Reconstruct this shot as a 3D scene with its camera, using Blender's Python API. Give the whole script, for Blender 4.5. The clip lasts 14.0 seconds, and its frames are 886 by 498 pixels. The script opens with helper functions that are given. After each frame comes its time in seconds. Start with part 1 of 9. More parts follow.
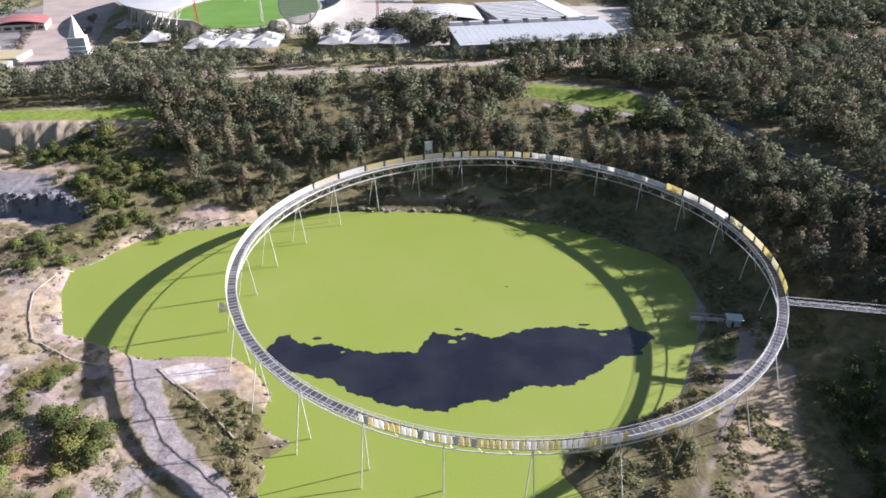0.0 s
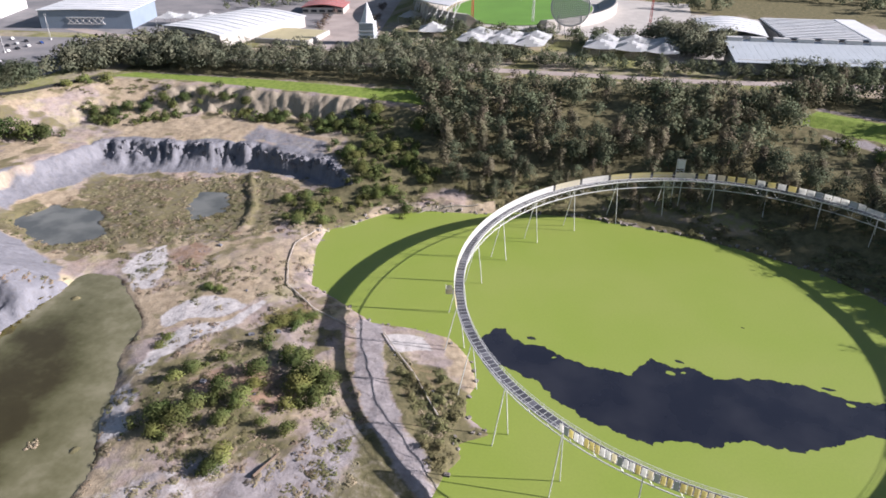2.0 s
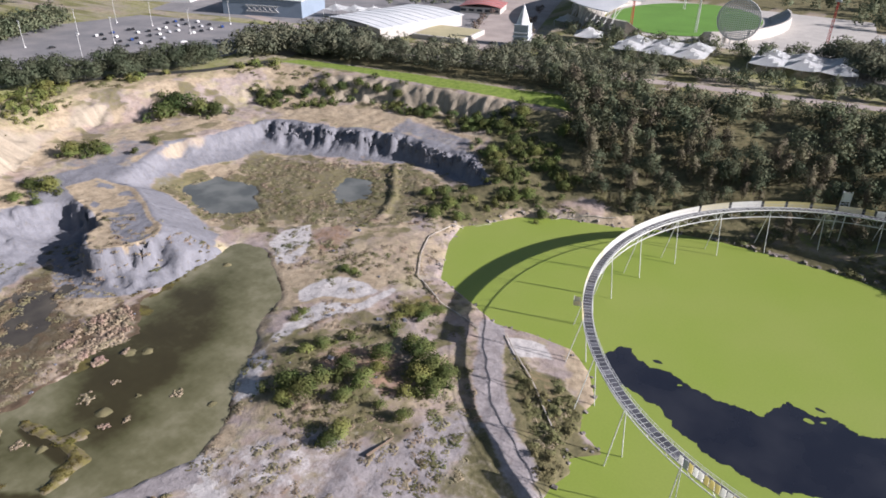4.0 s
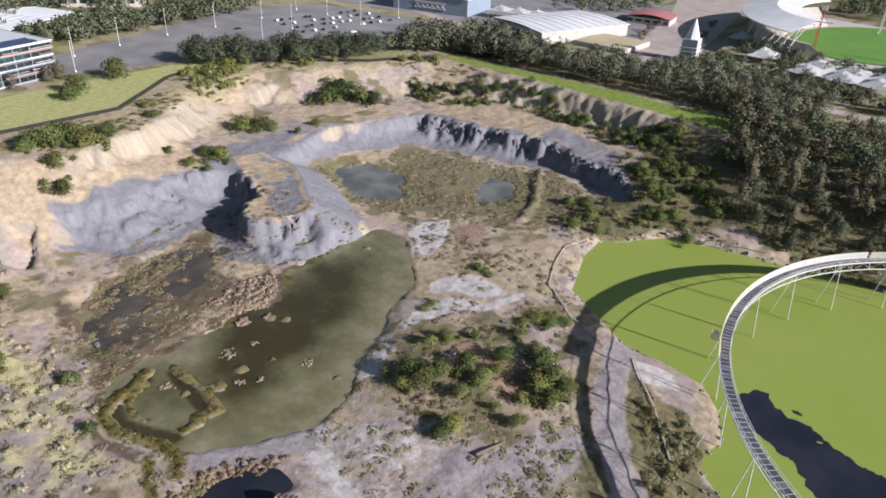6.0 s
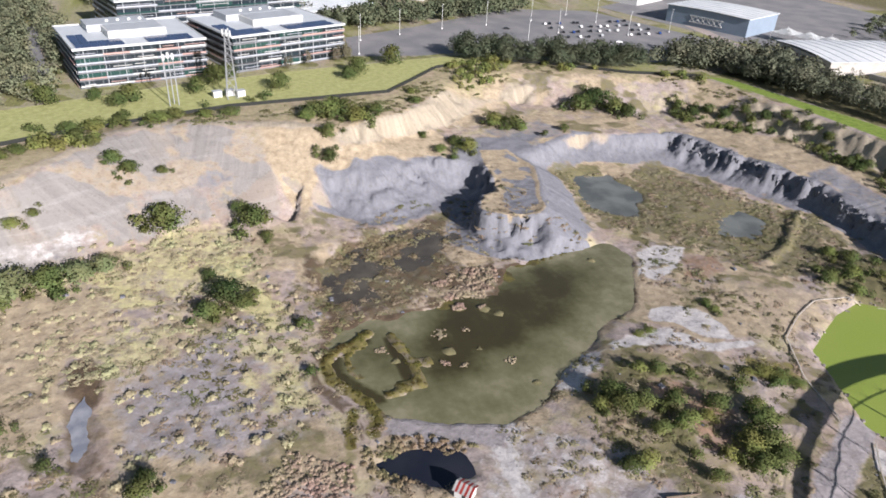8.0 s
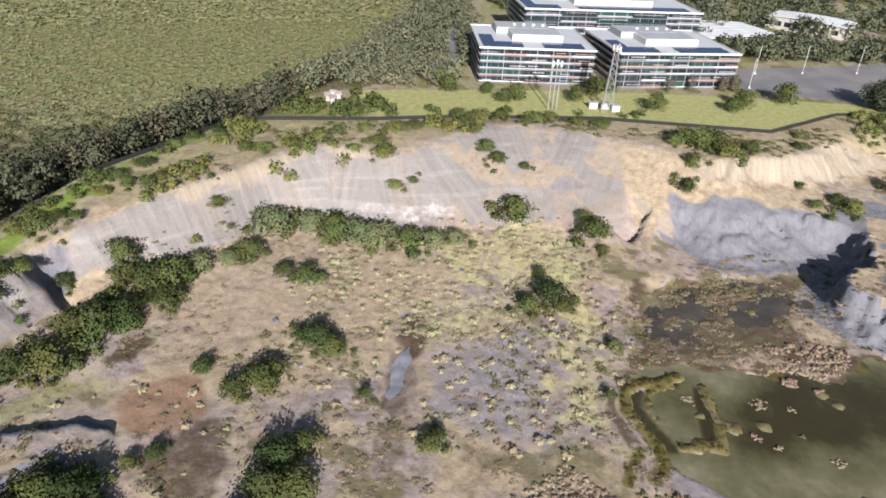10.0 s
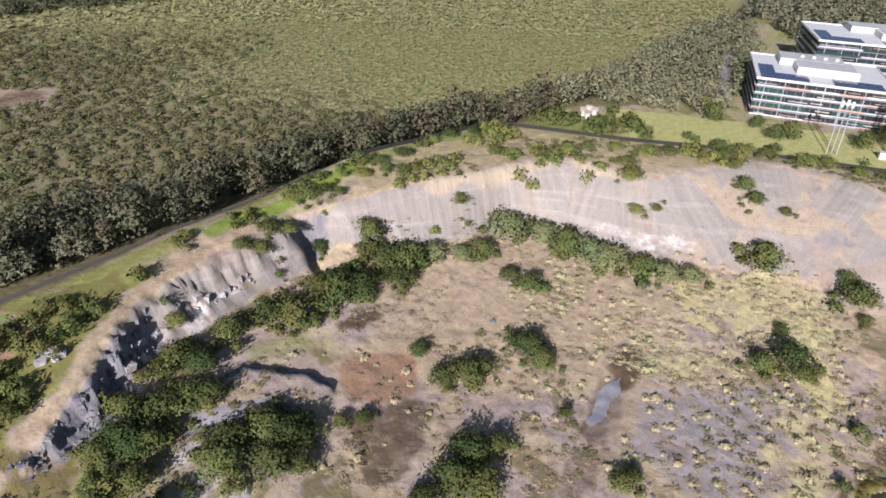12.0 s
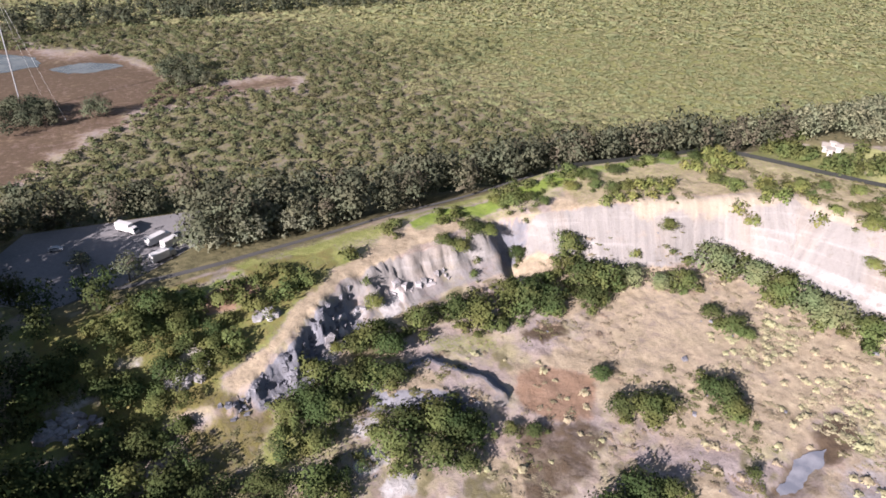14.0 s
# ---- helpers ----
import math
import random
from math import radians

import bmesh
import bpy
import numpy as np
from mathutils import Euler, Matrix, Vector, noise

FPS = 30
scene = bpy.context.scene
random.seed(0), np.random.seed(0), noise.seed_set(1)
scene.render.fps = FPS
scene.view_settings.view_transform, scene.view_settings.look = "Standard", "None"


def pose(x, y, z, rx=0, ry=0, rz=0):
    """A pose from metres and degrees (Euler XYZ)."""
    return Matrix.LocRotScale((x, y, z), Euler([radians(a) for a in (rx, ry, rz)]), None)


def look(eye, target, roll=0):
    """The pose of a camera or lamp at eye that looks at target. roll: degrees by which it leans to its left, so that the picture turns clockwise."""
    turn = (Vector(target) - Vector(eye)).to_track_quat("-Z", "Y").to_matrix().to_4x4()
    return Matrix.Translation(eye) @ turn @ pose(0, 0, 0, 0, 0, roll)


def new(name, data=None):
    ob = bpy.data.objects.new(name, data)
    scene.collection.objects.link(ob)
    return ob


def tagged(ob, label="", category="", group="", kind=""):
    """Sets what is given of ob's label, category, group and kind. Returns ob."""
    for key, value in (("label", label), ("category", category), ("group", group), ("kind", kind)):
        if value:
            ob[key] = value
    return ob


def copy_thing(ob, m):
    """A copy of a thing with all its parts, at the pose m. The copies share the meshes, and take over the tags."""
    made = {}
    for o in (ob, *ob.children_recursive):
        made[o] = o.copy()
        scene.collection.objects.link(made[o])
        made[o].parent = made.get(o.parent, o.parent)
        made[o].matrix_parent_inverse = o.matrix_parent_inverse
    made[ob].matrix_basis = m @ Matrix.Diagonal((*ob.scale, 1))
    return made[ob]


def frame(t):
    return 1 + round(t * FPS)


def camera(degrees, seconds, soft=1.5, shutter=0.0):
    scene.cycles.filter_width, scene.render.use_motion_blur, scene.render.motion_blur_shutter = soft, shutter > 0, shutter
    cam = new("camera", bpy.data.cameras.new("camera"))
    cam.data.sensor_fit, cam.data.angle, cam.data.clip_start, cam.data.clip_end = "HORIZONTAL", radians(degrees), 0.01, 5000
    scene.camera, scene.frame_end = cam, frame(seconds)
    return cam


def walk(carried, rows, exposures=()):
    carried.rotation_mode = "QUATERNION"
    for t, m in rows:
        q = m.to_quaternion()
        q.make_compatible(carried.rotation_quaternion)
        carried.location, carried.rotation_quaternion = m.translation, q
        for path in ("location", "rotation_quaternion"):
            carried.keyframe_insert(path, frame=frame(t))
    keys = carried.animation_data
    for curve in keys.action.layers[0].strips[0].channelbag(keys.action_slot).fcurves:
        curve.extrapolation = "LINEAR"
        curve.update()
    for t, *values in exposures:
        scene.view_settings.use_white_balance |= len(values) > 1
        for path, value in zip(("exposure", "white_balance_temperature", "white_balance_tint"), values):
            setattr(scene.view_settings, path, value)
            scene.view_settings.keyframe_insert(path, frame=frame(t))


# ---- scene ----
cam = camera(65.6, 14.0, soft=1.7)
PATH = [
    (0, (-15.271, -201.976, 133.669), (-15.306, -200.23, 132.694), 0.0),
    (0.5, (-15.724, -201.692, 133.568), (-15.924, -199.955, 132.596), 0.0),
    (1, (-16.222, -201.428, 133.494), (-16.605, -199.722, 132.523), 0.0),
    (1.5, (-16.733, -201.273, 133.474), (-17.266, -199.607, 132.504), 0.1),
    (2, (-17.276, -201.244, 133.5), (-17.941, -199.627, 132.53), 0.2),
    (2.5, (-17.708, -201.376, 133.63), (-18.441, -199.788, 132.661), 0.3),
    (3, (-17.968, -201.638, 133.854), (-18.784, -200.091, 132.883), 0.5),
    (5.5, (-19.16, -202.973, 134.884), (-20.368, -201.711, 133.911), 1.9),
    (6, (-19.427, -203.176, 134.853), (-20.702, -201.984, 133.876), 2.4),
    (6.5, (-19.666, -203.33, 134.688), (-21.03, -202.246, 133.705), 2.7),
    (7, (-19.84, -203.468, 134.483), (-21.285, -202.499, 133.497), 3.0),
    (9.5, (-20.479, -204.405, 133.787), (-22.218, -204.433, 132.8), 3.0),
    (10, (-20.56, -204.648, 133.645), (-22.277, -204.919, 132.655), 3.2),
    (10.5, (-20.641, -204.882, 133.575), (-22.317, -205.345, 132.587), 3.2),
    (11, (-20.712, -205.043, 133.558), (-22.332, -205.673, 132.57), 3.2),
    (11.5, (-20.789, -205.169, 133.534), (-22.341, -205.952, 132.545), 3.2),
    (12, (-20.896, -205.323, 133.492), (-22.393, -206.207, 132.503), 3.1),
    (12.5, (-21.026, -205.52, 133.446), (-22.43, -206.543, 132.455), 3.0),
    (13, (-21.14, -205.715, 133.429), (-22.459, -206.845, 132.436), 2.8),
    (13.5, (-21.119, -205.881, 133.468), (-22.358, -207.096, 132.473), 2.7),
    (14, (-21.018, -206.069, 133.529), (-22.155, -207.384, 132.539), 2.5),
]
walk(cam, [(t, look(eye, target, roll)) for t, eye, target, roll in PATH],
     exposures=[(0.0, 1.47, 6380, 17), (1.0, 1.34, 6400, 16), (3.0, 1.13, 6420, 14), (6.2, 0.89, 6360, 12), (7.0, 1.05, 6380, 11), (9.5, 0.92, 6550, 10), (11.5, 0.94, 6600, 14), (13.0, 1.12, 6600, 17), (14.0, 1.39, 6580, 19)])

# ---- light: low clear-sky sun from the east ----
SUN_WAY = Vector((42.0, 12.5, 19.6)).normalized()
world = bpy.data.worlds.new("sky")
scene.world = world
world.use_nodes = True
wn = world.node_tree.nodes
sky = wn.new("ShaderNodeTexSky")
sky.sky_type = 'NISHITA'
sky.sun_disc = False
sky.sun_elevation = math.asin(SUN_WAY.z)
sky.sun_rotation = math.atan2(SUN_WAY.x, SUN_WAY.y)
sky.air_density, sky.dust_density, sky.ozone_density = 1.0, 1.0, 1.0
wn["Background"].inputs[1].default_value = 0.045
world.node_tree.links.new(sky.outputs[0], wn["Background"].inputs[0])
sun = new("sun", bpy.data.lights.new("sun", 'SUN'))
sun.data.energy, sun.data.angle, sun.data.color = 5.0, radians(0.53), (1.0, 0.94, 0.945)
sun.matrix_world = look(SUN_WAY * 500, (0, 0, 0))

# ---- small tools ----
RNG = np.random.RandomState(7)
LATTICE = np.random.RandomState(3).rand(256, 256)


def value_noise(x, y):
    """Smooth noise from 0 to 1 on the plane."""
    xi, yi = np.floor(x).astype(int), np.floor(y).astype(int)
    fx, fy = x - xi, y - yi
    fx, fy = fx * fx * (3 - 2 * fx), fy * fy * (3 - 2 * fy)
    g = lambda a, b: LATTICE[a % 256, b % 256]
    return (g(xi, yi) * (1 - fx) + g(xi + 1, yi) * fx) * (1 - fy) + (g(xi, yi + 1) * (1 - fx) + g(xi + 1, yi + 1) * fx) * fy


def fbm(x, y, scale, octaves=4):
    total, amp, norm = 0.0, 1.0, 0.0
    for k in range(octaves):
        f = 2 ** k / scale
        total = total + amp * value_noise(x * f + 17.3 * k, y * f + 5.1 * k)
        norm += amp
        amp *= 0.5
    return total / norm


def smooth(a, b, v):
    u = np.clip((v - a) / (b - a), 0, 1)
    return u * u * (3 - 2 * u)


def inside_by(poly, x, y):
    """Distance to a closed outline, positive inside it."""
    best = np.full(np.shape(x), 1e18)
    odd = np.zeros(np.shape(x), bool)
    for (ax, ay), (bx, by) in zip(poly, poly[1:] + poly[:1]):
        dx, dy = bx - ax, by - ay
        t = np.clip(((x - ax) * dx + (y - ay) * dy) / (dx * dx + dy * dy + 1e-9), 0, 1)
        best = np.minimum(best, (x - ax - t * dx) ** 2 + (y - ay - t * dy) ** 2)
        if ay != by:
            odd ^= ((ay > y) != (by > y)) & (x < (bx - ax) * (y - ay) / (by - ay) + ax)
    return np.where(odd, 1, -1) * np.sqrt(best)


def line_distance(line, x, y):
    best = np.full(np.shape(x), 1e18)
    for (ax, ay), (bx, by) in zip(line, line[1:]):
        dx, dy = bx - ax, by - ay
        t = np.clip(((x - ax) * dx + (y - ay) * dy) / (dx * dx + dy * dy + 1e-9), 0, 1)
        best = np.minimum(best, (x - ax - t * dx) ** 2 + (y - ay - t * dy) ** 2)
    return np.sqrt(best)


def along(line, step):
    """Points every step metres along a line of points (any dimension), and the leftover end."""
    out = []
    for a, b in zip(line, line[1:]):
        a, b = np.array(a, float), np.array(b, float)
        n = max(1, int(round(np.linalg.norm((b - a)[:2]) / step)))
        out += [a + (b - a) * k / n for k in range(n)]
    return out + [np.array(line[-1], float)]


def rough_loop(poly, step, size, seed):
    """A closed outline cut into short pieces and made uneven."""
    pts = np.array(along(poly + poly[:1], step)[:-1])
    fine_ = np.stack([fbm(pts[:, 0] + seed, pts[:, 1], 1.8, 2), fbm(pts[:, 0], pts[:, 1] - seed, 1.8, 2)], 1) - 0.5
    wob = fbm(pts[:, 0] + seed * 31, pts[:, 1] - seed * 17, 7.0, 4) - 0.5
    wob2 = fbm(pts[:, 0] - seed * 11, pts[:, 1] + seed * 23, 7.0, 4) - 0.5
    return pts + np.stack([wob, wob2], 1) * 2 * size + fine_ * size * 0.9


def mesh_from(name, verts, faces, material, sharp=True):
    me = bpy.data.meshes.new(name)
    me.from_pydata(verts, [], faces)
    me.materials.append(material)
    if not sharp:
        me.shade_smooth()
    me.update()
    return me


def thing(name, label, category, group="", at=(0, 0, 0), turn=0.0):
    ob = new(name)
    ob.empty_display_size = 0.5
    ob.matrix_world = pose(at[0], at[1], at[2], 0, 0, turn)
    return tagged(ob, label, category, group)


def part(name, bm, material, parent, label=""):
    me = bpy.data.meshes.new(name)
    bm.to_mesh(me)
    bm.free()
    me.materials.append(material)
    return part_of(name, me, parent, label)


def part_of(name, me, parent, label=""):
    ob = new(name, me)
    ob.parent = parent
    return tagged(ob, label)


def box(bm, at, size, turn=0.0, bevel=0.0):
    """Adds a box by its middle and its sizes, turned about z by degrees."""
    m = Matrix.Translation(at) @ Matrix.Rotation(radians(turn), 4, 'Z') @ Matrix.Diagonal((*size, 1))
    made = bmesh.ops.create_cube(bm, size=1.0, matrix=m)
    if bevel:
        edges = list({e for v in made["verts"] for e in v.link_edges})
        bmesh.ops.bevel(bm, geom=edges, offset=bevel, segments=1, affect='EDGES')
    return bm


def beam(bm, a, b, wide, deep=None, sides=4):
    """Adds a straight bar from a to b."""
    a, b = Vector(a), Vector(b)
    d = b - a
    turn = d.to_track_quat('Z', 'Y').to_matrix().to_4x4()
    m = Matrix.Translation((a + b) / 2) @ turn @ Matrix.Diagonal((wide, deep or wide, d.length, 1))
    if sides == 4:
        bmesh.ops.create_cube(bm, size=1.0, matrix=m)
    else:
        bmesh.ops.create_cone(bm, cap_ends=True, segments=sides, radius1=0.5, radius2=0.5, depth=1.0, matrix=m)
    return bm


def prism(bm, poly, z0, z1):
    """Adds an upright prism on a plan outline (counter-clockwise)."""
    low = [bm.verts.new((x, y, z0)) for x, y in poly]
    top = [bm.verts.new((x, y, z1)) for x, y in poly]
    bm.faces.new(top)
    bm.faces.new(low[::-1])
    for k in range(len(poly)):
        j = (k + 1) % len(poly)
        bm.faces.new((low[k], low[j], top[j], top[k]))
    return bm


# ---- materials ----
def material(name, base, rough=0.7, metal=0.0, vary=0.25, grain=0.4, patch=6.0, bump=0.0, random=0.0, other=None, spec=0.3):
    """A surface with a fine grain and broad patches; other: a second colour that the patches lead to; random: how far single pieces differ."""
    m = bpy.data.materials.new(name)
    m.use_nodes = True
    nt = m.node_tree
    n, link = nt.nodes, nt.links.new
    out = n["Principled BSDF"]
    out.inputs["Roughness"].default_value, out.inputs["Metallic"].default_value = rough, metal
    out.inputs["Specular IOR Level"].default_value = spec
    where = n.new("ShaderNodeNewGeometry")
    fine, broad = n.new("ShaderNodeTexNoise"), n.new("ShaderNodeTexNoise")
    for tex, scale, detail in ((fine, 1 / grain, 4.0), (broad, 1 / patch, 5.0)):
        tex.inputs["Scale"].default_value, tex.inputs["Detail"].default_value = scale, detail
        link(where.outputs["Position"], tex.inputs["Vector"])
    mix = n.new("ShaderNodeMixRGB")
    mix.inputs[1].default_value = (*base, 1)
    mix.inputs[2].default_value = (*(other or [c * (1 - vary) for c in base]), 1)
    ramp = n.new("ShaderNodeMapRange")
    ramp.inputs[1].default_value, ramp.inputs[2].default_value = 0.35, 0.65
    link(broad.outputs[0], ramp.inputs[0])
    link(ramp.outputs[0], mix.inputs[0])
    hsv = n.new("ShaderNodeHueSaturation")
    val = n.new("ShaderNodeMapRange")
    val.inputs[1].default_value, val.inputs[2].default_value = 0.25, 0.75
    val.inputs[3].default_value, val.inputs[4].default_value = 1 - vary, 1 + vary
    link(fine.outputs[0], val.inputs[0])
    link(mix.outputs[0], hsv.inputs["Color"])
    last = val.outputs[0]
    if random:
        info, one = n.new("ShaderNodeObjectInfo"), n.new("ShaderNodeMapRange")
        one.inputs[3].default_value, one.inputs[4].default_value = 1 - random, 1 + random
        link(info.outputs["Random"], one.inputs[0])
        times = n.new("ShaderNodeMath")
        times.operation = 'MULTIPLY'
        link(last, times.inputs[0])
        link(one.outputs[0], times.inputs[1])
        last = times.outputs[0]
    link(last, hsv.inputs["Value"])
    link(hsv.outputs[0], out.inputs["Base Color"])
    if bump:
        b = n.new("ShaderNodeBump")
        b.inputs["Strength"].default_value, b.inputs["Distance"].default_value = 1.0, bump
        link(fine.outputs[0], b.inputs["Height"])
        link(b.outputs[0], out.inputs["Normal"])
    return m


def leaf_material(name, dark, light, yellow=None, spread=0.11):
    """Foliage: each clump and each tree takes its own tone between two greens."""
    m = bpy.data.materials.new(name)
    m.use_nodes = True
    nt = m.node_tree
    n, link = nt.nodes, nt.links.new
    out = n["Principled BSDF"]
    out.inputs["Roughness"].default_value = 0.8
    out.inputs["Specular IOR Level"].default_value = 0.06
    geo, info, tone = n.new("ShaderNodeNewGeometry"), n.new("ShaderNodeObjectInfo"), n.new("ShaderNodeAttribute")
    tone.attribute_name = "tone"
    mix = n.new("ShaderNodeMixRGB")
    mix.inputs[1].default_value, mix.inputs[2].default_value = (*dark, 1), (*light, 1)
    total = n.new("ShaderNodeMath")
    total.operation = 'MULTIPLY_ADD'
    total.inputs[1].default_value = spread
    link(geo.outputs["Random Per Island"], total.inputs[0])
    link(tone.outputs["Fac"], total.inputs[2])
    more = n.new("ShaderNodeMath")
    more.operation = 'MULTIPLY_ADD'
    more.inputs[1].default_value = 0.25
    link(info.outputs["Random"], more.inputs[0])
    link(total.outputs[0], more.inputs[2])
    less = n.new("ShaderNodeMath")
    less.operation = 'SUBTRACT'
    less.use_clamp = True
    less.inputs[1].default_value = 0.12
    link(more.outputs[0], less.inputs[0])
    link(less.outputs[0], mix.inputs[0])
    drift, turn, hue = n.new("ShaderNodeTexNoise"), n.new("ShaderNodeMapRange"), n.new("ShaderNodeHueSaturation")
    drift.inputs["Scale"].default_value, drift.inputs["Detail"].default_value = 0.11, 3.0
    link(geo.outputs["Position"], drift.inputs["Vector"])
    for k, v in zip((1, 2, 3, 4), (0.35, 0.65, 0.472, 0.535)):
        turn.inputs[k].default_value = v
    link(drift.outputs[0], turn.inputs[0])
    link(turn.outputs[0], hue.inputs["Hue"])
    link(mix.outputs[0], hue.inputs["Color"])
    link(hue.outputs[0], out.inputs["Base Color"])
    thin = n.new("ShaderNodeBsdfTranslucent")
    link(hue.outputs[0], thin.inputs["Color"])
    both = n.new("ShaderNodeMixShader")
    both.inputs[0].default_value = 0.22
    link(out.outputs[0], both.inputs[1])
    link(thin.outputs[0], both.inputs[2])
    link(both.outputs[0], n["Material Output"].inputs["Surface"])
    return m


def lit_through(m, share=0.6):
    """Lets light pass through a milky sheet."""
    n, link = m.node_tree.nodes, m.node_tree.links.new
    out = n["Principled BSDF"]
    thin, both = n.new("ShaderNodeBsdfTranslucent"), n.new("ShaderNodeMixShader")
    link(out.inputs["Base Color"].links[0].from_socket, thin.inputs["Color"])
    both.inputs[0].default_value = share
    link(out.outputs[0], both.inputs[1])
    link(thin.outputs[0], both.inputs[2])
    link(both.outputs[0], n["Material Output"].inputs["Surface"])
    return m


STEEL = material("galvanised_steel", (0.60, 0.61, 0.60), rough=0.5, metal=0.15, vary=0.12, grain=0.6)
DECK = material("deck_grating", (0.075, 0.077, 0.090), rough=0.55, vary=0.2, grain=0.5, random=0.18)
DECK_PALE = material("worn_deck_grating", (0.125, 0.127, 0.142), rough=0.5, vary=0.2, grain=0.5, random=0.25)
PANEL_CREAM = lit_through(material("screen_cream", (0.78, 0.74, 0.58), rough=0.45, vary=0.05, random=0.08))
PANEL_WHITE = lit_through(material("screen_white", (0.82, 0.82, 0.78), rough=0.45, vary=0.05, random=0.06))
PANEL_YELLOW = lit_through(material("screen_yellow", (0.72, 0.66, 0.36), rough=0.45, vary=0.05, random=0.1))
PANEL_GREY = material("screen_grey", (0.46, 0.48, 0.48), rough=0.45, vary=0.08, random=0.12)
ROOF_WHITE = material("white_roof", (0.66, 0.67, 0.67), rough=0.5, vary=0.06, grain=1.5, patch=14.0, other=(0.56, 0.58, 0.59))
ROOF_PALE = material("pale_metal_roof", (0.40, 0.44, 0.465), rough=0.4, vary=0.08, grain=1.2, patch=12.0)
ROOF_GREY = material("grey_roof", (0.36, 0.38, 0.40), rough=0.5, vary=0.12, grain=1.0, patch=9.0)
CONCRETE = material("concrete", (0.42, 0.40, 0.37), rough=0.8, vary=0.15, grain=0.8)
WHITE = material("white_paint", (0.54, 0.54, 0.53), rough=0.5, vary=0.05)
RED = material("red_paint", (0.40, 0.06, 0.05), rough=0.5, vary=0.1)
PINK = material("faded_red_roof", (0.38, 0.15, 0.14), rough=0.6, vary=0.12, grain=1.2)
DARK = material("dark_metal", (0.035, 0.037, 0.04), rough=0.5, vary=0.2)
GLASS = material("window_glass", (0.02, 0.028, 0.035), rough=0.08, vary=0.1, random=0.3, spec=0.6)
GLASS_GREEN = material("green_glass", (0.022, 0.055, 0.05), rough=0.1, vary=0.1, random=0.3, spec=0.6)
SOLAR = material("solar_panel", (0.03, 0.045, 0.10), rough=0.15, vary=0.1, random=0.15, spec=0.5)
SALMON = material("salmon_cladding", (0.40, 0.27, 0.245), rough=0.6, vary=0.1)
BARK = material("bark", (0.16, 0.12, 0.09), rough=0.9, vary=0.3, grain=0.3)
ASPHALT = material("asphalt", (0.16, 0.16, 0.165), rough=0.85, vary=0.12, grain=0.8, patch=16.0, other=(0.22, 0.21, 0.21))
PAVING = material("pale_paving", (0.36, 0.31, 0.28), rough=0.85, vary=0.14, grain=1.0, patch=14.0, other=(0.28, 0.24, 0.22))
PITCH = material("mown_turf", (0.10, 0.22, 0.035), rough=0.9, vary=0.12, grain=1.2, patch=20.0)
TIMBER = material("grey_timber", (0.38, 0.34, 0.29), rough=0.8, vary=0.2, grain=0.5, random=0.2)

# ---- the ground: one sheet from the pit to the horizon ----
GREEN_SHORE = [(-156, 2), (-160, 17), (-154, 25), (-145, 40), (-128, 51), (-106, 57), (-95, 64), (-67, 70), (-44, 71), (-17, 70), (5, 66), (29, 59), (46, 47), (62, 35), (70, 24), (71, 7), (67, -8), (62, -23), (55, -38), (50, -48), (40, -56), (30, -61), (20, -64), (15, -70), (12, -78), (17, -87), (22, -100), (0, -118), (-40, -122), (-64, -108), (-64, -87), (-62, -80), (-65, -76), (-58, -69), (-66, -65), (-69, -58), (-68, -51), (-75, -40), (-84, -33), (-98, -33), (-111, -35), (-130, -27), (-143, -22), (-149, -11)]
BROWN_SHORE = [(-219, -97), (-223, -68), (-226, -48), (-210, -46), (-194, -56), (-181, -66), (-177, -78), (-165, -96), (-157, -108), (-147, -120), (-142, -132), (-147, -144), (-154, -160), (-164, -169), (-174, -172), (-184, -174), (-193, -170), (-200, -160), (-200, -148), (-202, -132), (-205, -125), (-203, -108), (-212, -102)]
BLUE_POOL = [(-289, -26), (-285, -10), (-262, -8), (-249, -16), (-239, -26), (-252, -36), (-270, -36)]
SMALL_POOL = [(-229, 10), (-233, 26), (-222, 30), (-209, 14), (-217, 3)]
HUT_POOL = [(-140, -171), (-142, -163), (-140, -155), (-135, -148), (-130, -149), (-128, -155), (-131, -162), (-135, -168)]
PUDDLE = [(-187, -240), (-181, -237.5), (-174, -238), (-168, -237), (-161, -239), (-163, -241.5), (-170, -241), (-176, -242.5), (-182, -242)]



def lines_between(a, b, share, z, n=24):
    """A line part of the way from a top edge to its toe."""
    def spaced(line):
        p = np.array(line, float)[:, :2]
        s = np.r_[0, np.cumsum(np.linalg.norm(np.diff(p, axis=0), axis=1))]
        t = np.linspace(0, s[-1], n)
        return np.stack([np.interp(t, s, p[:, 0]), np.interp(t, s, p[:, 1])], 1)
    m = spaced(a) * (1 - share) + spaced(b) * share
    return [(x, y, z) for x, y in m]


# Lines of the pit with their heights: shores, tops and toes of the faces, paths.
RIM_FENCE = [(-44, -370), (-60, -379), (-84, -379), (-102, -376), (-147, -380), (-186, -375), (-223, -371), (-262, -357), (-296, -345), (-313, -289), (-327, -256), (-349, -183), (-352, -146), (-356, -103), (-378, -80), (-396, -62), (-407, -26), (-392, 8), (-364, 49), (-348, 90)]
RIM_LINE = [(x, y, 22.0 if x > -200 else 27.2) for x, y in RIM_FENCE]
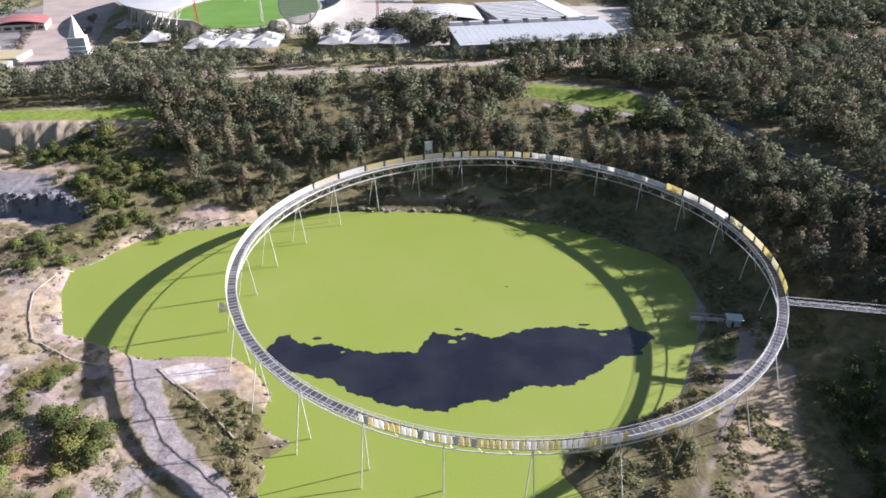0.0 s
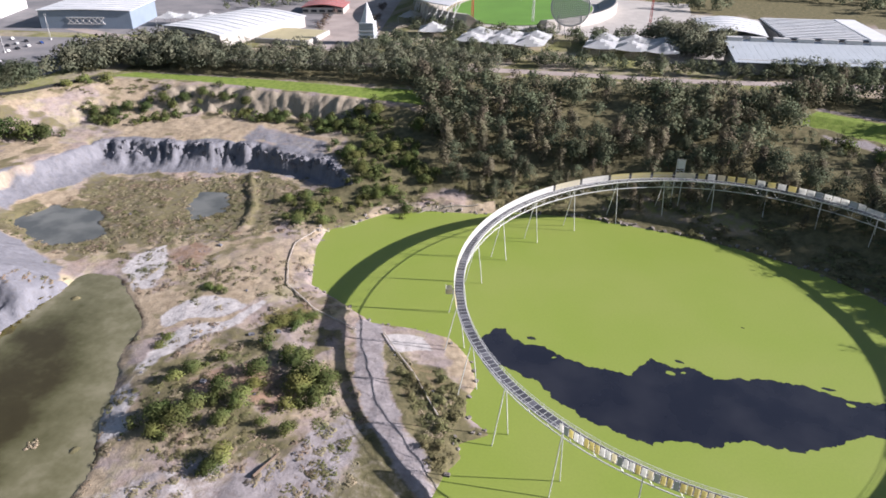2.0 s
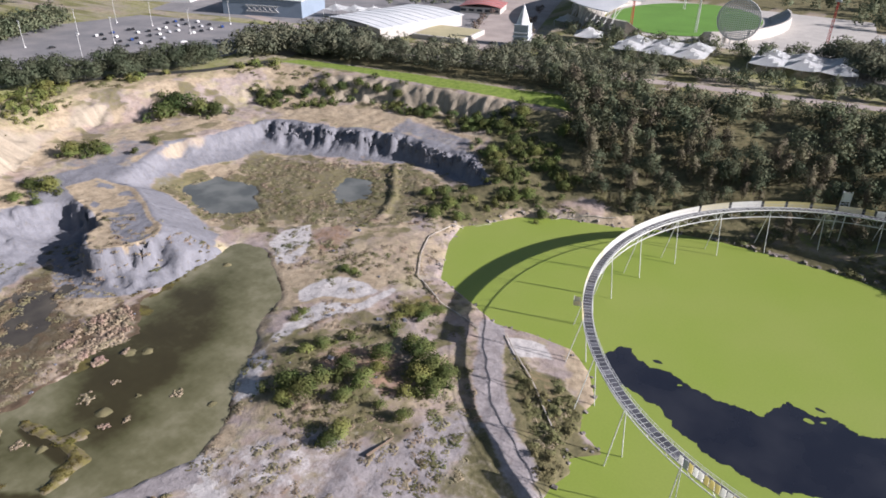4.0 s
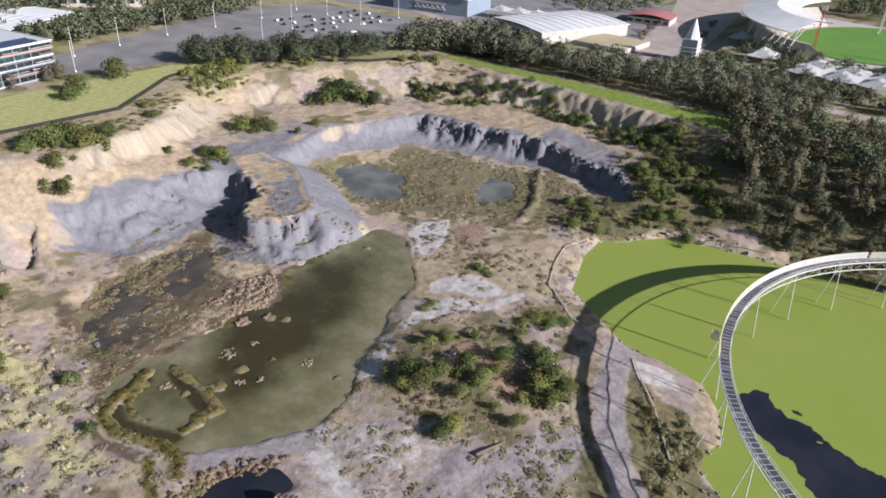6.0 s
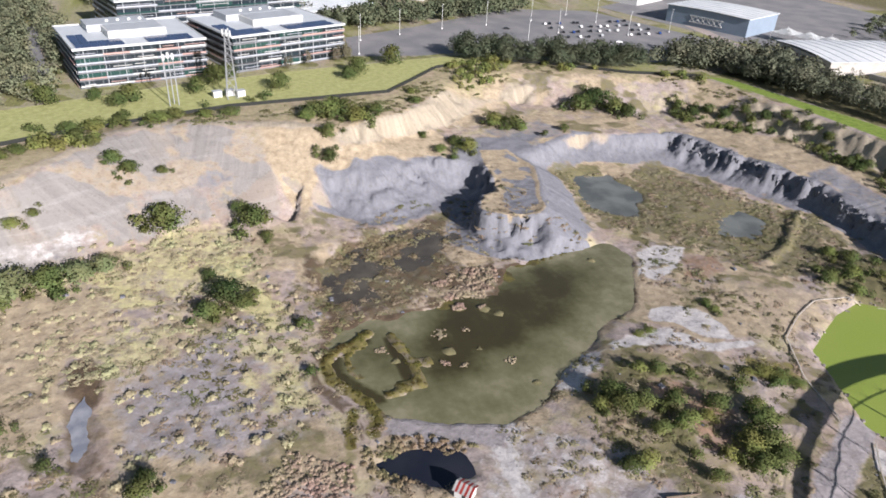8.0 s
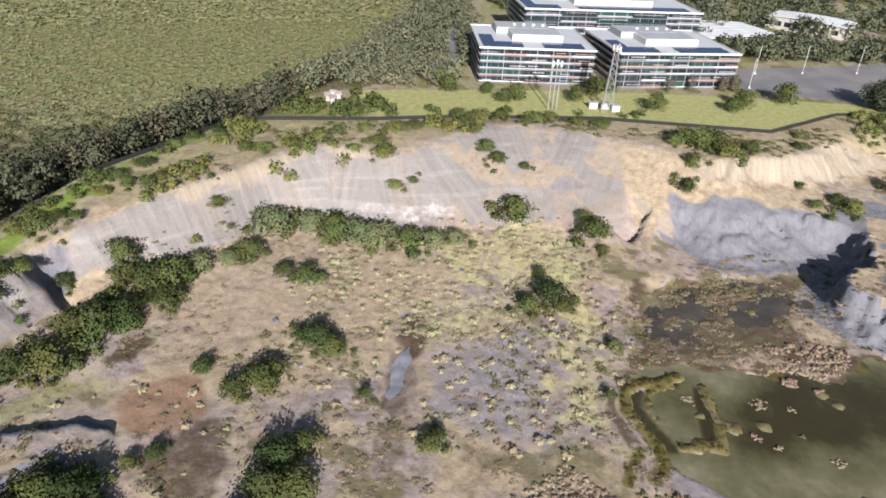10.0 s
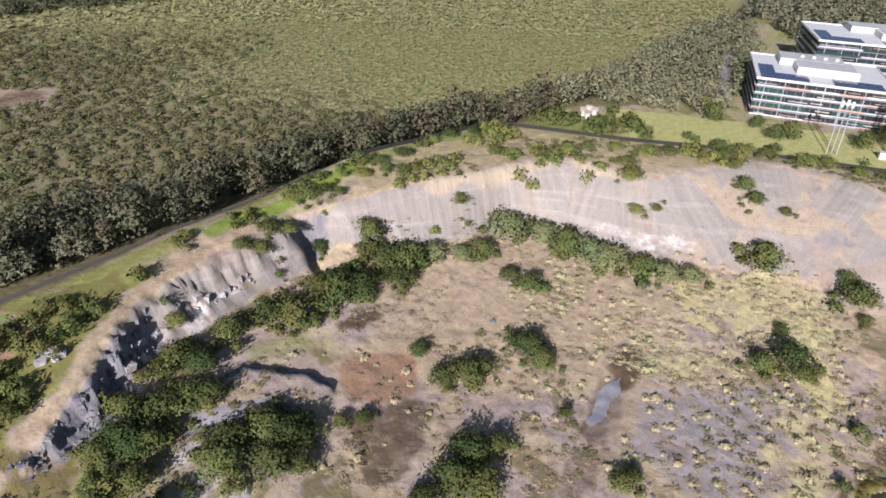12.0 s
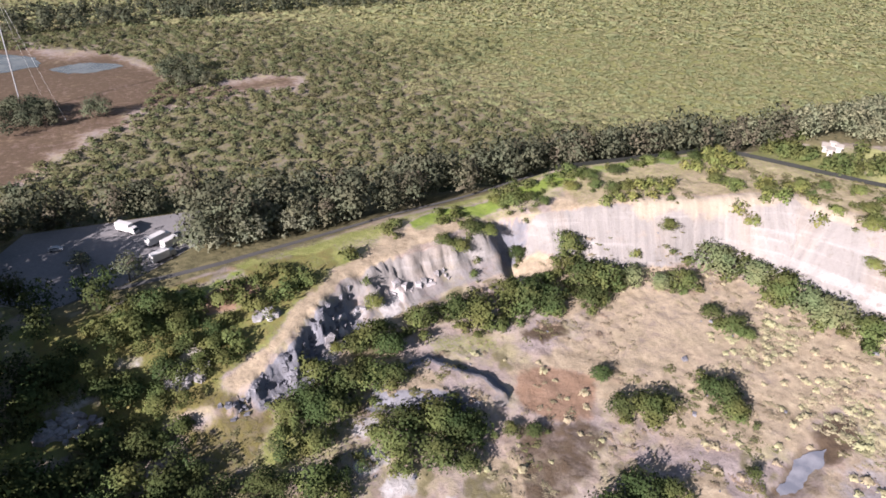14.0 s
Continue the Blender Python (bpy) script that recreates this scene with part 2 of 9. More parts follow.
# west face
WEST_TOP = [(-182, -356, 22), (-190, -354, 23), (-204, -346, 25), (-218, -337, 26.5), (-238, -322, 28), (-251, -315, 28), (-275, -297, 28.5), (-276, -279, 28), (-284, -263, 27), (-298, -251, 28.5), (-318, -234, 29), (-328, -209, 29), (-319, -170, 28), (-316, -149, 27), (-313, -136, 26.5), (-322, -110, 27), (-330, -97, 27), (-345, -84, 27), (-382, -52, 27), (-381, -16, 27), (-366, 22, 27), (-356, 60, 27), (-338, 88, 27), (-291, 99, 27), (-255, 106, 26.5), (-221, 110, 26), (-190, 115, 25.5), (-165, 118, 25)]
WEST_TOE = [(-180, -338, 9.5), (-192, -333, 9), (-204, -326, 8), (-222, -316, 7), (-240, -311, 6.5), (-253, -293, 6), (-252, -272, 6), (-252, -248, 6), (-262, -228, 6), (-270, -206, 6), (-264, -184, 5), (-272, -168, 4), (-280, -158, 8), (-290, -152, 14)]
# upper face in the north-west and the bench below it
BENCH_BACK = [(-316, -120, 17), (-322, -95, 16), (-334, -75, 15), (-357, -42, 14.5), (-361, -24, 14), (-348, -4, 14), (-334, 30, 14), (-332, 52, 14), (-313, 66, 14), (-290, 84, 14.5), (-256, 98, 15), (-222, 102, 15), (-190, 106, 15)]
BENCH_EDGE_WEST = [(-291, -150, 13), (-287, -130, 12.5), (-300, -100, 13), (-296, -86, 13)]
BENCH_EDGE = [(-294, -52, 13), (-312, -14, 13), (-304, 14, 13), (-303, 38, 13), (-284, 46, 13), (-257, 55, 13), (-229, 64, 13), (-207, 62, 12.5), (-184, 64, 11), (-165, 52, 8)]
BENCH_TOE_WEST = [(-281, -150, 2), (-270, -141, 1.2), (-267, -121, 1), (-277, -104, 1), (-282, -92, 1.2)]
BENCH_TOE = [(-280, -44, 3), (-298, -16, 2.5), (-290, 13, 2), (-280, 31, 2), (-268, 35, 2), (-244, 48, 2), (-217, 59, 2), (-195, 60, 2), (-176, 50, 2.5)]
# the knoll and its skirt of slate rubble
KNOLL_TOP = [(-288, -76, 12.5), (-266, -90, 12), (-252, -96, 12), (-241, -95, 12), (-236, -85, 12), (-252, -64, 11.5), (-270, -58, 12), (-290, -58, 12.5)]
KNOLL_CREST = [(-276, -62, 12.2), (-252, -84, 12)]
KNOLL_SKIRT = [(-256, -101, 5.5), (-239, -99, 5.5), (-232, -86, 5.5), (-240, -70, 5), (-256, -54, 5)]
KNOLL_TOE = [(-262, -104, 0.8), (-244, -103, 0.2), (-229, -95, 0.2), (-222, -82, 0.2), (-223, -66, 0.3), (-238, -52, 0.8), (-256, -44, 1.2), (-270, -36, 1.5)]
# south face
SOUTH_TOP = [(-178, -362, 21), (-170, -357, 21), (-153, -358, 21), (-131, -361, 20.5), (-115, -360, 20), (-98, -351, 19.5), (-89, -345, 18), (-78, -341, 15), (-64, -338, 13), (-44, -350, 13), (-28, -348, 13)]
SOUTH_TOE = [(-186, -352, 9.5), (-168, -345, 9), (-151, -349, 9), (-134, -348, 9), (-114, -348, 9), (-101, -342, 9), (-91, -336, 9), (-80, -334, 9.5), (-66, -332, 10), (-48, -340, 9), (-30, -338, 8)]
# floor of the pit
TRACK_LINE = [(-163, 0, 2.4), (-158, -14, 2.4), (-148, -28, 2.2), (-133, -36, 2), (-112, -42, 2), (-98, -55, 2), (-85, -68, 2), (-72, -80, 2), (-64, -92, 2)]
SHORE_PATH = [(-163, 12, 2.6), (-148, 32, 2.8), (-129, 51, 3), (-108, 62, 3.5)]
MOUND_LINE = [(-175, -72, 1.2), (-164, -84, 2), (-150, -95, 3.6), (-132, -92, 4.2), (-118, -78, 3.4)]
POOL_FLOOR = [(-190, -40, 1.6), (-205, -10, 1.5), (-240, 0, 1.2), (-270, 15, 1.2)]
FLOOR_WEST = [(-205, -180, 1.5), (-225, -200, 2.5), (-235, -230, 4)]
FLOOR_MIDDLE = [(-150, -170, 1.4), (-165, -200, 1.6), (-180, -236, 1.8), (-215, -270, 3.5), (-235, -295, 5)]
FLOOR_SOUTH = [(-120, -150, 1.6), (-125, -190, 1.4), (-120, -240, 2), (-150, -285, 2.8), (-180, -310, 4.5), (-200, -335, 7)]
FLOOR_EAST = [(-100, -200, 2), (-60, -150, 2), (-60, -220, 3), (-90, -290, 5), (-120, -320, 7)]
SOUTH_EAST_BANK = [(-20, -240, 4), (-10, -290, 7), (20, -320, 11), (60, -300, 12)]
# banks round the ring
RING_BANK = [(-125, 66, 6), (-95, 78, 6), (-60, 84, 5), (-30, 86, 5), (0, 80, 5), (30, 75, 5), (60, 58, 5), (82, 30, 5), (86, 0, 5)]
BANK_TOP = [(-150, 105, 17), (-95, 112, 17), (-30, 118, 17), (40, 105, 17), (85, 70, 17), (112, 20, 17), (116, -30, 17.5), (112, -80, 16), (108, -130, 15)]
PLATEAU_EDGE = [(-160, 135, 25), (-90, 160, 25), (0, 170, 24.5), (80, 150, 23), (130, 80, 22), (150, 0, 21), (155, -100, 20)]
EAST_TRACK = [(74, -12, 3), (77, -26, 3), (70, -40, 3), (60, -57, 3.2), (52, -70, 3.2), (45, -83, 3), (38, -95, 3), (20, -130, 3)]
EAST_BANK = [(92, -45, 5), (86, -80, 5), (70, -120, 5)]
BREAKS = [RIM_LINE, WEST_TOP, WEST_TOE, BENCH_BACK, BENCH_EDGE_WEST, BENCH_EDGE, BENCH_TOE_WEST, BENCH_TOE, KNOLL_TOP, KNOLL_CREST, KNOLL_SKIRT, KNOLL_TOE, SOUTH_TOP, SOUTH_TOE, TRACK_LINE, SHORE_PATH, MOUND_LINE, POOL_FLOOR, FLOOR_WEST, FLOOR_MIDDLE, FLOOR_SOUTH, FLOOR_EAST, SOUTH_EAST_BANK, RING_BANK, BANK_TOP, PLATEAU_EDGE, EAST_TRACK, EAST_BANK]
BREAKS.append([(-284, -86, 1.5), (-272, -97, 1.2), (-258, -102, 1.0)])
BREAKS.append([(-285, -80, 11.5), (-269, -92.5, 11.5), (-257, -98, 11)])
BREAKS.append(lines_between(BENCH_EDGE, BENCH_TOE, 0.25, 6.5))
BREAKS.append(lines_between(BENCH_EDGE_WEST, BENCH_TOE_WEST, 0.25, 6.0))
BREAKS.append(lines_between(KNOLL_TOP[1:6], KNOLL_SKIRT, 0.45, 7.0, 12))
MARSH_EDGE = [(-3200, -1300), (-1200, -420), (-760, -336), (-566, -350), (-458, -352), (-396, -362), (-318, -388), (-253, -408), (-197, -424), (-150, -438), (-112, -452), (-60, -466), (60, -520), (400, -700), (3200, -900), (3200, -3200), (-3200, -3200)]


def plain_height(x, y):
    """The land round the pit: a plateau, low towards the marsh in the south-west."""
    d = inside_by(MARSH_EDGE, x, y)
    high = 27 - 10 * smooth(-60, 120, x) * smooth(-260, -380, y)
    return high + (5 - high) * smooth(-48, -4, d)


FX0, FX1, FY0, FY1, STEP = -440.0, 172.0, -480.0, 180.0, 1.2


def solve_ground(step):
    nx, ny = int((FX1 - FX0) / step) + 1, int((FY1 - FY0) / step) + 1
    gx, gy = np.meshgrid(FX0 + step * np.arange(nx), FY0 + step * np.arange(ny), indexing='ij')
    return gx, gy


def relax():
    """A skin stretched over the lines of the pit, from coarse to fine."""
    z = None
    for step in (19.2, 9.6, 4.8, 2.4, 1.2):
        gx, gy = solve_ground(step)
        far = plain_height(gx, gy)
        total, count = np.zeros_like(gx), np.zeros_like(gx)
        lines = [along(line, step * 0.5) for line in BREAKS]
        lines += [along([(x, y, 0.25) for x, y in shore + shore[:1]], step * 0.5) for shore in (GREEN_SHORE, BROWN_SHORE)]
        lines += [along([(x, y, 0.9) for x, y in shore + shore[:1]], step * 0.5) for shore in (BLUE_POOL, SMALL_POOL)]
        for line in lines:
            p = np.array(line)
            i = np.clip(np.round((p[:, 0] - FX0) / step).astype(int), 0, gx.shape[0] - 1)
            j = np.clip(np.round((p[:, 1] - FY0) / step).astype(int), 0, gx.shape[1] - 1)
            np.add.at(total, (i, j), p[:, 2])
            np.add.at(count, (i, j), 1)
        fixed = count > 0
        value = np.where(fixed, total / np.maximum(count, 1), 0)
        outer = (inside_by([p for p in RIM_FENCE] + [(-165, 140), (-90, 165), (0, 176), (84, 156), (135, 84), (160, 0), (160, -330), (40, -360)], gx, gy) < -3)
        edge = np.zeros_like(fixed)
        edge[0], edge[-1], edge[:, 0], edge[:, -1] = True, True, True, True
        keep = (outer & (inside_by(MARSH_EDGE, gx, gy) > -12)) | edge | (outer & (line_distance(RIM_FENCE, gx, gy) > 45))
        value, fixed = np.where(keep & ~fixed, far, value), fixed | keep
        if z is None:
            z = far.copy()
        else:
            old = z
            oi = np.clip((gx - FX0) / (2 * step), 0, old.shape[0] - 1.001)
            oj = np.clip((gy - FY0) / (2 * step), 0, old.shape[1] - 1.001)
            i, j = oi.astype(int), oj.astype(int)
            u, v = oi - i, oj - j
            z = (old[i, j] * (1 - u) + old[i + 1, j] * u) * (1 - v) + (old[i, j + 1] * (1 - u) + old[i + 1, j + 1] * u) * v
        z[fixed] = value[fixed]
        for _ in range(260 if step > 2 else 110):
            mid = (np.roll(z, 1, 0) + np.roll(z, -1, 0) + np.roll(z, 1, 1) + np.roll(z, -1, 1)) / 4
            z = np.where(fixed, value, mid)
    return gx, gy, z


GX, GY, GZ = relax()
slope = np.hypot(*np.gradient(GZ, STEP))
STEEP = smooth(0.35, 0.95, slope)
for _ in range(6):
    STEEP = (STEEP + np.roll(STEEP, 1, 0) + np.roll(STEEP, -1, 0) + np.roll(STEEP, 1, 1) + np.roll(STEEP, -1, 1)) / 5
OUTER = GZ.copy()
for _ in range(10):
    even = (GZ + np.roll(GZ, 1, 0) + np.roll(GZ, -1, 0) + np.roll(GZ, 1, 1) + np.roll(GZ, -1, 1)) / 5
    GZ = GZ + (even - GZ) * (1 - STEEP)
for edge in ((slice(None), slice(0, 16)), (slice(None), slice(-16, None)), (slice(0, 16), slice(None)), (slice(-16, None), slice(None))):
    GZ[edge] = OUTER[edge]
soft_track = smooth(9, 4, line_distance([p[:2] for p in TRACK_LINE], GX, GY))
for _ in range(60):
    even = (GZ + np.roll(GZ, 1, 0) + np.roll(GZ, -1, 0) + np.roll(GZ, 1, 1) + np.roll(GZ, -1, 1)) / 5
    GZ = GZ + (even - GZ) * soft_track
# broken rock on the faces, tussocks and ruts on the floor
ridge = 1 - np.abs(2 * fbm(GX, GY, 11.0, 4) - 1) * 2
crag = (fbm(GX, GY, 4.5, 3) - 0.5)
inside_pit = smooth(-4, 10, inside_by(RIM_FENCE + [(-165, 125), (-90, 120), (60, 110), (112, 60), (120, -60), (110, -330), (30, -350)], GX, GY))
west_smooth = smooth(25, 5, line_distance([(-205, -348), (-240, -322), (-262, -296), (-268, -270), (-290, -240), (-295, -200), (-290, -165)], GX, GY))
notch = fbm(GX * 1.6 + 50, GY * 1.6, 8.0, 3) - 0.5
GZ = GZ + STEEP * inside_pit * (1 - 0.9 * west_smooth) * (3.0 * (ridge - 0.45) + 4.0 * crag + 4.5 * notch)
north_face = smooth(20, 7, line_distance([(-345, 84), (-291, 96), (-255, 102), (-190, 110)], GX, GY))
tooth = np.abs(((GX + 40 * fbm(GX, GY, 24.0, 3)) / 11.0) % 1.0 - 0.5) * 2
GZ = GZ + STEEP * inside_pit * north_face * (1.2 * (tooth - 0.5) + 3.0 * (fbm(GX * 1.2, GY * 0.6, 6.0, 3) - 0.5))
GZ = GZ + inside_pit * (0.9 * (fbm(GX, GY, 16.0, 3) - 0.5) + 0.8 * (fbm(GX, GY, 4.2, 3) - 0.5)) * smooth(0.3, 1.6, GZ)


def nearest_on(line, x, y):
    """Distance to the nearest place of a line, with the height and the run of the line there."""
    best, high, run, start = np.full(x.shape, 1e9), np.zeros(x.shape), np.zeros(x.shape), 0.0
    for (px, py, pz), (qx, qy, qz) in zip(line, line[1:]):
        dx, dy = qx - px, qy - py
        size = math.hypot(dx, dy)
        t = np.clip(((x - px) * dx + (y - py) * dy) / size ** 2, 0, 1)
        d = np.hypot(x - px - t * dx, y - py - t * dy)
        high, run = np.where(d < best, pz + t * (qz - pz), high), np.where(d < best, start + t * size, run)
        best = np.minimum(best, d)
        start += size
    return best, high, run


def scarp(top, toe, drop, reach, rib, coarse, seed, soft=2.0):
    """A rock face between two lines: buttresses that fall away steeply, then scree down to the toe."""
    ends = np.array([p[:2] for p in top + toe])
    near = (GX > ends[:, 0].min() - 6) & (GX < ends[:, 0].max() + 6) & (GY > ends[:, 1].min() - 6) & (GY < ends[:, 1].max() + 6)
    x, y = GX[near], GY[near]
    inner = inside_by([p[:2] for p in top] + [p[:2] for p in toe[::-1]], x, y)
    d_top, z_top, run = nearest_on(top, x, y)
    d_toe, z_toe, _ = nearest_on(toe, x, y)
    u = d_top / (d_top + d_toe + 1e-6)
    run = run + 9 * (fbm(x + seed, y, 12.0, 3) - 0.5)
    blocks = 1 - np.abs(2 * fbm(run + seed, d_top * 0.55 + seed * 3.7, coarse, 2) - 1) * 2
    cracks = 1 - np.abs(2 * fbm(run * 1.4 + seed * 5, d_top * 0.9 + seed, coarse * 0.5, 2) - 1) * 2
    rib = rib * (0.35 + 1.3 * fbm(x - seed, y, 16.0, 2))
    u = np.clip(u + rib * (0.75 * (blocks - 0.55) + 0.5 * (cracks - 0.55)) * smooth(1.0, 0.55, u), 0, 1)
    fall = np.interp(u, [0, 0.05, reach * 0.5, reach, 1], [0, 0.04, drop * 0.62, drop, 1])
    z = z_top + (z_toe - z_top) * fall + 0.5 * (fbm(x, y, 3.0, 2) - 0.5)
    w = smooth(-soft, 0.8, inner)
    GZ[near] += (z - GZ[near]) * w


def offset(line, height, wide, side):
    """A break in the rock: the ground on one side of a line stands higher, dying out away from it."""
    d, _, run = nearest_on([(*p, 0) for p in line], GX, GY)
    long = run.max()
    cross = np.zeros_like(GX)
    for (px, py), (qx, qy) in zip(line, line[1:]):
        near = np.abs(line_distance([(px, py), (qx, qy)], GX, GY) - d) < 1e-6
        cross = np.where(near, ((qx - px) * (GY - py) - (qy - py) * (GX - px)) / math.hypot(qx - px, qy - py), cross)
    ends = smooth(0, 0.15, run / long) * smooth(1.0, 0.85, run / long)
    return height * smooth(-0.5, 0.7, side * cross) * np.exp(-(d / wide) ** 2) * ends


scarp(BENCH_EDGE[3:], BENCH_TOE[3:], 0.66, 0.42, 0.42, 10.0, 11)
scarp(BENCH_EDGE_WEST, BENCH_TOE_WEST, 0.44, 0.26, 0.24, 7.0, 12)
scarp(SOUTH_TOP[:6], SOUTH_TOE[:6], 0.8, 0.66, 0.30, 6.0, 13)
scarp(SOUTH_TOP[5:9], SOUTH_TOE[5:9], 0.85, 0.5, 0.44, 4.5, 14)
SPUR_EDGE = [(-288, -160), (-284, -163), (-277, -165), (-269, -170)]
# the broken ends of rock slabs in the western and southern faces
GZ -= offset(SPUR_EDGE, 4.2, 8.0, -1)
GZ -= offset([(-178, -360), (-176, -355), (-173, -349), (-169, -343)], 4.5, 7.0, 1)
# fine runnels down the pale western face
west_run = nearest_on(WEST_TOP, GX, GY)[2]
GZ += STEEP * west_smooth * (0.9 * (fbm(west_run, GZ * 0.12, 7.0, 3) - 0.5) + 0.7 * np.abs(2 * fbm(west_run + 50, GZ * 0.1, 3.2, 2) - 1) - 0.3)
# the knoll: a flat top, a rock wall round its western and southern sides, a skirt of slate scree
KNOLL = [(-290, -78), (-272, -81), (-261, -84.5), (-258, -91), (-251, -96), (-245, -98.5), (-241, -96), (-236, -90), (-233, -83), (-234.5, -75), (-239, -69), (-250, -66), (-262, -60), (-280, -54), (-302, -58), (-304, -74)]
knoll_wall = 1 - np.abs(2 * fbm(GX, GY, 5.0, 2) - 1) * 2
knoll_d = inside_by(KNOLL, GX, GY)
knoll_out = np.clip(-knoll_d + 4.2 * (0.75 - knoll_wall), 0, 60)
knoll_east = smooth(-4, 4, ((GX + 234) * 17 + (GY + 75) * 66) / 68.0)
wall = np.interp(knoll_out, [0, 0.4, 1.2, 2.0, 13, 60], [12.2, 11.0, 7.0, 4.6, 0.3, -12])
scree = 12.0 - 0.58 * np.clip(-knoll_d, 0, 60)
rise = wall + (scree - wall) * knoll_east + 0.5 * (fbm(GX, GY, 3.5, 3) - 0.5)
knoll_free = smooth(-296, -284, GX)
GZ = GZ + knoll_free * (np.where((knoll_d > 0) & ((knoll_out < 0.4) | (knoll_d > 4) | (knoll_east > 0.5)), 12.0 + 0.8 * (fbm(GX, GY, 5.0, 3) - 0.5) + 0.5 * smooth(5, 1.5, knoll_d), np.where(knoll_d > -24, np.maximum(rise, np.minimum(GZ, 1.4 + 0.5 * np.clip(-knoll_d - 16, 0, 30))), GZ)) - GZ)
# a low rocky hump on the southern floor, cut off steeply on its outer side
HUMP = [(-98, -320), (-108, -327), (-121, -326), (-125, -318), (-130, -311), (-130, -302), (-122, -300), (-112, -312)]
GZ += 2.4 * smooth(-0.8, 1.2, inside_by(HUMP, GX, GY) + 1.6 * (fbm(GX, GY, 4.0, 2) - 0.5))


def terrace(poly, level, soft):
    """Levels the ground inside an outline."""
    w = smooth(-soft, 0.5, inside_by(poly, GX, GY))
    return GZ + (level - GZ) * w


SOUTH_LOT = [(-46, -458), (-80, -448), (-108, -440), (-104, -424), (-84, -414), (-60, -404), (-42, -402), (-20, -430)]
GZ = terrace(SOUTH_LOT, 14.0, 14.0)
BASINS = ((GREEN_SHORE, 0.0), (BROWN_SHORE, 0.0), (BLUE_POOL, 0.75), (SMALL_POOL, 0.8))
for shore, level in BASINS:
    d = inside_by(shore, GX, GY) + (0.6 if shore is GREEN_SHORE else 5.0 if shore is BROWN_SHORE else 10.0) * (fbm(GX + 17, GY, 7.0, 4) - 0.5)
    bank = np.minimum(GZ, level + 0.35 - 0.6 * smooth(-1, 1, d))
    GZ = np.where(d > 1.0, level - 0.9, np.where(d > -1.0, bank, np.where(d > -9, np.maximum(GZ, level + 0.12 + 0.03 * np.abs(d)), GZ)))
MOSS_BANKS = (([(-194, -158), (-190, -164), (-188, -170), (-183, -174), (-175, -174), (-169, -170), (-163, -166), (-157, -165), (-150, -168)], 2.3, 0.9),
              ([(-189, -160), (-187, -164), (-184, -167), (-178, -168), (-174, -166)], 1.3, 0.6),
              ([(-191, -151), (-184, -150), (-177, -149), (-169, -149), (-166, -152), (-165, -156), (-164, -160)], 1.9, 0.75),
              ([(-176, -149), (-175, -144)], 2.6, 0.6), ([(-167, -155), (-166, -149)], 2.8, 0.6), ([(-160, -171), (-152, -174), (-147, -175)], 1.6, 0.9))
for line, wide, tall in MOSS_BANKS + (([(-223, 52), (-212, 37), (-200, 22), (-192, 4)], 3.5, 3.0),):
    d = line_distance(line, GX, GY) + 2.0 * (fbm(GX, GY, 5.0, 3) - 0.5)
    GZ = np.maximum(GZ, np.where(d < wide, tall * (1 - (np.clip(d, 0, wide) / wide) ** 2) - 0.15, -99))
for cx, cy, r in ((-178, -153, 2.2), (-178, -136, 2.6), (-156, -116, 2.0), (-215, -62, 2.0), (-176, -126, 1.2), (-192, -112, 2.0), (-196, -116, 2.4), (-199, -124, 2.6)):
    d = np.hypot(GX - cx, GY - cy) + 1.6 * (fbm(GX, GY, 3.0, 2) - 0.5)
    GZ = np.maximum(GZ, np.where(d < r, 0.7 * (1 - (np.clip(d, 0, r) / r) ** 2) - 0.1, -99))
REED_FLOOD = [(-242, -164), (-258, -132), (-268, -106), (-256, -102), (-230, -99), (-222, -110), (-210, -126), (-204, -146), (-203, -164), (-216, -171)]
flooded = smooth(-3, 3, inside_by(REED_FLOOD, GX, GY))
GZ = GZ + flooded * (0.34 + 1.9 * (fbm(GX * 0.8 + GY * 0.6, GY * 0.7 - GX * 0.3, 11.0, 4) - 0.5) - GZ)
for shore, level in ((HUT_POOL, 0.7), (PUDDLE, 1.7)):
    d = inside_by(shore, GX, GY) + 2.2 * (fbm(GX, GY, 8.0, 3) - 0.5) * 2
    GZ = np.where(d > -3, GZ + (level - 0.35 - GZ) * smooth(-3, 1.0, d), GZ)


def ground_at(x, y):
    """Height of the ground under a place."""
    x, y = np.asarray(x, float), np.asarray(y, float)
    i, j = np.clip((x - FX0) / STEP, 0, GX.shape[0] - 1.001), np.clip((y - FY0) / STEP, 0, GX.shape[1] - 1.001)
    a, b = i.astype(int), j.astype(int)
    u, v = i - a, j - b
    near = (GZ[a, b] * (1 - u) + GZ[a + 1, b] * u) * (1 - v) + (GZ[a, b + 1] * (1 - u) + GZ[a + 1, b + 1] * u) * v
    out = (x < FX0) | (x > FX1) | (y < FY0) | (y > FY1)
    return np.where(out, plain_height(x, y), near)


def spread_axis(lo, hi, step, reach):
    out, gap, k = [], step, lo
    low = []
    while k > -reach:
        gap *= 1.22
        k -= gap
        low.append(k)
    gap, k, high = step, hi, []
    while k < reach:
        gap *= 1.22
        k += gap
        high.append(k)
    return np.array(low[::-1] + list(lo + step * np.arange(int(round((hi - lo) / step)) + 1)) + high)


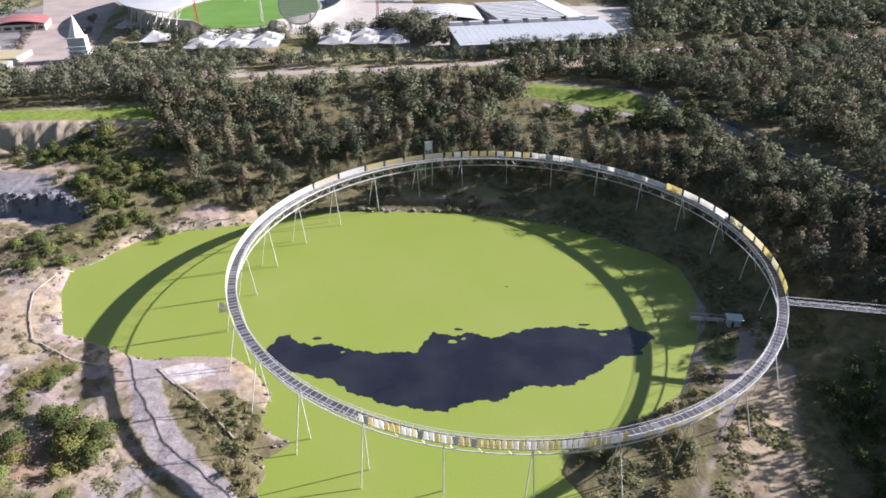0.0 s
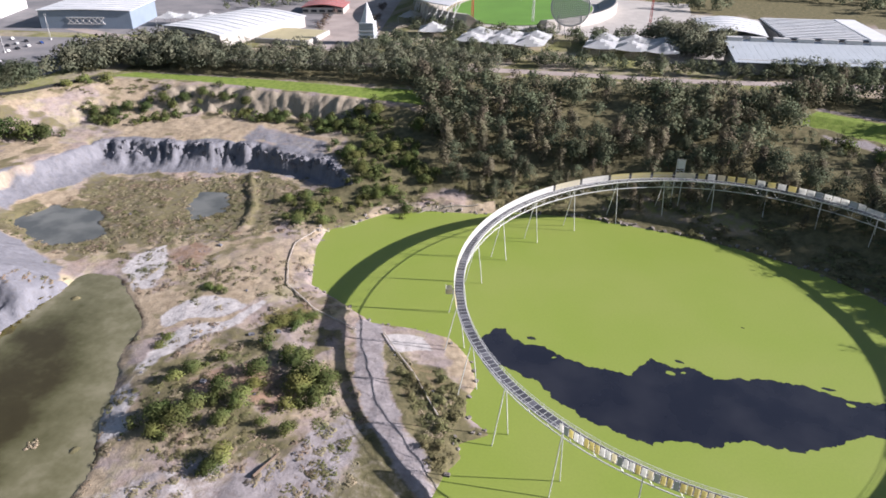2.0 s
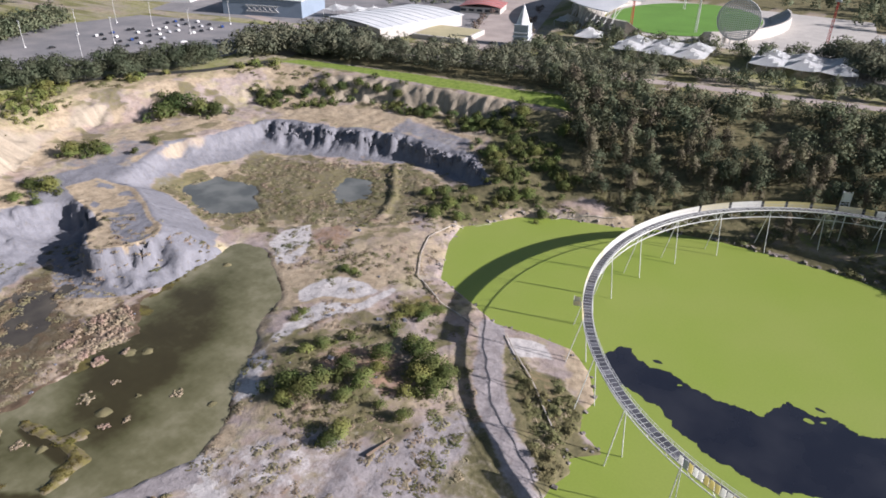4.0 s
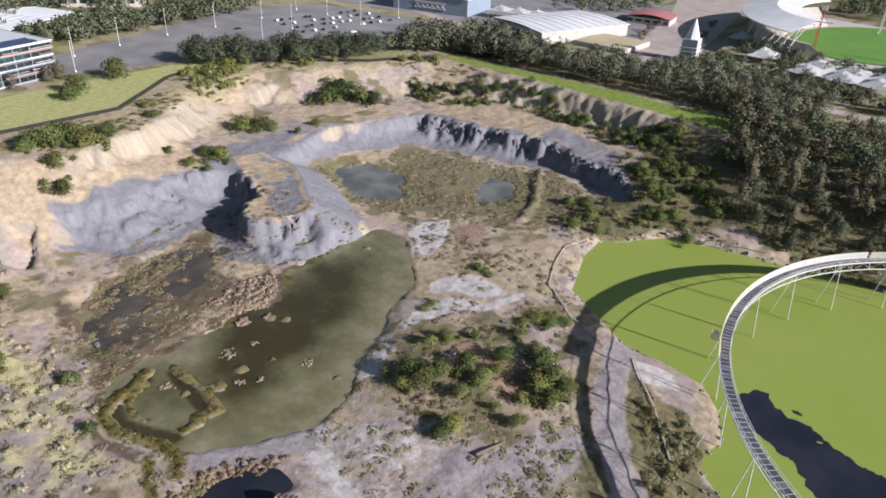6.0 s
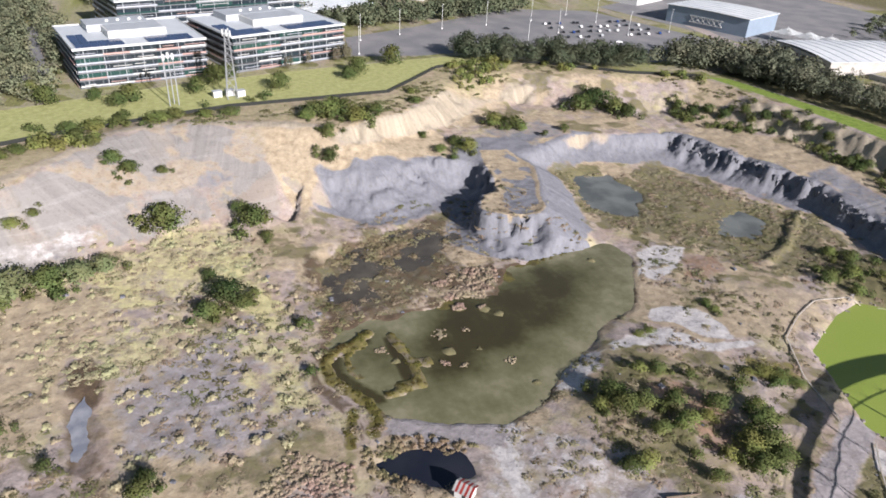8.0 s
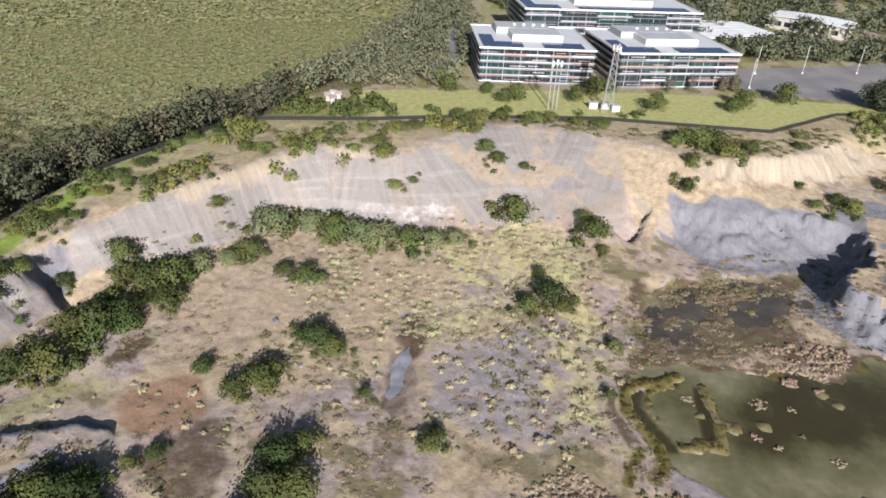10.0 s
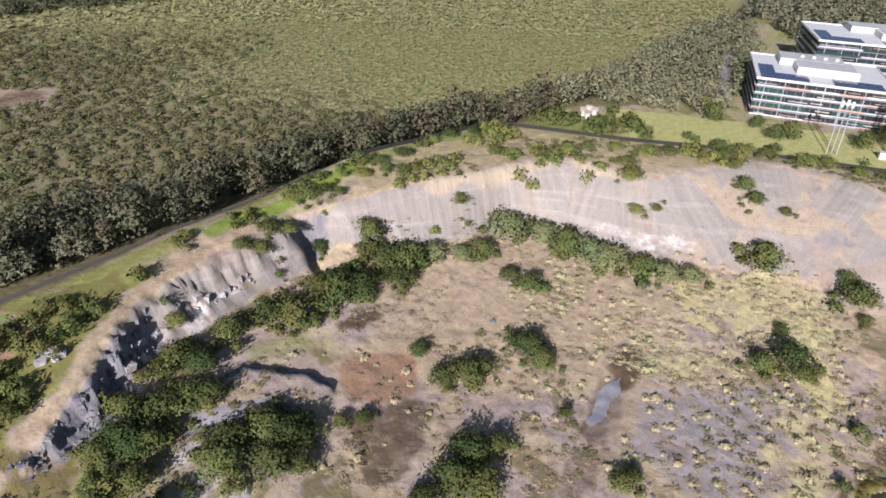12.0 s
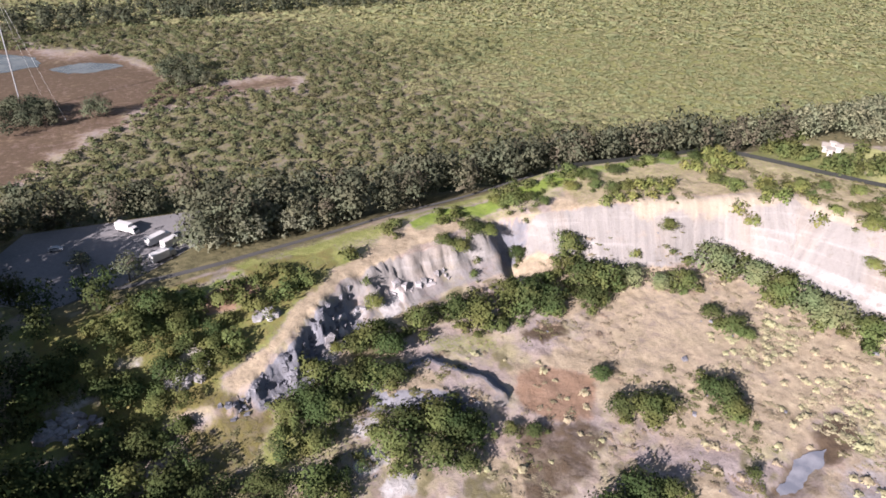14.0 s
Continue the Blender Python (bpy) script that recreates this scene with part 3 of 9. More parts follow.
ax, ay = spread_axis(FX0, FX0 + STEP * (GX.shape[0] - 1), STEP, 4200), spread_axis(FY0, FY0 + STEP * (GX.shape[1] - 1), STEP, 4200)
VX, VY = np.meshgrid(ax, ay, indexing='ij')
VZ = ground_at(VX, VY)


# what covers the ground, as shares per place
def zone(poly, soft=4.0, ragged=5.0, scale=14.0):
    d = inside_by(poly, VX, VY) + ragged * 2 * (fbm(VX, VY, scale, 4) - 0.5)
    return smooth(-soft, soft, d)


COVER = {k: np.zeros_like(VX) for k in ("turf", "straw", "pale", "slate", "ochre", "wet", "lime", "scrub", "clay", "chalk", "lush", "lawn", "moss", "mauve")}
mess = fbm(VX, VY, 18.0, 5)
mess2 = fbm(VX + 400, VY - 300, 9.0, 4)
pit_line = RIM_FENCE + [(-165, 125), (-90, 120), (60, 110), (112, 60), (120, -60), (110, -330), (30, -350)]
in_pit = smooth(-3, 3, inside_by(pit_line, VX, VY))
vs = np.zeros_like(VX)
ox, oy = int(np.argmin(np.abs(ax - FX0))), int(np.argmin(np.abs(ay - FY0)))
vs[ox:ox + GX.shape[0], oy:oy + GX.shape[1]] = np.maximum(STEEP, smooth(0.75, 1.3, np.hypot(*np.gradient(GZ, STEP))))
COVER["straw"] += smooth(0.46, 0.62, mess) * 0.85 * in_pit
COVER["scrub"] += smooth(0.5, 0.66, mess2) * 0.6 * in_pit
COVER["turf"] += (1 - in_pit) * (0.42 + 0.5 * (mess - 0.5))
COVER["scrub"] += (1 - in_pit) * smooth(0.45, 0.6, mess2) * 0.8
def cover(key, poly, share=1.0, soft=4.0, ragged=5.0, scale=14.0, clear=True):
    w = zone(poly, soft, ragged, scale) * share
    if clear:
        for k in COVER:
            COVER[k] *= 1 - w
    COVER[key] += w


# lawns and verges on the rim
cover("lush", [(-350, 93), (-300, 103), (-225, 113), (-170, 119), (-150, 124), (-165, 142), (-198, 131), (-267, 121), (-340, 106)], 1.0, 1.5, 1.0)
cover("lawn", [(-357, -309), (-382, -236), (-394, -201), (-411, -121), (-421, -44), (-409, -30), (-378, -80), (-356, -103), (-349, -183), (-327, -256), (-318, -290)], 0.8, 1.5, 1.0)
cover("straw", [(-357, -309), (-382, -236), (-394, -201), (-411, -121), (-421, -44), (-409, -30), (-378, -80), (-356, -103), (-349, -183), (-327, -256), (-318, -290)], 0.5, 2.0, 2.0, 20.0, False)
cover("turf", [(-330, -340), (-296, -350), (-262, -360), (-223, -374), (-150, -384), (-110, -380), (-150, -370), (-200, -358), (-240, -345), (-285, -330), (-305, -280), (-320, -285)], 0.45, 3.0, 8.0)
cover("lush", [(-296, -343), (-262, -355), (-223, -369), (-186, -373), (-150, -377), (-150, -369), (-186, -364), (-222, -358), (-258, -346), (-288, -336)], 0.55, 2.0, 5.0, 8.0)
cover("straw", [(-175, -372), (-150, -374), (-110, -370), (-86, -366), (-70, -352), (-90, -352), (-120, -364), (-150, -362), (-172, -364)], 0.9, 2.0, 3.0)
cover("turf", [(-160, -384), (-40, -380), (-10, -345), (-60, -336), (-90, -350), (-130, -366)], 0.45, 4.0, 6.0)
cover("scrub", [(-120, -384), (-40, -380), (-10, -345), (-60, -336), (-84, -350)], 0.5, 4.0, 8.0, 9.0, False)
cover("ochre", [(-70, -386), (-90, -385), (-92, -372), (-76, -371)], 0.8, 2.0, 3.0)
RIM_STRIP = RIM_FENCE[6:] + [(-338, 88), (-356, 60), (-381, -16), (-345, -84), (-322, -110), (-316, -149), (-328, -209), (-318, -234), (-284, -263), (-276, -279), (-238, -322), (-200, -344)]
cover("straw", RIM_STRIP, 0.85, 1.5, 1.5)
cover("turf", RIM_STRIP, 0.36, 2.0, 10.0, 12.0, False)
cover("lush", [(-296, -343), (-262, -355), (-223, -369), (-186, -373), (-150, -377), (-150, -370), (-186, -366), (-222, -361), (-258, -349), (-288, -339)], 0.55, 1.5, 4.0, 8.0)
# dry tan slopes between the faces
cover("straw", [(-326, -175), (-322, -140), (-331, -100), (-322, -88), (-303, -78), (-300, -105), (-289, -132), (-272, -164), (-290, -172)], 0.95, 3.0, 4.0)
cover("straw", [(-300, -75), (-280, -70), (-245, -90), (-242, -84), (-262, -60), (-286, -52), (-300, -40), (-345, -5), (-310, 50), (-220, 78), (-215, 92), (-300, 74), (-330, 20), (-345, -40)], 0.6, 3.0, 7.0)
cover("slate", [(-262, -78), (-250, -82), (-252, -72), (-262, -70)], 0.8, 1.0, 2.0)
cover("slate", [(-320, -60), (-306, -50), (-318, -22), (-340, -20)], 0.5, 3.0, 12.0)
cover("slate", [(-240, 66), (-190, 66), (-195, 84), (-240, 86)], 0.6, 3.0, 7.0)
cover("slate", [(-292, -152), (-300, -100), (-296, -86), (-280, -90), (-264, -102), (-262, -140), (-276, -154)], 0.95, 3.0, 8.0, 9.0)
cover("slate", [(-262, -106), (-244, -105), (-228, -97), (-220, -82), (-221, -64), (-236, -50), (-254, -44), (-270, -36), (-284, -42), (-268, -58), (-246, -66), (-236, -85), (-244, -97)], 0.95, 1.5, 3.0)
cover("slate", [(-298, -50), (-314, -14), (-305, 14), (-304, 40), (-284, 48), (-257, 57), (-229, 66), (-184, 67), (-166, 52), (-176, 48), (-195, 57), (-216, 56), (-243, 45), (-268, 32), (-282, 28), (-292, 10), (-300, -16), (-282, -44)], 0.9, 1.5, 4.0)
cover("slate", [(-316, -70), (-300, -80), (-280, -76), (-268, -62), (-290, -52), (-312, -30)], 0.42, 3.0, 14.0, 9.0)
cover("wet", [(-204, -245), (-196, -238), (-168, -232), (-150, -231), (-134, -232), (-134, -239), (-150, -240), (-170, -245), (-190, -248)], 0.5, 2.0, 6.0, 5.0)
# floor of the pit
cover("slate", [(-181, -236), (-214, -199), (-205, -172), (-171, -175), (-150, -211), (-162, -232)], 0.5, 5.0, 8.0, 10.0)
cover("mauve", [(-213, -240), (-200, -214), (-200, -190), (-176, -176), (-157, -178), (-148, -196), (-154, -212), (-160, -232), (-186, -237)], 0.5, 4.0, 9.0, 9.0, False)
cover("lime", [(-200, -196), (-206, -182), (-186, -176), (-162, -178), (-160, -188), (-178, -196)], 0.58, 6.0, 14.0, 6.0)
cover("lime", [(-250, -210), (-250, -190), (-226, -184), (-212, -188), (-222, -204)], 0.8, 5.0, 12.0, 6.0)
cover("lime", [(-264, -225), (-281, -193), (-256, -185), (-230, -205), (-225, -240), (-246, -240)], 0.52, 6.0, 12.0, 5.0)
cover("lime", [(-235, -262), (-250, -245), (-232, -226), (-200, -215), (-186, -232), (-200, -262)], 0.55, 6.0, 12.0, 6.0)
cover("straw", [(-246, -290), (-250, -245), (-215, -225), (-160, -265), (-150, -300), (-190, -325), (-225, -315)], 0.6, 6.0, 9.0)
cover("ochre", [(-148, -310), (-156, -294), (-140, -284), (-130, -296), (-136, -310)], 0.8, 3.0, 5.0)
cover("wet", [(-146, -289), (-142, -277), (-124, -271), (-108, -274), (-124, -293)], 0.58, 2.5, 6.0, 6.0)
cover("wet", [(-170, -317), (-167, -311), (-157, -313), (-153, -319), (-162, -320)], 0.7, 1.5, 3.0, 5.0)
cover("wet", [(-204, -246), (-205, -238), (-192, -233), (-181, -237), (-192, -246)], 0.7, 2.0, 3.0)
cover("turf", [(-127, -337), (-146, -327), (-143, -318), (-121, -326)], 0.5, 3.0, 4.0)
cover("turf", [(-60, -330), (-100, -325), (-95, -300), (-60, -295)], 0.4, 4.0, 8.0)
cover("wet", [(-240, -165), (-266, -105), (-225, -98), (-205, -110), (-200, -150), (-190, -172), (-215, -175)], 0.5, 4.0, 14.0, 8.0)
MARSH = [(-290, -40), (-285, 18), (-215, 55), (-172, 42), (-182, 0), (-222, -30), (-250, -44)]
cover("straw", MARSH, 0.75, 4.0, 5.0, 8.0)
cover("scrub", MARSH, 0.62, 4.0, 22.0, 7.0)
cover("straw", [(-190, -35), (-162, 10), (-152, -10), (-150, -30), (-165, -50)], 0.55, 4.0, 9.0, 8.0)
cover("ochre", [(-208, -24), (-202, -12), (-192, -16), (-187, -29), (-191, -38)], 0.55, 1.5, 2.5, 6.0)
cover("wet", [(-208, -24), (-202, -12), (-192, -16), (-187, -29), (-191, -38)], 0.3, 1.5, 2.5, 6.0, False)
cover("chalk", [(-213, -42), (-217, -32), (-211, -20), (-198, -34), (-195, -46), (-199, -51)], 0.95, 1.2, 2.5, 8.0)
cover("chalk", [(-178, -60), (-178, -49), (-171, -45), (-160, -44), (-154, -45), (-159, -54), (-169, -58), (-172, -64)], 0.92, 1.2, 2.5, 7.0)
cover("chalk", [(-167, -68), (-165, -62), (-156, -56), (-150, -52), (-152, -60), (-158, -71), (-162, -80), (-158, -90), (-164, -88)], 0.8, 1.5, 2.5, 6.0)
cover("mauve", [(-132, -117), (-123, -109), (-112, -102), (-98, -93), (-94, -81), (-81, -89), (-70, -96), (-66, -112), (-80, -130), (-109, -160), (-124, -150), (-140, -136)], 0.72, 3.0, 10.0, 9.0)
cover("chalk", [(-142, -136), (-132, -118), (-116, -106), (-104, -116), (-102, -140), (-110, -160), (-122, -152)], 0.36, 3.0, 16.0, 6.0)
for path, wide in (([(-141, -132), (-137, -136), (-131, -138), (-125, -139), (-112, -140), (-100, -144)], 3.0), ([(-160, -99), (-162, -92), (-163, -84), (-162, -75), (-159, -66), (-152, -54), (-150, -42)], 2.0)):
    worn = smooth(wide, wide * 0.4, line_distance(path, VX, VY) + 2 * (mess2 - 0.5))
    for k in COVER:
        COVER[k] *= 1 - worn
    COVER["chalk"] += worn * 0.85
cover("chalk", [(-104, -40), (-92, -36), (-86, -42), (-98, -47)], 0.9, 1.0, 2.0, 6.0)
cover("chalk", [(-118, -225), (-128, -215), (-122, -205), (-108, -212)], 0.8, 2.0, 6.0, 7.0)
cover("chalk", [(-100, -268), (-96, -285), (-84, -290), (-80, -272)], 0.7, 2.0, 6.0, 7.0)
cover("turf", [(-61, -336), (-80, -340), (-74, -316), (-56, -312)], 0.5, 3.0, 6.0, 8.0)
cover("straw", [(-61, -336), (-80, -340), (-74, -316), (-56, -312)], 0.4, 3.0, 6.0, 6.0, False)
for spot in ((-91, -315, 4), (-86, -305, 5), (-88, -296, 6), (-50, -361, 4), (-57, -355, 4), (-41, -358, 5), (-33, -357, 4), (-66, -357, 4)):
    cover("chalk", [(spot[0] + spot[2] * math.cos(a), spot[1] + 0.7 * spot[2] * math.sin(a)) for a in np.linspace(0, 5.6, 9)], 0.85, 1.5, 3.0, 5.0)
cover("scrub", [(-10, -320), (-50, -330), (-70, -300), (-30, -250), (60, -240), (110, -340), (0, -400)], 0.9, 6.0, 8.0)
cover("straw", [(-168, -92), (-152, -68), (-126, -58), (-104, -68), (-108, -94), (-120, -110), (-146, -112)], 0.6, 3.0, 6.0, 7.0)
cover("scrub", [(-168, -92), (-152, -68), (-126, -58), (-104, -68), (-108, -94), (-120, -110), (-146, -112)], 0.46, 3.0, 12.0, 6.0, False)
cover("ochre", [(-145, -84), (-135, -70), (-123, -69), (-112, -78), (-116, -88), (-131, -82), (-138, -90)], 0.6, 2.0, 4.0, 6.0)
cover("moss", [(-146, -49), (-143, -39), (-135, -33), (-128, -43), (-135, -54)], 0.6, 2.0, 3.0, 5.0)
cover("scrub", [(-100, -44), (-64, -70), (-62, -110), (-84, -104), (-92, -76)], 0.6, 3.0, 9.0, 7.0)
cover("scrub", [(-112, -40), (-100, -46), (-86, -66), (-66, -84), (-60, -104), (-84, -98), (-100, -76), (-116, -58)], 0.42, 3.0, 8.0, 6.0, False)
MARSH = [(-242, -164), (-264, -106), (-230, -98), (-222, -112), (-208, -128), (-202, -148), (-200, -166), (-216, -172)]
cover("straw", MARSH, 0.36, 3.0, 9.0, 10.0)
cover("scrub", MARSH, 0.62, 3.0, 14.0, 8.0)
cover("wet", MARSH, 0.4, 3.0, 16.0, 6.0, False)
cover("straw", [(-244, -118), (-236, -104), (-226, -100), (-221, -110), (-232, -116)], 0.9, 2.0, 3.0, 6.0)
track_path = [(-111, -38), (-104, -50), (-98, -62), (-88, -74), (-76, -84), (-66, -92)]
near_path = smooth(5.5, 3.5, line_distance(track_path, VX, VY) + 1.5 * (mess2 - 0.5))
for k in COVER:
    COVER[k] *= 1 - near_path
COVER["mauve"] += near_path * 0.8
east_track = smooth(2.2, 1.2, line_distance([(76, -14), (77, -26), (69, -40), (60, -57), (52, -70), (45, -83), (36, -98)], VX, VY))
cover("turf", [(60, -14), (78, -20), (72, -42), (60, -42)], 0.6, 2.0, 3.0)
cover("scrub", [(62, -50), (100, -40), (120, -110), (110, -200), (20, -200), (20, -130), (40, -95)], 0.75, 4.0, 8.0)
cover("straw", [(44, -104), (52, -74), (64, -50), (76, -24), (82, -50), (76, -90), (60, -124)], 0.75, 3.0, 7.0, 9.0)
# dark scrub east of the trees' shadow line, deepening that shade by colour
cover("scrub", [(86, -20), (120, -20), (120, -200), (60, -200), (66, -100), (78, -56)], 0.95, 3.0, 5.0)
for k in COVER:
    COVER[k] *= 1 - east_track
COVER["pale"] += east_track * 0.8
west_face = zone([(-226, -332), (-238, -324), (-251, -317), (-275, -299), (-277, -280), (-270, -262), (-252, -250), (-254, -290), (-240, -311), (-226, -316)], 2.0, 3.0, 10.0)
mid_face = zone([(-270, -262), (-298, -252), (-319, -236), (-329, -210), (-320, -172), (-300, -168), (-276, -172), (-266, -186), (-272, -206), (-262, -230), (-252, -250)], 3.0, 8.0, 12.0)
streak = smooth(0.40, 0.62, fbm(VX * 0.6 + VY * 1.2, VZ * 0.5 + VX * 0.1, 13.0, 3))
tan = smooth(0.45, 0.6, fbm(VX + 77, VY + 31, 24.0, 3))
for k in COVER:
    COVER[k] *= (1 - west_face) * (1 - mid_face)
beds_low = mid_face * smooth(19, 11, VZ + 8 * (mess - 0.5)) * 0.38
tan_low = mid_face * smooth(0.54, 0.64, fbm(VX - 40, VY + 90, 15.0, 4)) * 0.6 * (1 - beds_low)
COVER["pale"] += west_face + mid_face - beds_low - tan_low
COVER["slate"] += beds_low
white_bed = mid_face * smooth(1.8, 0.8, np.abs(VZ - 13 - 14 * (mess - 0.5))) * 0.2 * smooth(0.42, 0.6, mess2)
COVER["chalk"] += white_bed
COVER["straw"] += tan_low
grey_panel = mid_face * (0.5 * smooth(19, 14, VZ) * smooth(-265, -258, VY) * smooth(-218, -226, VY) + 0.42 * smooth(13, 17, VZ) * smooth(-212, -200, VY)) * smooth(0.4, 0.55, fbm(VX + 11, VY - 60, 17.0, 3))
white_base = (west_face + mid_face) * smooth(2.4, 1.0, np.abs(VZ - 10.4 - 5 * (mess - 0.5))) * smooth(-284, -274, VY) * smooth(-234, -241, VY) * 0.4
COVER["pale"] *= 1 - grey_panel * 0.8
COVER["slate"] += grey_panel
COVER["chalk"] += white_base
COVER["slate"] += 0.28 * streak * west_face
COVER["clay"] += mid_face * 0.12 * tan
cover("scrub", [(-160, 122), (-128, 68), (-100, 68), (-60, 76), (0, 76), (36, 68), (66, 50), (80, 25), (84, -20), (90, -60), (230, -60), (420, 250), (240, 270), (90, 226), (-30, 200), (-130, 182), (-190, 150)], 1.0, 4.0, 3.0)
cover("scrub", [(-200, 98), (-178, 60), (-180, 24), (-160, 18), (-150, 40), (-126, 60), (-130, 120), (-170, 118)], 0.8, 4.0, 8.0)
cover("scrub", [(60, 250), (140, 270), (300, 314), (900, 500), (900, 1400), (200, 1200), (120, 420)], 1.0)
cover("scrub", [(-60, 430), (140, 420), (320, 900), (0, 1200), (-500, 1200), (-700, 440), (-330, 420), (-260, 480), (-60, 480)], 1.0)
cover("scrub", [(-350, 106), (-300, 116), (-200, 136), (-150, 160), (-130, 190), (-225, 190), (-300, 150), (-360, 140)], 0.95, 4.0, 3.0)
cover("lush", [(22, 166), (30, 181), (52, 175), (68, 173), (87, 155), (97, 139), (80, 138), (68, 148), (49, 156)], 0.95, 2.0, 5.0, 14.0)
cover("mauve", [(30, 154), (49, 154), (66, 146), (78, 138), (74, 134), (54, 142), (36, 148)], 0.7, 2.0, 3.0, 6.0)
wood_lane = smooth(2.8, 1.8, line_distance([(30, 184), (52, 178), (68, 175), (90, 156), (100, 135), (109, 120), (123, 94), (132, 79), (147, 38)], VX, VY))
for k in COVER:
    COVER[k] *= 1 - wood_lane
COVER["wet"] += wood_lane * 0.5
COVER["mauve"] += wood_lane * 0.5
cover("scrub", [(-40, -384), (-150, -386), (-260, -372), (-320, -350), (-372, -298), (-560, -320), (-800, -330), (-800, -400), (-430, -440), (-180, -480), (0, -480)], 1.0, 5.0, 3.0)
cover("scrub", [(-100, 62), (-44, 71), (5, 66), (46, 47), (70, 24), (71, -8), (62, -23), (80, -20), (90, 20), (70, 56), (36, 78), (0, 84), (-60, 84), (-104, 74)], 0.92, 1.5, 2.0)
cover("straw", [(-60, 76), (-30, 76), (2, 71), (10, 77), (-10, 88), (-50, 90)], 0.5, 2.0, 4.0, 7.0)
cover("lush", [(-50, 80), (-30, 79), (0, 75), (8, 80), (-10, 90), (-46, 91)], 0.3, 2.0, 6.0, 7.0, False)
cover("scrub", [(20, -64), (12, -78), (18, -100), (36, -112), (44, -88), (58, -60), (62, -26), (54, -40), (44, -54)], 0.72, 2.0, 4.0, 6.0)
cover("scrub", [(-92, -56), (-80, -48), (-66, -58), (-60, -78), (-64, -92), (-76, -80)], 0.72, 2.0, 5.0, 5.0)
cover("ochre", [(-94, -58), (-84, -50), (-72, -58), (-66, -72), (-74, -80), (-84, -70)], 0.3, 2.0, 5.0, 4.0, False)
cover("moss", [(-54, -346), (-68, -342), (-80, -337), (-74, -328), (-66, -320), (-57, -317), (-50, -329)], 0.6, 2.0, 4.0, 6.0)
cover("straw", [(-54, -346), (-68, -342), (-80, -337), (-74, -328), (-66, -320), (-57, -317), (-50, -329)], 0.24, 2.0, 5.0, 6.0, False)
SOUTH_SLOPE = [(-20, -345), (-34, -384), (-84, -384), (-124, -378), (-118, -364), (-100, -354), (-86, -348), (-66, -342), (-44, -344)]
cover("moss", SOUTH_SLOPE, 0.5, 2.0, 4.0, 7.0)
cover("turf", SOUTH_SLOPE, 0.42, 2.0, 8.0, 6.0, False)
cover("scrub", SOUTH_SLOPE, 0.42, 2.0, 10.0, 5.0, False)
cover("lush", [(-50, -382), (-54, -370), (-76, -372), (-90, -380)], 0.6, 2.0, 4.0, 6.0)
crest = smooth(4.2, 1.2, line_distance([(-140, -365), (-118, -363), (-100, -355), (-90, -349), (-79, -345), (-70, -343)], VX, VY) + 5 * (mess2 - 0.5))
for k in COVER:
    COVER[k] *= 1 - crest * 0.7
COVER["straw"] += crest * 0.7
cover("ochre", [(-72, -369), (-82, -365), (-92, -368), (-90, -374), (-78, -375)], 0.85, 1.5, 3.0, 4.0)
cover("pale", [(-84, -360), (-90, -355), (-92, -359), (-87, -362)], 0.8, 1.0, 2.0, 3.0)
cover("mauve", [(-164, -163), (-157, -156), (-148, -146), (-142, -133), (-136, -136), (-142, -152), (-150, -168)], 0.8, 1.5, 3.0, 6.0)
cover("chalk", [(-166, -96), (-158, -107), (-150, -114), (-147, -106), (-155, -96), (-162, -90)], 0.7, 1.5, 3.0, 5.0)
# rock: bare where it is steep; slate in the lower north and round the knoll, pale clay in the west
rock = smooth(0.25, 0.6, vs + 0.3 * (mess2 - 0.5)) * in_pit * (1 - west_face) * (1 - mid_face) * (1 - 0.85 * smooth(-130, -100, VX) * smooth(-150, -100, VY))
slate_land = zone([(-300, -160), (-306, -20), (-316, 52), (-230, 72), (-165, 72), (-150, 30), (-200, -20), (-215, -110), (-262, -150)], 5.0, 8.0)
layers = smooth(0.42, 0.6, fbm(VX * 0.35 + VY * 0.2, VZ * 3.0, 16.0, 3))
west_dark = np.clip(smooth(0.52, 0.66, fbm(VX, VY, 30.0, 3)) * smooth(-60, -120, VY) + 0.45 * smooth(25, 5, line_distance([(-135, -350), (-100, -343), (-64, -334), (-30, -340)], VX, VY)), 0, 1.4)
for k in COVER:
    COVER[k] *= 1 - rock * 0.9
north_land = smooth(-175, -140, VY) * (1 - slate_land)
COVER["clay"] += rock * 0.9 * north_land
COVER["slate"] += (1 - north_land) * rock * 0.9 * np.clip(slate_land + (1 - slate_land) * (0.65 * west_dark + 0.15 * layers), 0, 1)
COVER["pale"] += (1 - north_land) * rock * 0.9 * np.clip((1 - slate_land) * (1 - 0.75 * west_dark - 0.15 * layers) * 0.9, 0, 1)
# the broken southern face: dark slate above and towards its low end, pale blocks at its foot
south_face = zone([p[:2] for p in SOUTH_TOP[1:9]] + [p[:2] for p in SOUTH_TOE[8:0:-1]], 1.2, 1.6, 5.0) * smooth(-68, -76, VX)
foot = south_face * smooth(13.5, 11.5, VZ + 3 * (mess2 - 0.5)) * smooth(-152, -136, VX) * smooth(-88, -104, VX) * smooth(0.42, 0.56, fbm(VX, VY, 5.0, 3))
dark_beds = south_face * np.clip(0.36 + 0.6 * smooth(-122, -96, VX) + 0.3 * (layers - 0.5), 0, 1) * (1 - foot)
for k in COVER:
    COVER[k] *= 1 - south_face
COVER["slate"] += dark_beds
COVER["chalk"] += foot * 0.8
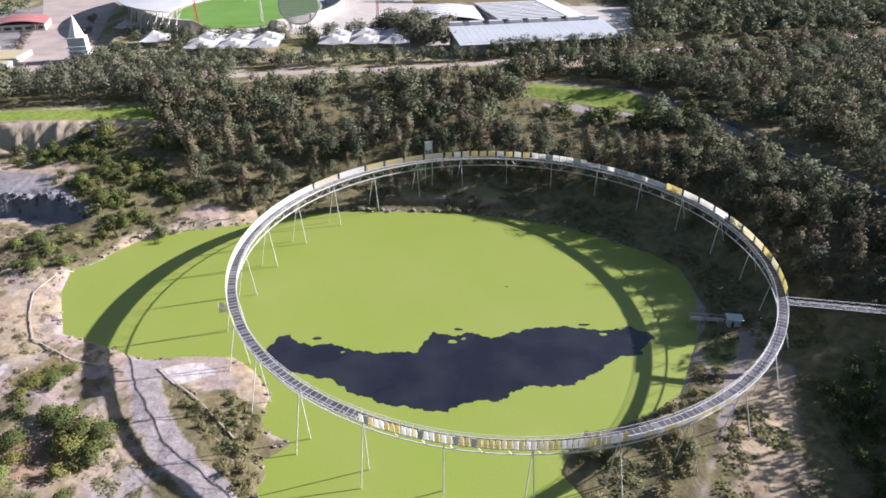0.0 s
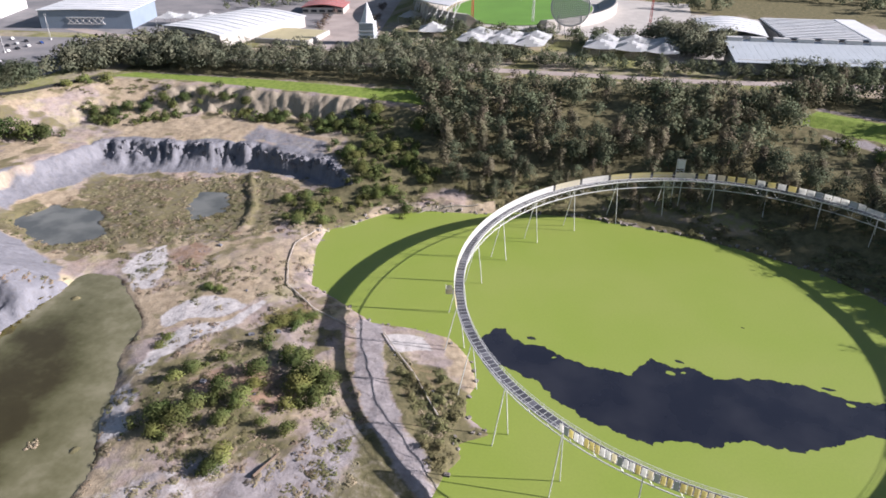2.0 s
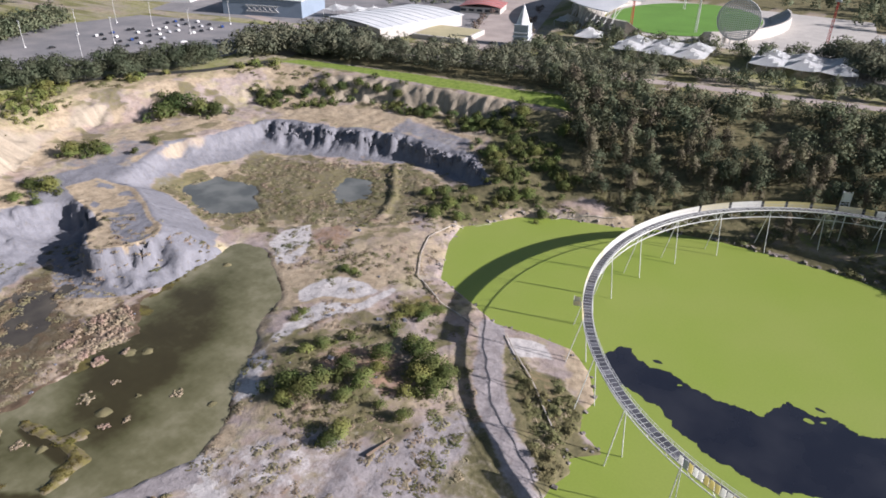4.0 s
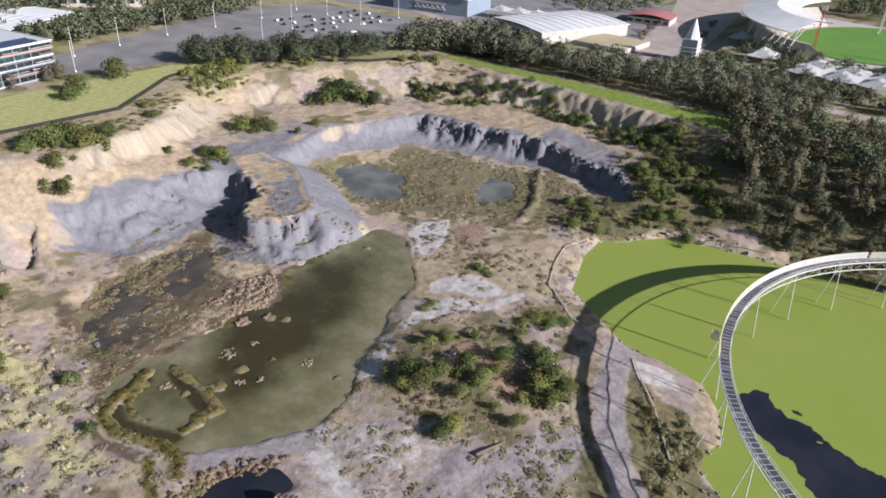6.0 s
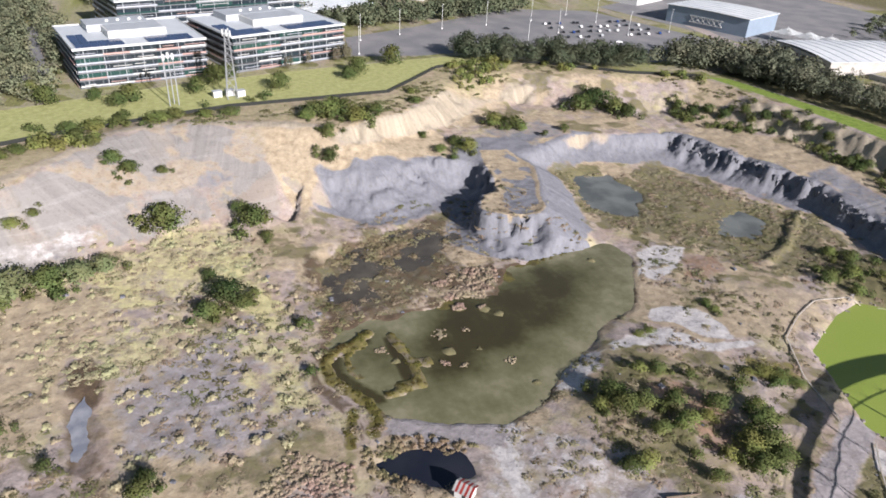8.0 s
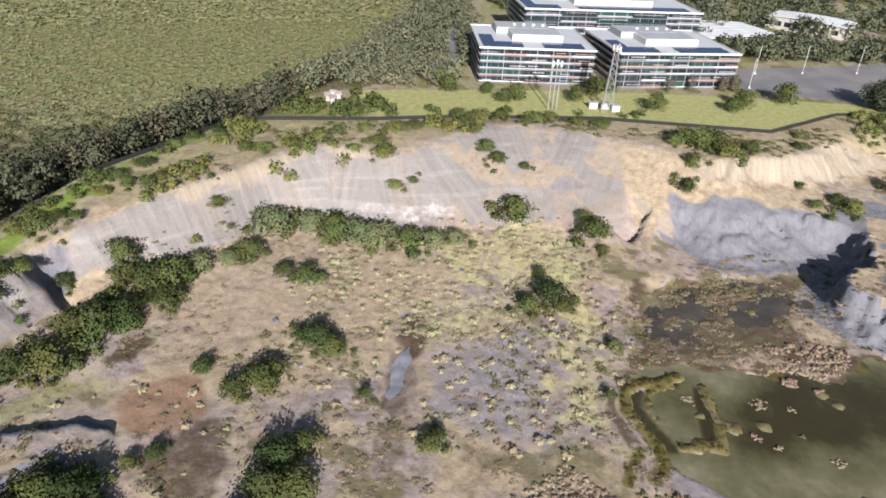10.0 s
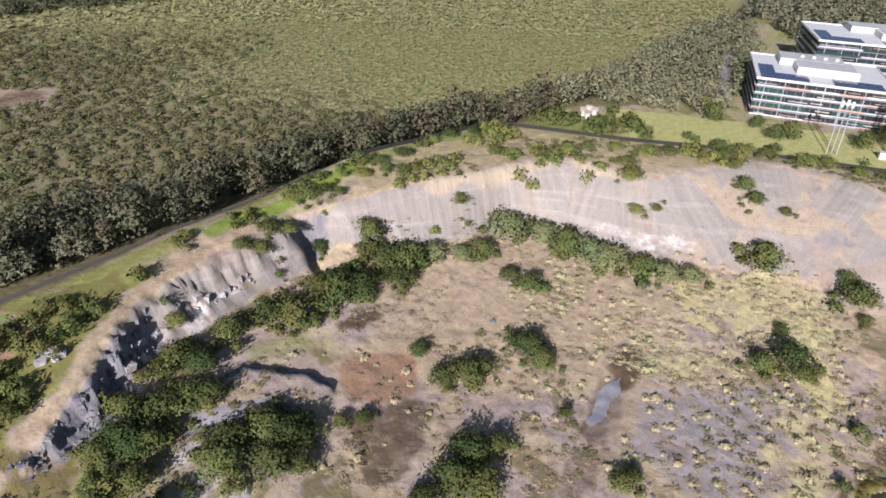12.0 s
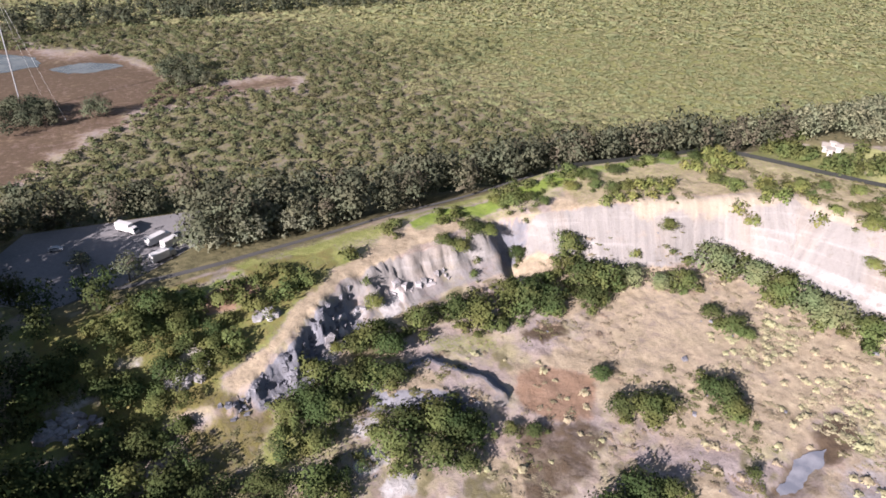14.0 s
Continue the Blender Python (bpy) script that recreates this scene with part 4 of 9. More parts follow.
COVER["pale"] += south_face - dark_beds - foot
# worn tan tracks along the edge of the knoll, bare slate between them
on_knoll = inside_by(KNOLL, VX, VY)
knoll_top = smooth(0.6, 2.2, on_knoll + 1.5 * (mess2 - 0.5)) * smooth(11.0, 11.7, VZ)
knoll_mid = zone([(-262, -78), (-252, -84), (-243, -84), (-240, -78), (-246, -73), (-258, -72)], 1.0, 1.5, 5.0)
knoll_near = smooth(-14, -11, on_knoll)
for k in COVER:
    COVER[k] *= 1 - knoll_near
worn = knoll_top * (1 - knoll_mid) * np.clip(smooth(4.5, 2.5, on_knoll) + smooth(0.44, 0.56, fbm(VX + 9, VY - 21, 8.0, 3)), 0, 1)
COVER["straw"] += worn * 0.95
COVER["slate"] += np.clip(knoll_near - worn, 0, 1) * 0.95
hump_edge = smooth(3.5, 1.5, np.abs(inside_by(HUMP, VX, VY))) * smooth(-300, -306, VY)
for k in COVER:
    COVER[k] *= 1 - hump_edge
COVER["slate"] += hump_edge * 0.9
# a dry tan lip along the top of the western face
lip = smooth(4.5, 0.5, line_distance([(-224, -332), (-238, -323), (-275, -299), (-276, -279), (-298, -252), (-320, -234), (-330, -209), (-321, -170), (-317, -149)], VX, VY) + 4 * (mess2 - 0.5)) * 0.75
for k in COVER:
    COVER[k] *= 1 - lip
COVER["clay"] += lip
bank_mud = smooth(3.4, 1.2, line_distance([(-207, -157), (-196, -160), (-191, -168), (-182, -177), (-173, -178), (-160, -172), (-150, -172)], VX, VY) + 2 * (mess2 - 0.5))
for k in COVER:
    COVER[k] *= 1 - bank_mud
COVER["wet"] += bank_mud * 0.6
for line, wide, _ in MOSS_BANKS:
    bank = smooth(wide + 1.2, wide * 0.6, line_distance(line, VX, VY) + 1.6 * (mess2 - 0.5))
    for k in COVER:
        COVER[k] *= 1 - bank
    COVER["moss"] += bank * (0.75 + 0.5 * (mess2 - 0.5))
for cx, cy, r in ((-178, -153, 4), (-178, -136, 4), (-156, -116, 4), (-215, -62, 4), (-176, -126, 3), (-192, -112, 4), (-196, -116, 4), (-199, -124, 4)):
    isle = smooth(r, r * 0.6, np.hypot(VX - cx, VY - cy))
    for k in COVER:
        COVER[k] *= 1 - isle
    COVER["scrub"] += isle
shore_wet = smooth(3.0, 0.5, np.abs(inside_by(BROWN_SHORE, VX, VY))) * smooth(0.42, 0.55, mess2) * 0.7
COVER["wet"] += shore_wet
marsh_d = inside_by(MARSH_EDGE, VX, VY)
marsh = smooth(-20, 5, marsh_d)
for k in COVER:
    COVER[k] *= 1 - marsh
COVER["turf"] += marsh * (0.30 + 0.25 * smooth(-260, -420, VX))
COVER["scrub"] += marsh * 0.55
flat_open = zone([(-20, -500), (-85, -552), (-135, -596), (-160, -600), (-225, -580), (-240, -596), (-215, -620), (-165, -640), (-172, -700), (-130, -760), (0, -800), (100, -700), (60, -540)], 6.0, 10.0, 40.0) * marsh
for k in COVER:
    COVER[k] *= 1 - flat_open
COVER["ochre"] += flat_open * 0.6
COVER["wet"] += flat_open * (0.62 + 0.3 * (fbm(VX, VY, 120.0, 2) - 0.5))
COVER["straw"] += flat_open * smooth(0.5, 0.62, fbm(VX, VY - 50, 90.0, 2)) * 0.5


def run_along(lines):
    """How far along the nearest of some lines each place of the ground lies."""
    best, run, start = np.full(VX.shape, 1e9), np.zeros(VX.shape), 0.0
    for line in lines:
        for (ax0, ay0), (bx, by) in zip(line, line[1:]):
            dx, dy = bx - ax0, by - ay0
            size = math.hypot(dx, dy)
            t = np.clip(((VX - ax0) * dx + (VY - ay0) * dy) / size ** 2, 0, 1)
            d = np.hypot(VX - ax0 - t * dx, VY - ay0 - t * dy)
            run = np.where(d < best, start + t * size, run)
            best = np.minimum(best, d)
            start += size
        start += 40.0
    return run


FACES = [[p[:2] for p in line] for line in (WEST_TOP, BENCH_EDGE, BENCH_EDGE_WEST, KNOLL_TOP, SOUTH_TOP)]
RUN = run_along(FACES)


def ground_material():
    """Dry earth with the covers laid over it, each broken up by its own grain."""
    m = bpy.data.materials.new("pit_ground")
    m.use_nodes = True
    nt = m.node_tree
    n, link = nt.nodes, nt.links.new
    out = n["Principled BSDF"]
    out.inputs["Roughness"].default_value = 0.95
    out.inputs["Specular IOR Level"].default_value = 0.1
    geo = n.new("ShaderNodeNewGeometry")

    def noise_at(size, detail=5.0, squash=1.0):
        tex = n.new("ShaderNodeTexNoise")
        tex.inputs["Scale"].default_value, tex.inputs["Detail"].default_value = 1.0 / size, detail
        tex.inputs["Roughness"].default_value = 0.62
        if squash != 1.0:
            mp = n.new("ShaderNodeMapping")
            mp.inputs["Scale"].default_value = (1, 1, squash)
            link(geo.outputs["Position"], mp.inputs[0])
            link(mp.outputs[0], tex.inputs["Vector"])
        else:
            link(geo.outputs["Position"], tex.inputs["Vector"])
        return tex.outputs[0]

    def between(src, a, b, lo=0.0, hi=1.0):
        r = n.new("ShaderNodeMapRange")
        for k, v in zip((1, 2, 3, 4), (a, b, lo, hi)):
            r.inputs[k].default_value = v
        link(src, r.inputs[0])
        return r.outputs[0]

    def blend(fac, a, b):
        x = n.new("ShaderNodeMixRGB")
        for slot, v in ((0, fac), (1, a), (2, b)):
            if isinstance(v, tuple):
                x.inputs[slot].default_value = (*v, 1)
            elif isinstance(v, float):
                x.inputs[slot].default_value = v
            else:
                link(v, x.inputs[slot])
        return x.outputs[0]

    fine, mid, broad, rib = noise_at(0.9), noise_at(3.0, 7.0), noise_at(22.0, 6.0), noise_at(2.4, 6.0, 0.35)
    along_face, place, flow = n.new("ShaderNodeAttribute"), n.new("ShaderNodeSeparateXYZ"), n.new("ShaderNodeCombineXYZ")
    along_face.attribute_name = "run"
    link(geo.outputs["Position"], place.inputs[0])
    link(along_face.outputs["Fac"], flow.inputs[0])
    link(place.outputs[2], flow.inputs[1])

    def flow_noise(across, down, detail):
        mp, tex = n.new("ShaderNodeMapping"), n.new("ShaderNodeTexNoise")
        mp.inputs["Scale"].default_value = (1 / across, 1 / down, 1)
        tex.inputs["Scale"].default_value, tex.inputs["Detail"].default_value = 1.0, detail
        link(flow.outputs[0], mp.inputs[0])
        link(mp.outputs[0], tex.inputs["Vector"])
        return tex.outputs[0]

    streaks, bands, beds = flow_noise(2.6, 26.0, 5.0), flow_noise(17.0, 30.0, 4.0), flow_noise(38.0, 2.6, 5.0)
    tone = between(mid, 0.33, 0.67)
    col = blend(tone, (0.258, 0.198, 0.16), (0.388, 0.305, 0.254))
    col = blend(between(broad, 0.36, 0.54), col, blend(tone, (0.245, 0.205, 0.193), (0.365, 0.31, 0.293)))
    col = blend(between(noise_at(9.0, 6.0), 0.49, 0.62, 0.0, 0.7), col, blend(tone, (0.34, 0.28, 0.22), (0.46, 0.39, 0.315)))
    col = blend(between(noise_at(7.0, 6.0), 0.54, 0.64, 0.0, 0.5), col, blend(tone, (0.15, 0.125, 0.08), (0.22, 0.19, 0.12)))
    col = blend(between(noise_at(13.0, 6.0), 0.52, 0.66, 0.0, 0.7), col, blend(tone, (0.32, 0.29, 0.155), (0.40, 0.365, 0.20)))
    colours = {
        "straw": blend(tone, (0.262, 0.208, 0.142), (0.425, 0.352, 0.252)),
        "scrub": blend(tone, (0.085, 0.082, 0.042), (0.19, 0.168, 0.09)),
        "turf": blend(tone, (0.17, 0.195, 0.055), (0.275, 0.285, 0.105)),
        "lime": blend(tone, (0.35, 0.318, 0.165), (0.49, 0.45, 0.25)),
        "ochre": blend(tone, (0.23, 0.145, 0.095), (0.30, 0.20, 0.14)),
        "wet": blend(tone, (0.052, 0.036, 0.025), (0.115, 0.083, 0.055)),
        "slate": blend(between(streaks, 0.36, 0.64, 0.0, 0.6), blend(between(rib, 0.34, 0.66), (0.138, 0.142, 0.163), (0.206, 0.211, 0.237)), (0.190, 0.194, 0.216)),
        "pale": blend(between(beds, 0.54, 0.64, 0.0, 0.35), blend(between(bands, 0.52, 0.70), blend(between(streaks, 0.22, 0.78), (0.188, 0.178, 0.172), (0.284, 0.268, 0.252)), blend(between(streaks, 0.34, 0.66), (0.245, 0.212, 0.182), (0.305, 0.268, 0.234))), (0.36, 0.345, 0.335)),
        "clay": blend(between(streaks, 0.34, 0.66), (0.28, 0.240, 0.184), (0.38, 0.333, 0.260)),
        "lush": blend(tone, (0.12, 0.185, 0.03), (0.215, 0.28, 0.06)),
        "lawn": blend(tone, (0.285, 0.298, 0.112), (0.40, 0.402, 0.182)),
        "mauve": blend(tone, (0.21, 0.191, 0.194), (0.335, 0.310, 0.313)),
        "moss": blend(tone, (0.078, 0.066, 0.020), (0.178, 0.155, 0.056)),
        "chalk": blend(tone, (0.36, 0.342, 0.336), (0.53, 0.508, 0.496)),
    }
    for key, shade in colours.items():
        at = n.new("ShaderNodeAttribute")
        at.attribute_name = key
        add = n.new("ShaderNodeMath")
        add.operation = 'ADD'
        link(at.outputs["Fac"], add.inputs[0])
        link(between(mid if key != "turf" else fine, 0.3, 0.7, -0.2, 0.2), add.inputs[1])
        gate = n.new("ShaderNodeMapRange")
        gate.interpolation_type = 'SMOOTHSTEP'
        gate.inputs[1].default_value, gate.inputs[2].default_value = 0.22, 0.72
        link(add.outputs[0], gate.inputs[0])
        col = blend(gate.outputs[0], col, shade)
    if_pale = n.new("ShaderNodeAttribute")
    if_pale.attribute_name = "pale"
    # dark tufts and stones
    speck = noise_at(1.7, 3.0)
    col = blend(between(speck, 0.57, 0.66, 0.0, 0.25), col, (0.12, 0.10, 0.065))
    col = blend(between(fine, 0.28, 0.72, 0.2, 0.0), col, (0.09, 0.08, 0.06))
    link(col, out.inputs["Base Color"])
    b = n.new("ShaderNodeBump")
    b.inputs["Strength"].default_value, b.inputs["Distance"].default_value = 1.0, 0.34
    link(mid, b.inputs["Height"])
    link(between(if_pale.outputs["Fac"], 0.2, 0.8, 1.0, 0.2), b.inputs["Strength"])
    b2 = n.new("ShaderNodeBump")
    b2.inputs["Strength"].default_value, b2.inputs["Distance"].default_value = 0.8, 0.15
    link(fine, b2.inputs["Height"])
    b3 = n.new("ShaderNodeBump")
    b3.inputs["Distance"].default_value = 1.6
    if_slate, most = n.new("ShaderNodeAttribute"), n.new("ShaderNodeMath")
    if_slate.attribute_name = "slate"
    most.operation = 'MAXIMUM'
    link(if_slate.outputs["Fac"], most.inputs[0])
    link(if_pale.outputs["Fac"], most.inputs[1])
    link(between(most.outputs[0], 0.3, 0.8, 0.0, 0.3), b3.inputs["Strength"])
    link(streaks, b3.inputs["Height"])
    link(b.outputs[0], b3.inputs["Normal"])
    link(b3.outputs[0], b2.inputs["Normal"])
    link(b2.outputs[0], out.inputs["Normal"])
    return m


def grid_mesh(name, x, y, z, mat):
    nx, ny = x.shape
    me = bpy.data.meshes.new(name)
    me.vertices.add(nx * ny)
    me.vertices.foreach_set("co", np.stack([x, y, z], -1).astype(np.float32).ravel())
    i, j = np.meshgrid(np.arange(nx - 1), np.arange(ny - 1), indexing='ij')
    a = (i * ny + j).ravel()
    quads = np.stack([a, a + ny, a + ny + 1, a + 1], 1)
    me.loops.add(quads.size)
    me.loops.foreach_set("vertex_index", quads.ravel().astype(np.int32))
    me.polygons.add(len(quads))
    me.polygons.foreach_set("loop_start", (4 * np.arange(len(quads))).astype(np.int32))
    me.materials.append(mat)
    me.update(calc_edges=True)
    me.shade_smooth()
    return me


ground_mesh = grid_mesh("ground", VX, VY, VZ, ground_material())
for key, share in COVER.items():
    ground_mesh.attributes.new(key, 'FLOAT', 'POINT').data.foreach_set("value", np.clip(share, 0, 1).astype(np.float32).ravel())
ground_mesh.attributes.new("run", 'FLOAT', 'POINT').data.foreach_set("value", RUN.astype(np.float32).ravel())
tagged(new("ground", ground_mesh), "dry tan quarry floor with pale clay and slate faces", "ground", kind="structure")


# ---- water ----
def water_material(name, deep, shallow, rough=0.06, size=18.0):
    m = bpy.data.materials.new(name)
    m.use_nodes = True
    nt = m.node_tree
    n, link = nt.nodes, nt.links.new
    out = n["Principled BSDF"]
    out.inputs["Roughness"].default_value = rough
    out.inputs["Specular IOR Level"].default_value = 0.4
    geo = n.new("ShaderNodeNewGeometry")
    tex = n.new("ShaderNodeTexNoise")
    tex.inputs["Scale"].default_value, tex.inputs["Detail"].default_value = 1 / size, 6.0
    link(geo.outputs["Position"], tex.inputs["Vector"])
    r = n.new("ShaderNodeMapRange")
    r.inputs[1].default_value, r.inputs[2].default_value = 0.4, 0.62
    link(tex.outputs[0], r.inputs[0])
    mix = n.new("ShaderNodeMixRGB")
    mix.inputs[1].default_value, mix.inputs[2].default_value = (*deep, 1), (*shallow, 1)
    link(r.outputs[0], mix.inputs[0])
    link(mix.outputs[0], out.inputs["Base Color"])
    wave = n.new("ShaderNodeTexNoise")
    wave.inputs["Scale"].default_value, wave.inputs["Detail"].default_value = 1.2, 3.0
    link(geo.outputs["Position"], wave.inputs["Vector"])
    b = n.new("ShaderNodeBump")
    b.inputs["Strength"].default_value, b.inputs["Distance"].default_value = 0.15, 0.02
    link(wave.outputs[0], b.inputs["Height"])
    link(b.outputs[0], out.inputs["Normal"])
    return m


def sheet(name, loops, z, mat, label, category="water"):
    """A flat sheet inside the first loop, with the others cut out of it."""
    bm = bmesh.new()
    for loop in loops:
        vs_ = [bm.verts.new((x, y, z)) for x, y in loop]
        for k in range(len(vs_)):
            bm.edges.new((vs_[k - 1], vs_[k]))
    bmesh.ops.triangle_fill(bm, use_beauty=True, edges=bm.edges[:])
    bmesh.ops.recalc_face_normals(bm, faces=bm.faces[:])
    if bm.faces and sum(f.normal.z for f in bm.faces) < 0:
        bmesh.ops.reverse_faces(bm, faces=bm.faces[:])
    me = bpy.data.meshes.new(name)
    bm.to_mesh(me)
    bm.free()
    me.materials.append(mat)
    return tagged(new(name, me), label, category, kind="structure")


def grown(poly, by):
    """An outline moved outwards by about by metres."""
    p = np.array(poly, float)
    t = np.roll(p, -1, 0) - np.roll(p, 1, 0)
    out = np.stack([t[:, 1], -t[:, 0]], 1) / (np.linalg.norm(t, axis=1, keepdims=True) + 1e-9)
    area = np.sum(p[:, 0] * np.roll(p[:, 1], -1) - np.roll(p[:, 0], -1) * p[:, 1])
    return [tuple(v) for v in p + out * by * (1 if area > 0 else -1)]


def graded_pond():
    """The murky pond: pale silt at its edges, green further out, brown in the deep middle."""
    m = bpy.data.materials.new("murky_pond_water")
    m.use_nodes = True
    n, link = m.node_tree.nodes, m.node_tree.links.new
    out = n["Principled BSDF"]
    out.inputs["Roughness"].default_value, out.inputs["Specular IOR Level"].default_value = 0.12, 0.35
    at, geo, tex, tex2 = n.new("ShaderNodeAttribute"), n.new("ShaderNodeNewGeometry"), n.new("ShaderNodeTexNoise"), n.new("ShaderNodeTexNoise")
    at.attribute_name = "depth"
    for t_, size in ((tex, 11.0), (tex2, 2.2)):
        t_.inputs["Scale"].default_value, t_.inputs["Detail"].default_value = 1 / size, 6.0
        link(geo.outputs["Position"], t_.inputs["Vector"])
    add, add2 = n.new("ShaderNodeMath"), n.new("ShaderNodeMath")
    add.operation = add2.operation = 'MULTIPLY_ADD'
    add.inputs[1].default_value, add2.inputs[1].default_value = 0.8, 0.3
    link(tex.outputs[0], add.inputs[0])
    link(at.outputs["Fac"], add.inputs[2])
    link(tex2.outputs[0], add2.inputs[0])
    link(add.outputs[0], add2.inputs[2])
    ramp = n.new("ShaderNodeValToRGB")
    stops = ((0.36, (0.20, 0.188, 0.120)), (0.47, (0.128, 0.123, 0.068)), (0.60, (0.076, 0.073, 0.034)), (0.72, (0.041, 0.035, 0.015)), (0.95, (0.028, 0.022, 0.009)))
    for k, (pos, c) in enumerate(stops):
        e = ramp.color_ramp.elements[k] if k < 2 else ramp.color_ramp.elements.new(pos)
        e.position, e.color = pos, (*c, 1)
    half_ = n.new("ShaderNodeMath")
    half_.operation = 'MULTIPLY'
    half_.inputs[1].default_value = 0.46
    link(add2.outputs[0], half_.inputs[0])
    link(half_.outputs[0], ramp.inputs[0])
    link(ramp.outputs[0], out.inputs["Base Color"])
    outline = grown(BROWN_SHORE, 4)
    p = np.array(outline)
    xs, ys = np.arange(p[:, 0].min() - 2, p[:, 0].max() + 2, 1.5), np.arange(p[:, 1].min() - 2, p[:, 1].max() + 2, 1.5)
    gx, gy = np.meshgrid(xs, ys, indexing='ij')
    inside = inside_by(outline, gx + 0.75, gy + 0.75) > 0
    index = {}
    verts, faces = [], []
    for i, j in zip(*np.nonzero(inside[:-1, :-1])):
        face = []
        for a, b in ((i, j), (i + 1, j), (i + 1, j + 1), (i, j + 1)):
            if (a, b) not in index:
                index[a, b] = len(verts)
                verts.append((gx[a, b], gy[a, b], 0.0))
            face.append(index[a, b])
        faces.append(face)
    me = mesh_from("water", verts, faces, m)
    v = np.array(verts)
    px, py = v[:, 0], v[:, 1]
    middle = [(-208, -118), (-216, -84), (-206, -70), (-190, -80), (-174, -104), (-163, -132), (-170, -142), (-186, -138), (-200, -130)]
    deep = 0.36 + 0.58 * smooth(-7, 9, inside_by(middle, px, py) + 14 * (fbm(px, py, 16.0, 3) - 0.5)) + 0.12 * smooth(0, 8, inside_by(BROWN_SHORE, px, py))
    deep += 0.18 * smooth(14, 6, line_distance([(-184, -156), (-178, -143), (-172, -146)], px, py))
    for ditch in ([(-191, -160), (-189, -166), (-185, -171), (-177, -171.5), (-171, -168), (-163, -163)], [(-189, -152), (-178, -151.5), (-168, -152)]):
        deep += 0.6 * smooth(2.6, 1.2, line_distance(ditch, px, py))
    me.attributes.new("depth", 'FLOAT', 'POINT').data.foreach_set("value", deep.astype(np.float32))
    return tagged(new("water", me), "shallow murky olive-brown quarry pond", "water", kind="structure")


BLACK_WATER = water_material("dark_water", (0.012, 0.014, 0.022), (0.022, 0.024, 0.032), 0.05)
BLUE_WATER = water_material("still_pool", (0.085, 0.090, 0.082), (0.15, 0.155, 0.14), 0.05, 12.0)
DARK_BROWN = water_material("dark_brown_water", (0.050, 0.043, 0.034), (0.085, 0.074, 0.056), 0.08, 12.0)
DUCKWEED = material("duckweed", (0.190, 0.252, 0.042), rough=0.5, vary=0.05, grain=0.7, patch=34.0, other=(0.209, 0.258, 0.054), spec=0.4)
sheet("water", [grown(GREEN_SHORE, 3)], -0.02, BLACK_WATER, "dark still water of the flooded brick pit")
OPEN_PATCH = [(-74, -27), (-73, -23), (-69, -22), (-65, -25), (-59, -26), (-52, -26), (-44, -29), (-34, -30), (-26, -30), (-23, -21), (-21, -19), (-16, -21), (-9, -19), (-3, -22), (8, -16), (18, -15), (29, -16), (44, -15), (49, -18), (50, -21), (43, -29), (37, -30), (29, -38), (17, -45), (6, -46), (-3, -51), (-9, -52), (-20, -56), (-28, -54), (-37, -53), (-47, -47), (-54, -42), (-67, -40), (-74, -32)]
torn = rough_loop(OPEN_PATCH, 0.55, 2.1, 2)
torn = torn + np.random.RandomState(31).randn(*torn.shape) * 0.16
shreds = [rough_loop([(cx + r * math.cos(a), cy + 0.4 * r * math.sin(a)) for a in np.linspace(0, 2 * math.pi, 9)[:-1]], 0.4, 1.1, 60 + k) for k, (cx, cy, r) in enumerate(((-60, -22.3, 1.9), (-13, -17.2, 1.7), (28, -13.4, 1.9), (4, 10, 0.5)))]
sheet("duckweed_sheet", [rough_loop(grown(GREEN_SHORE, 3), 4.0, 0.5, 1), torn, *shreds], 0.02, DUCKWEED, "bright lime-green duckweed covering the pond", "duckweed")
for k, (cx, cy, r) in enumerate(((-16, -23.5, 1.5), (-12, -22.5, 1.0), (33, -19, 1.3), (-50, -29.5, 0.7))):
    ring = [(cx + r * math.cos(a), cy + 0.6 * r * math.sin(a)) for a in np.linspace(0, 2 * math.pi, 9)[:-1]]
    sheet("duckweed_raft", [rough_loop(ring, 0.4, 0.9, 5 + k)], 0.024, DUCKWEED, "small drifting raft of lime duckweed", "duckweed")
graded_pond()
sheet("water", [grown(BLUE_POOL, 2)], 0.75, BLUE_WATER, "small grey-blue pool between reeds")
sheet("water", [grown(SMALL_POOL, 2)], 0.8, BLUE_WATER, "small grey-blue pool between reeds")
sheet("water", [grown(REED_FLOOD, 1.0)], 0.27, DARK_BROWN, "dark brown pool among dead reeds")
sheet("water", [grown(HUT_POOL, 2)], 0.7, BLACK_WATER, "dark water hole below an overgrown bank")
sheet("water", [rough_loop(PUDDLE, 0.6, 1.1, 33)], 1.72, water_material("silty_puddle", (0.16, 0.17, 0.20), (0.27, 0.275, 0.30), 0.25, 5.0), "pale silty puddle on the pit floor")

WEED = material("olive_pond_weed", (0.115, 0.10, 0.028), rough=0.7, vary=0.3, grain=0.6, patch=3.0, other=(0.06, 0.05, 0.02))
for k, (cx, cy, rx, ry) in enumerate(((-214, -100, 5, 3), (-204, -128, 4, 4), (-220, -88, 2.5, 6))):
    ring = [(cx + rx * math.cos(a), cy + ry * math.sin(a)) for a in np.linspace(0, 2 * math.pi, 13)[:-1]]
    sheet("pond_weed", [rough_loop(ring, 0.7, 2.2, 50 + k)], 0.016 + 0.001 * k, WEED, "olive-brown floating pond weed", "pond weed")

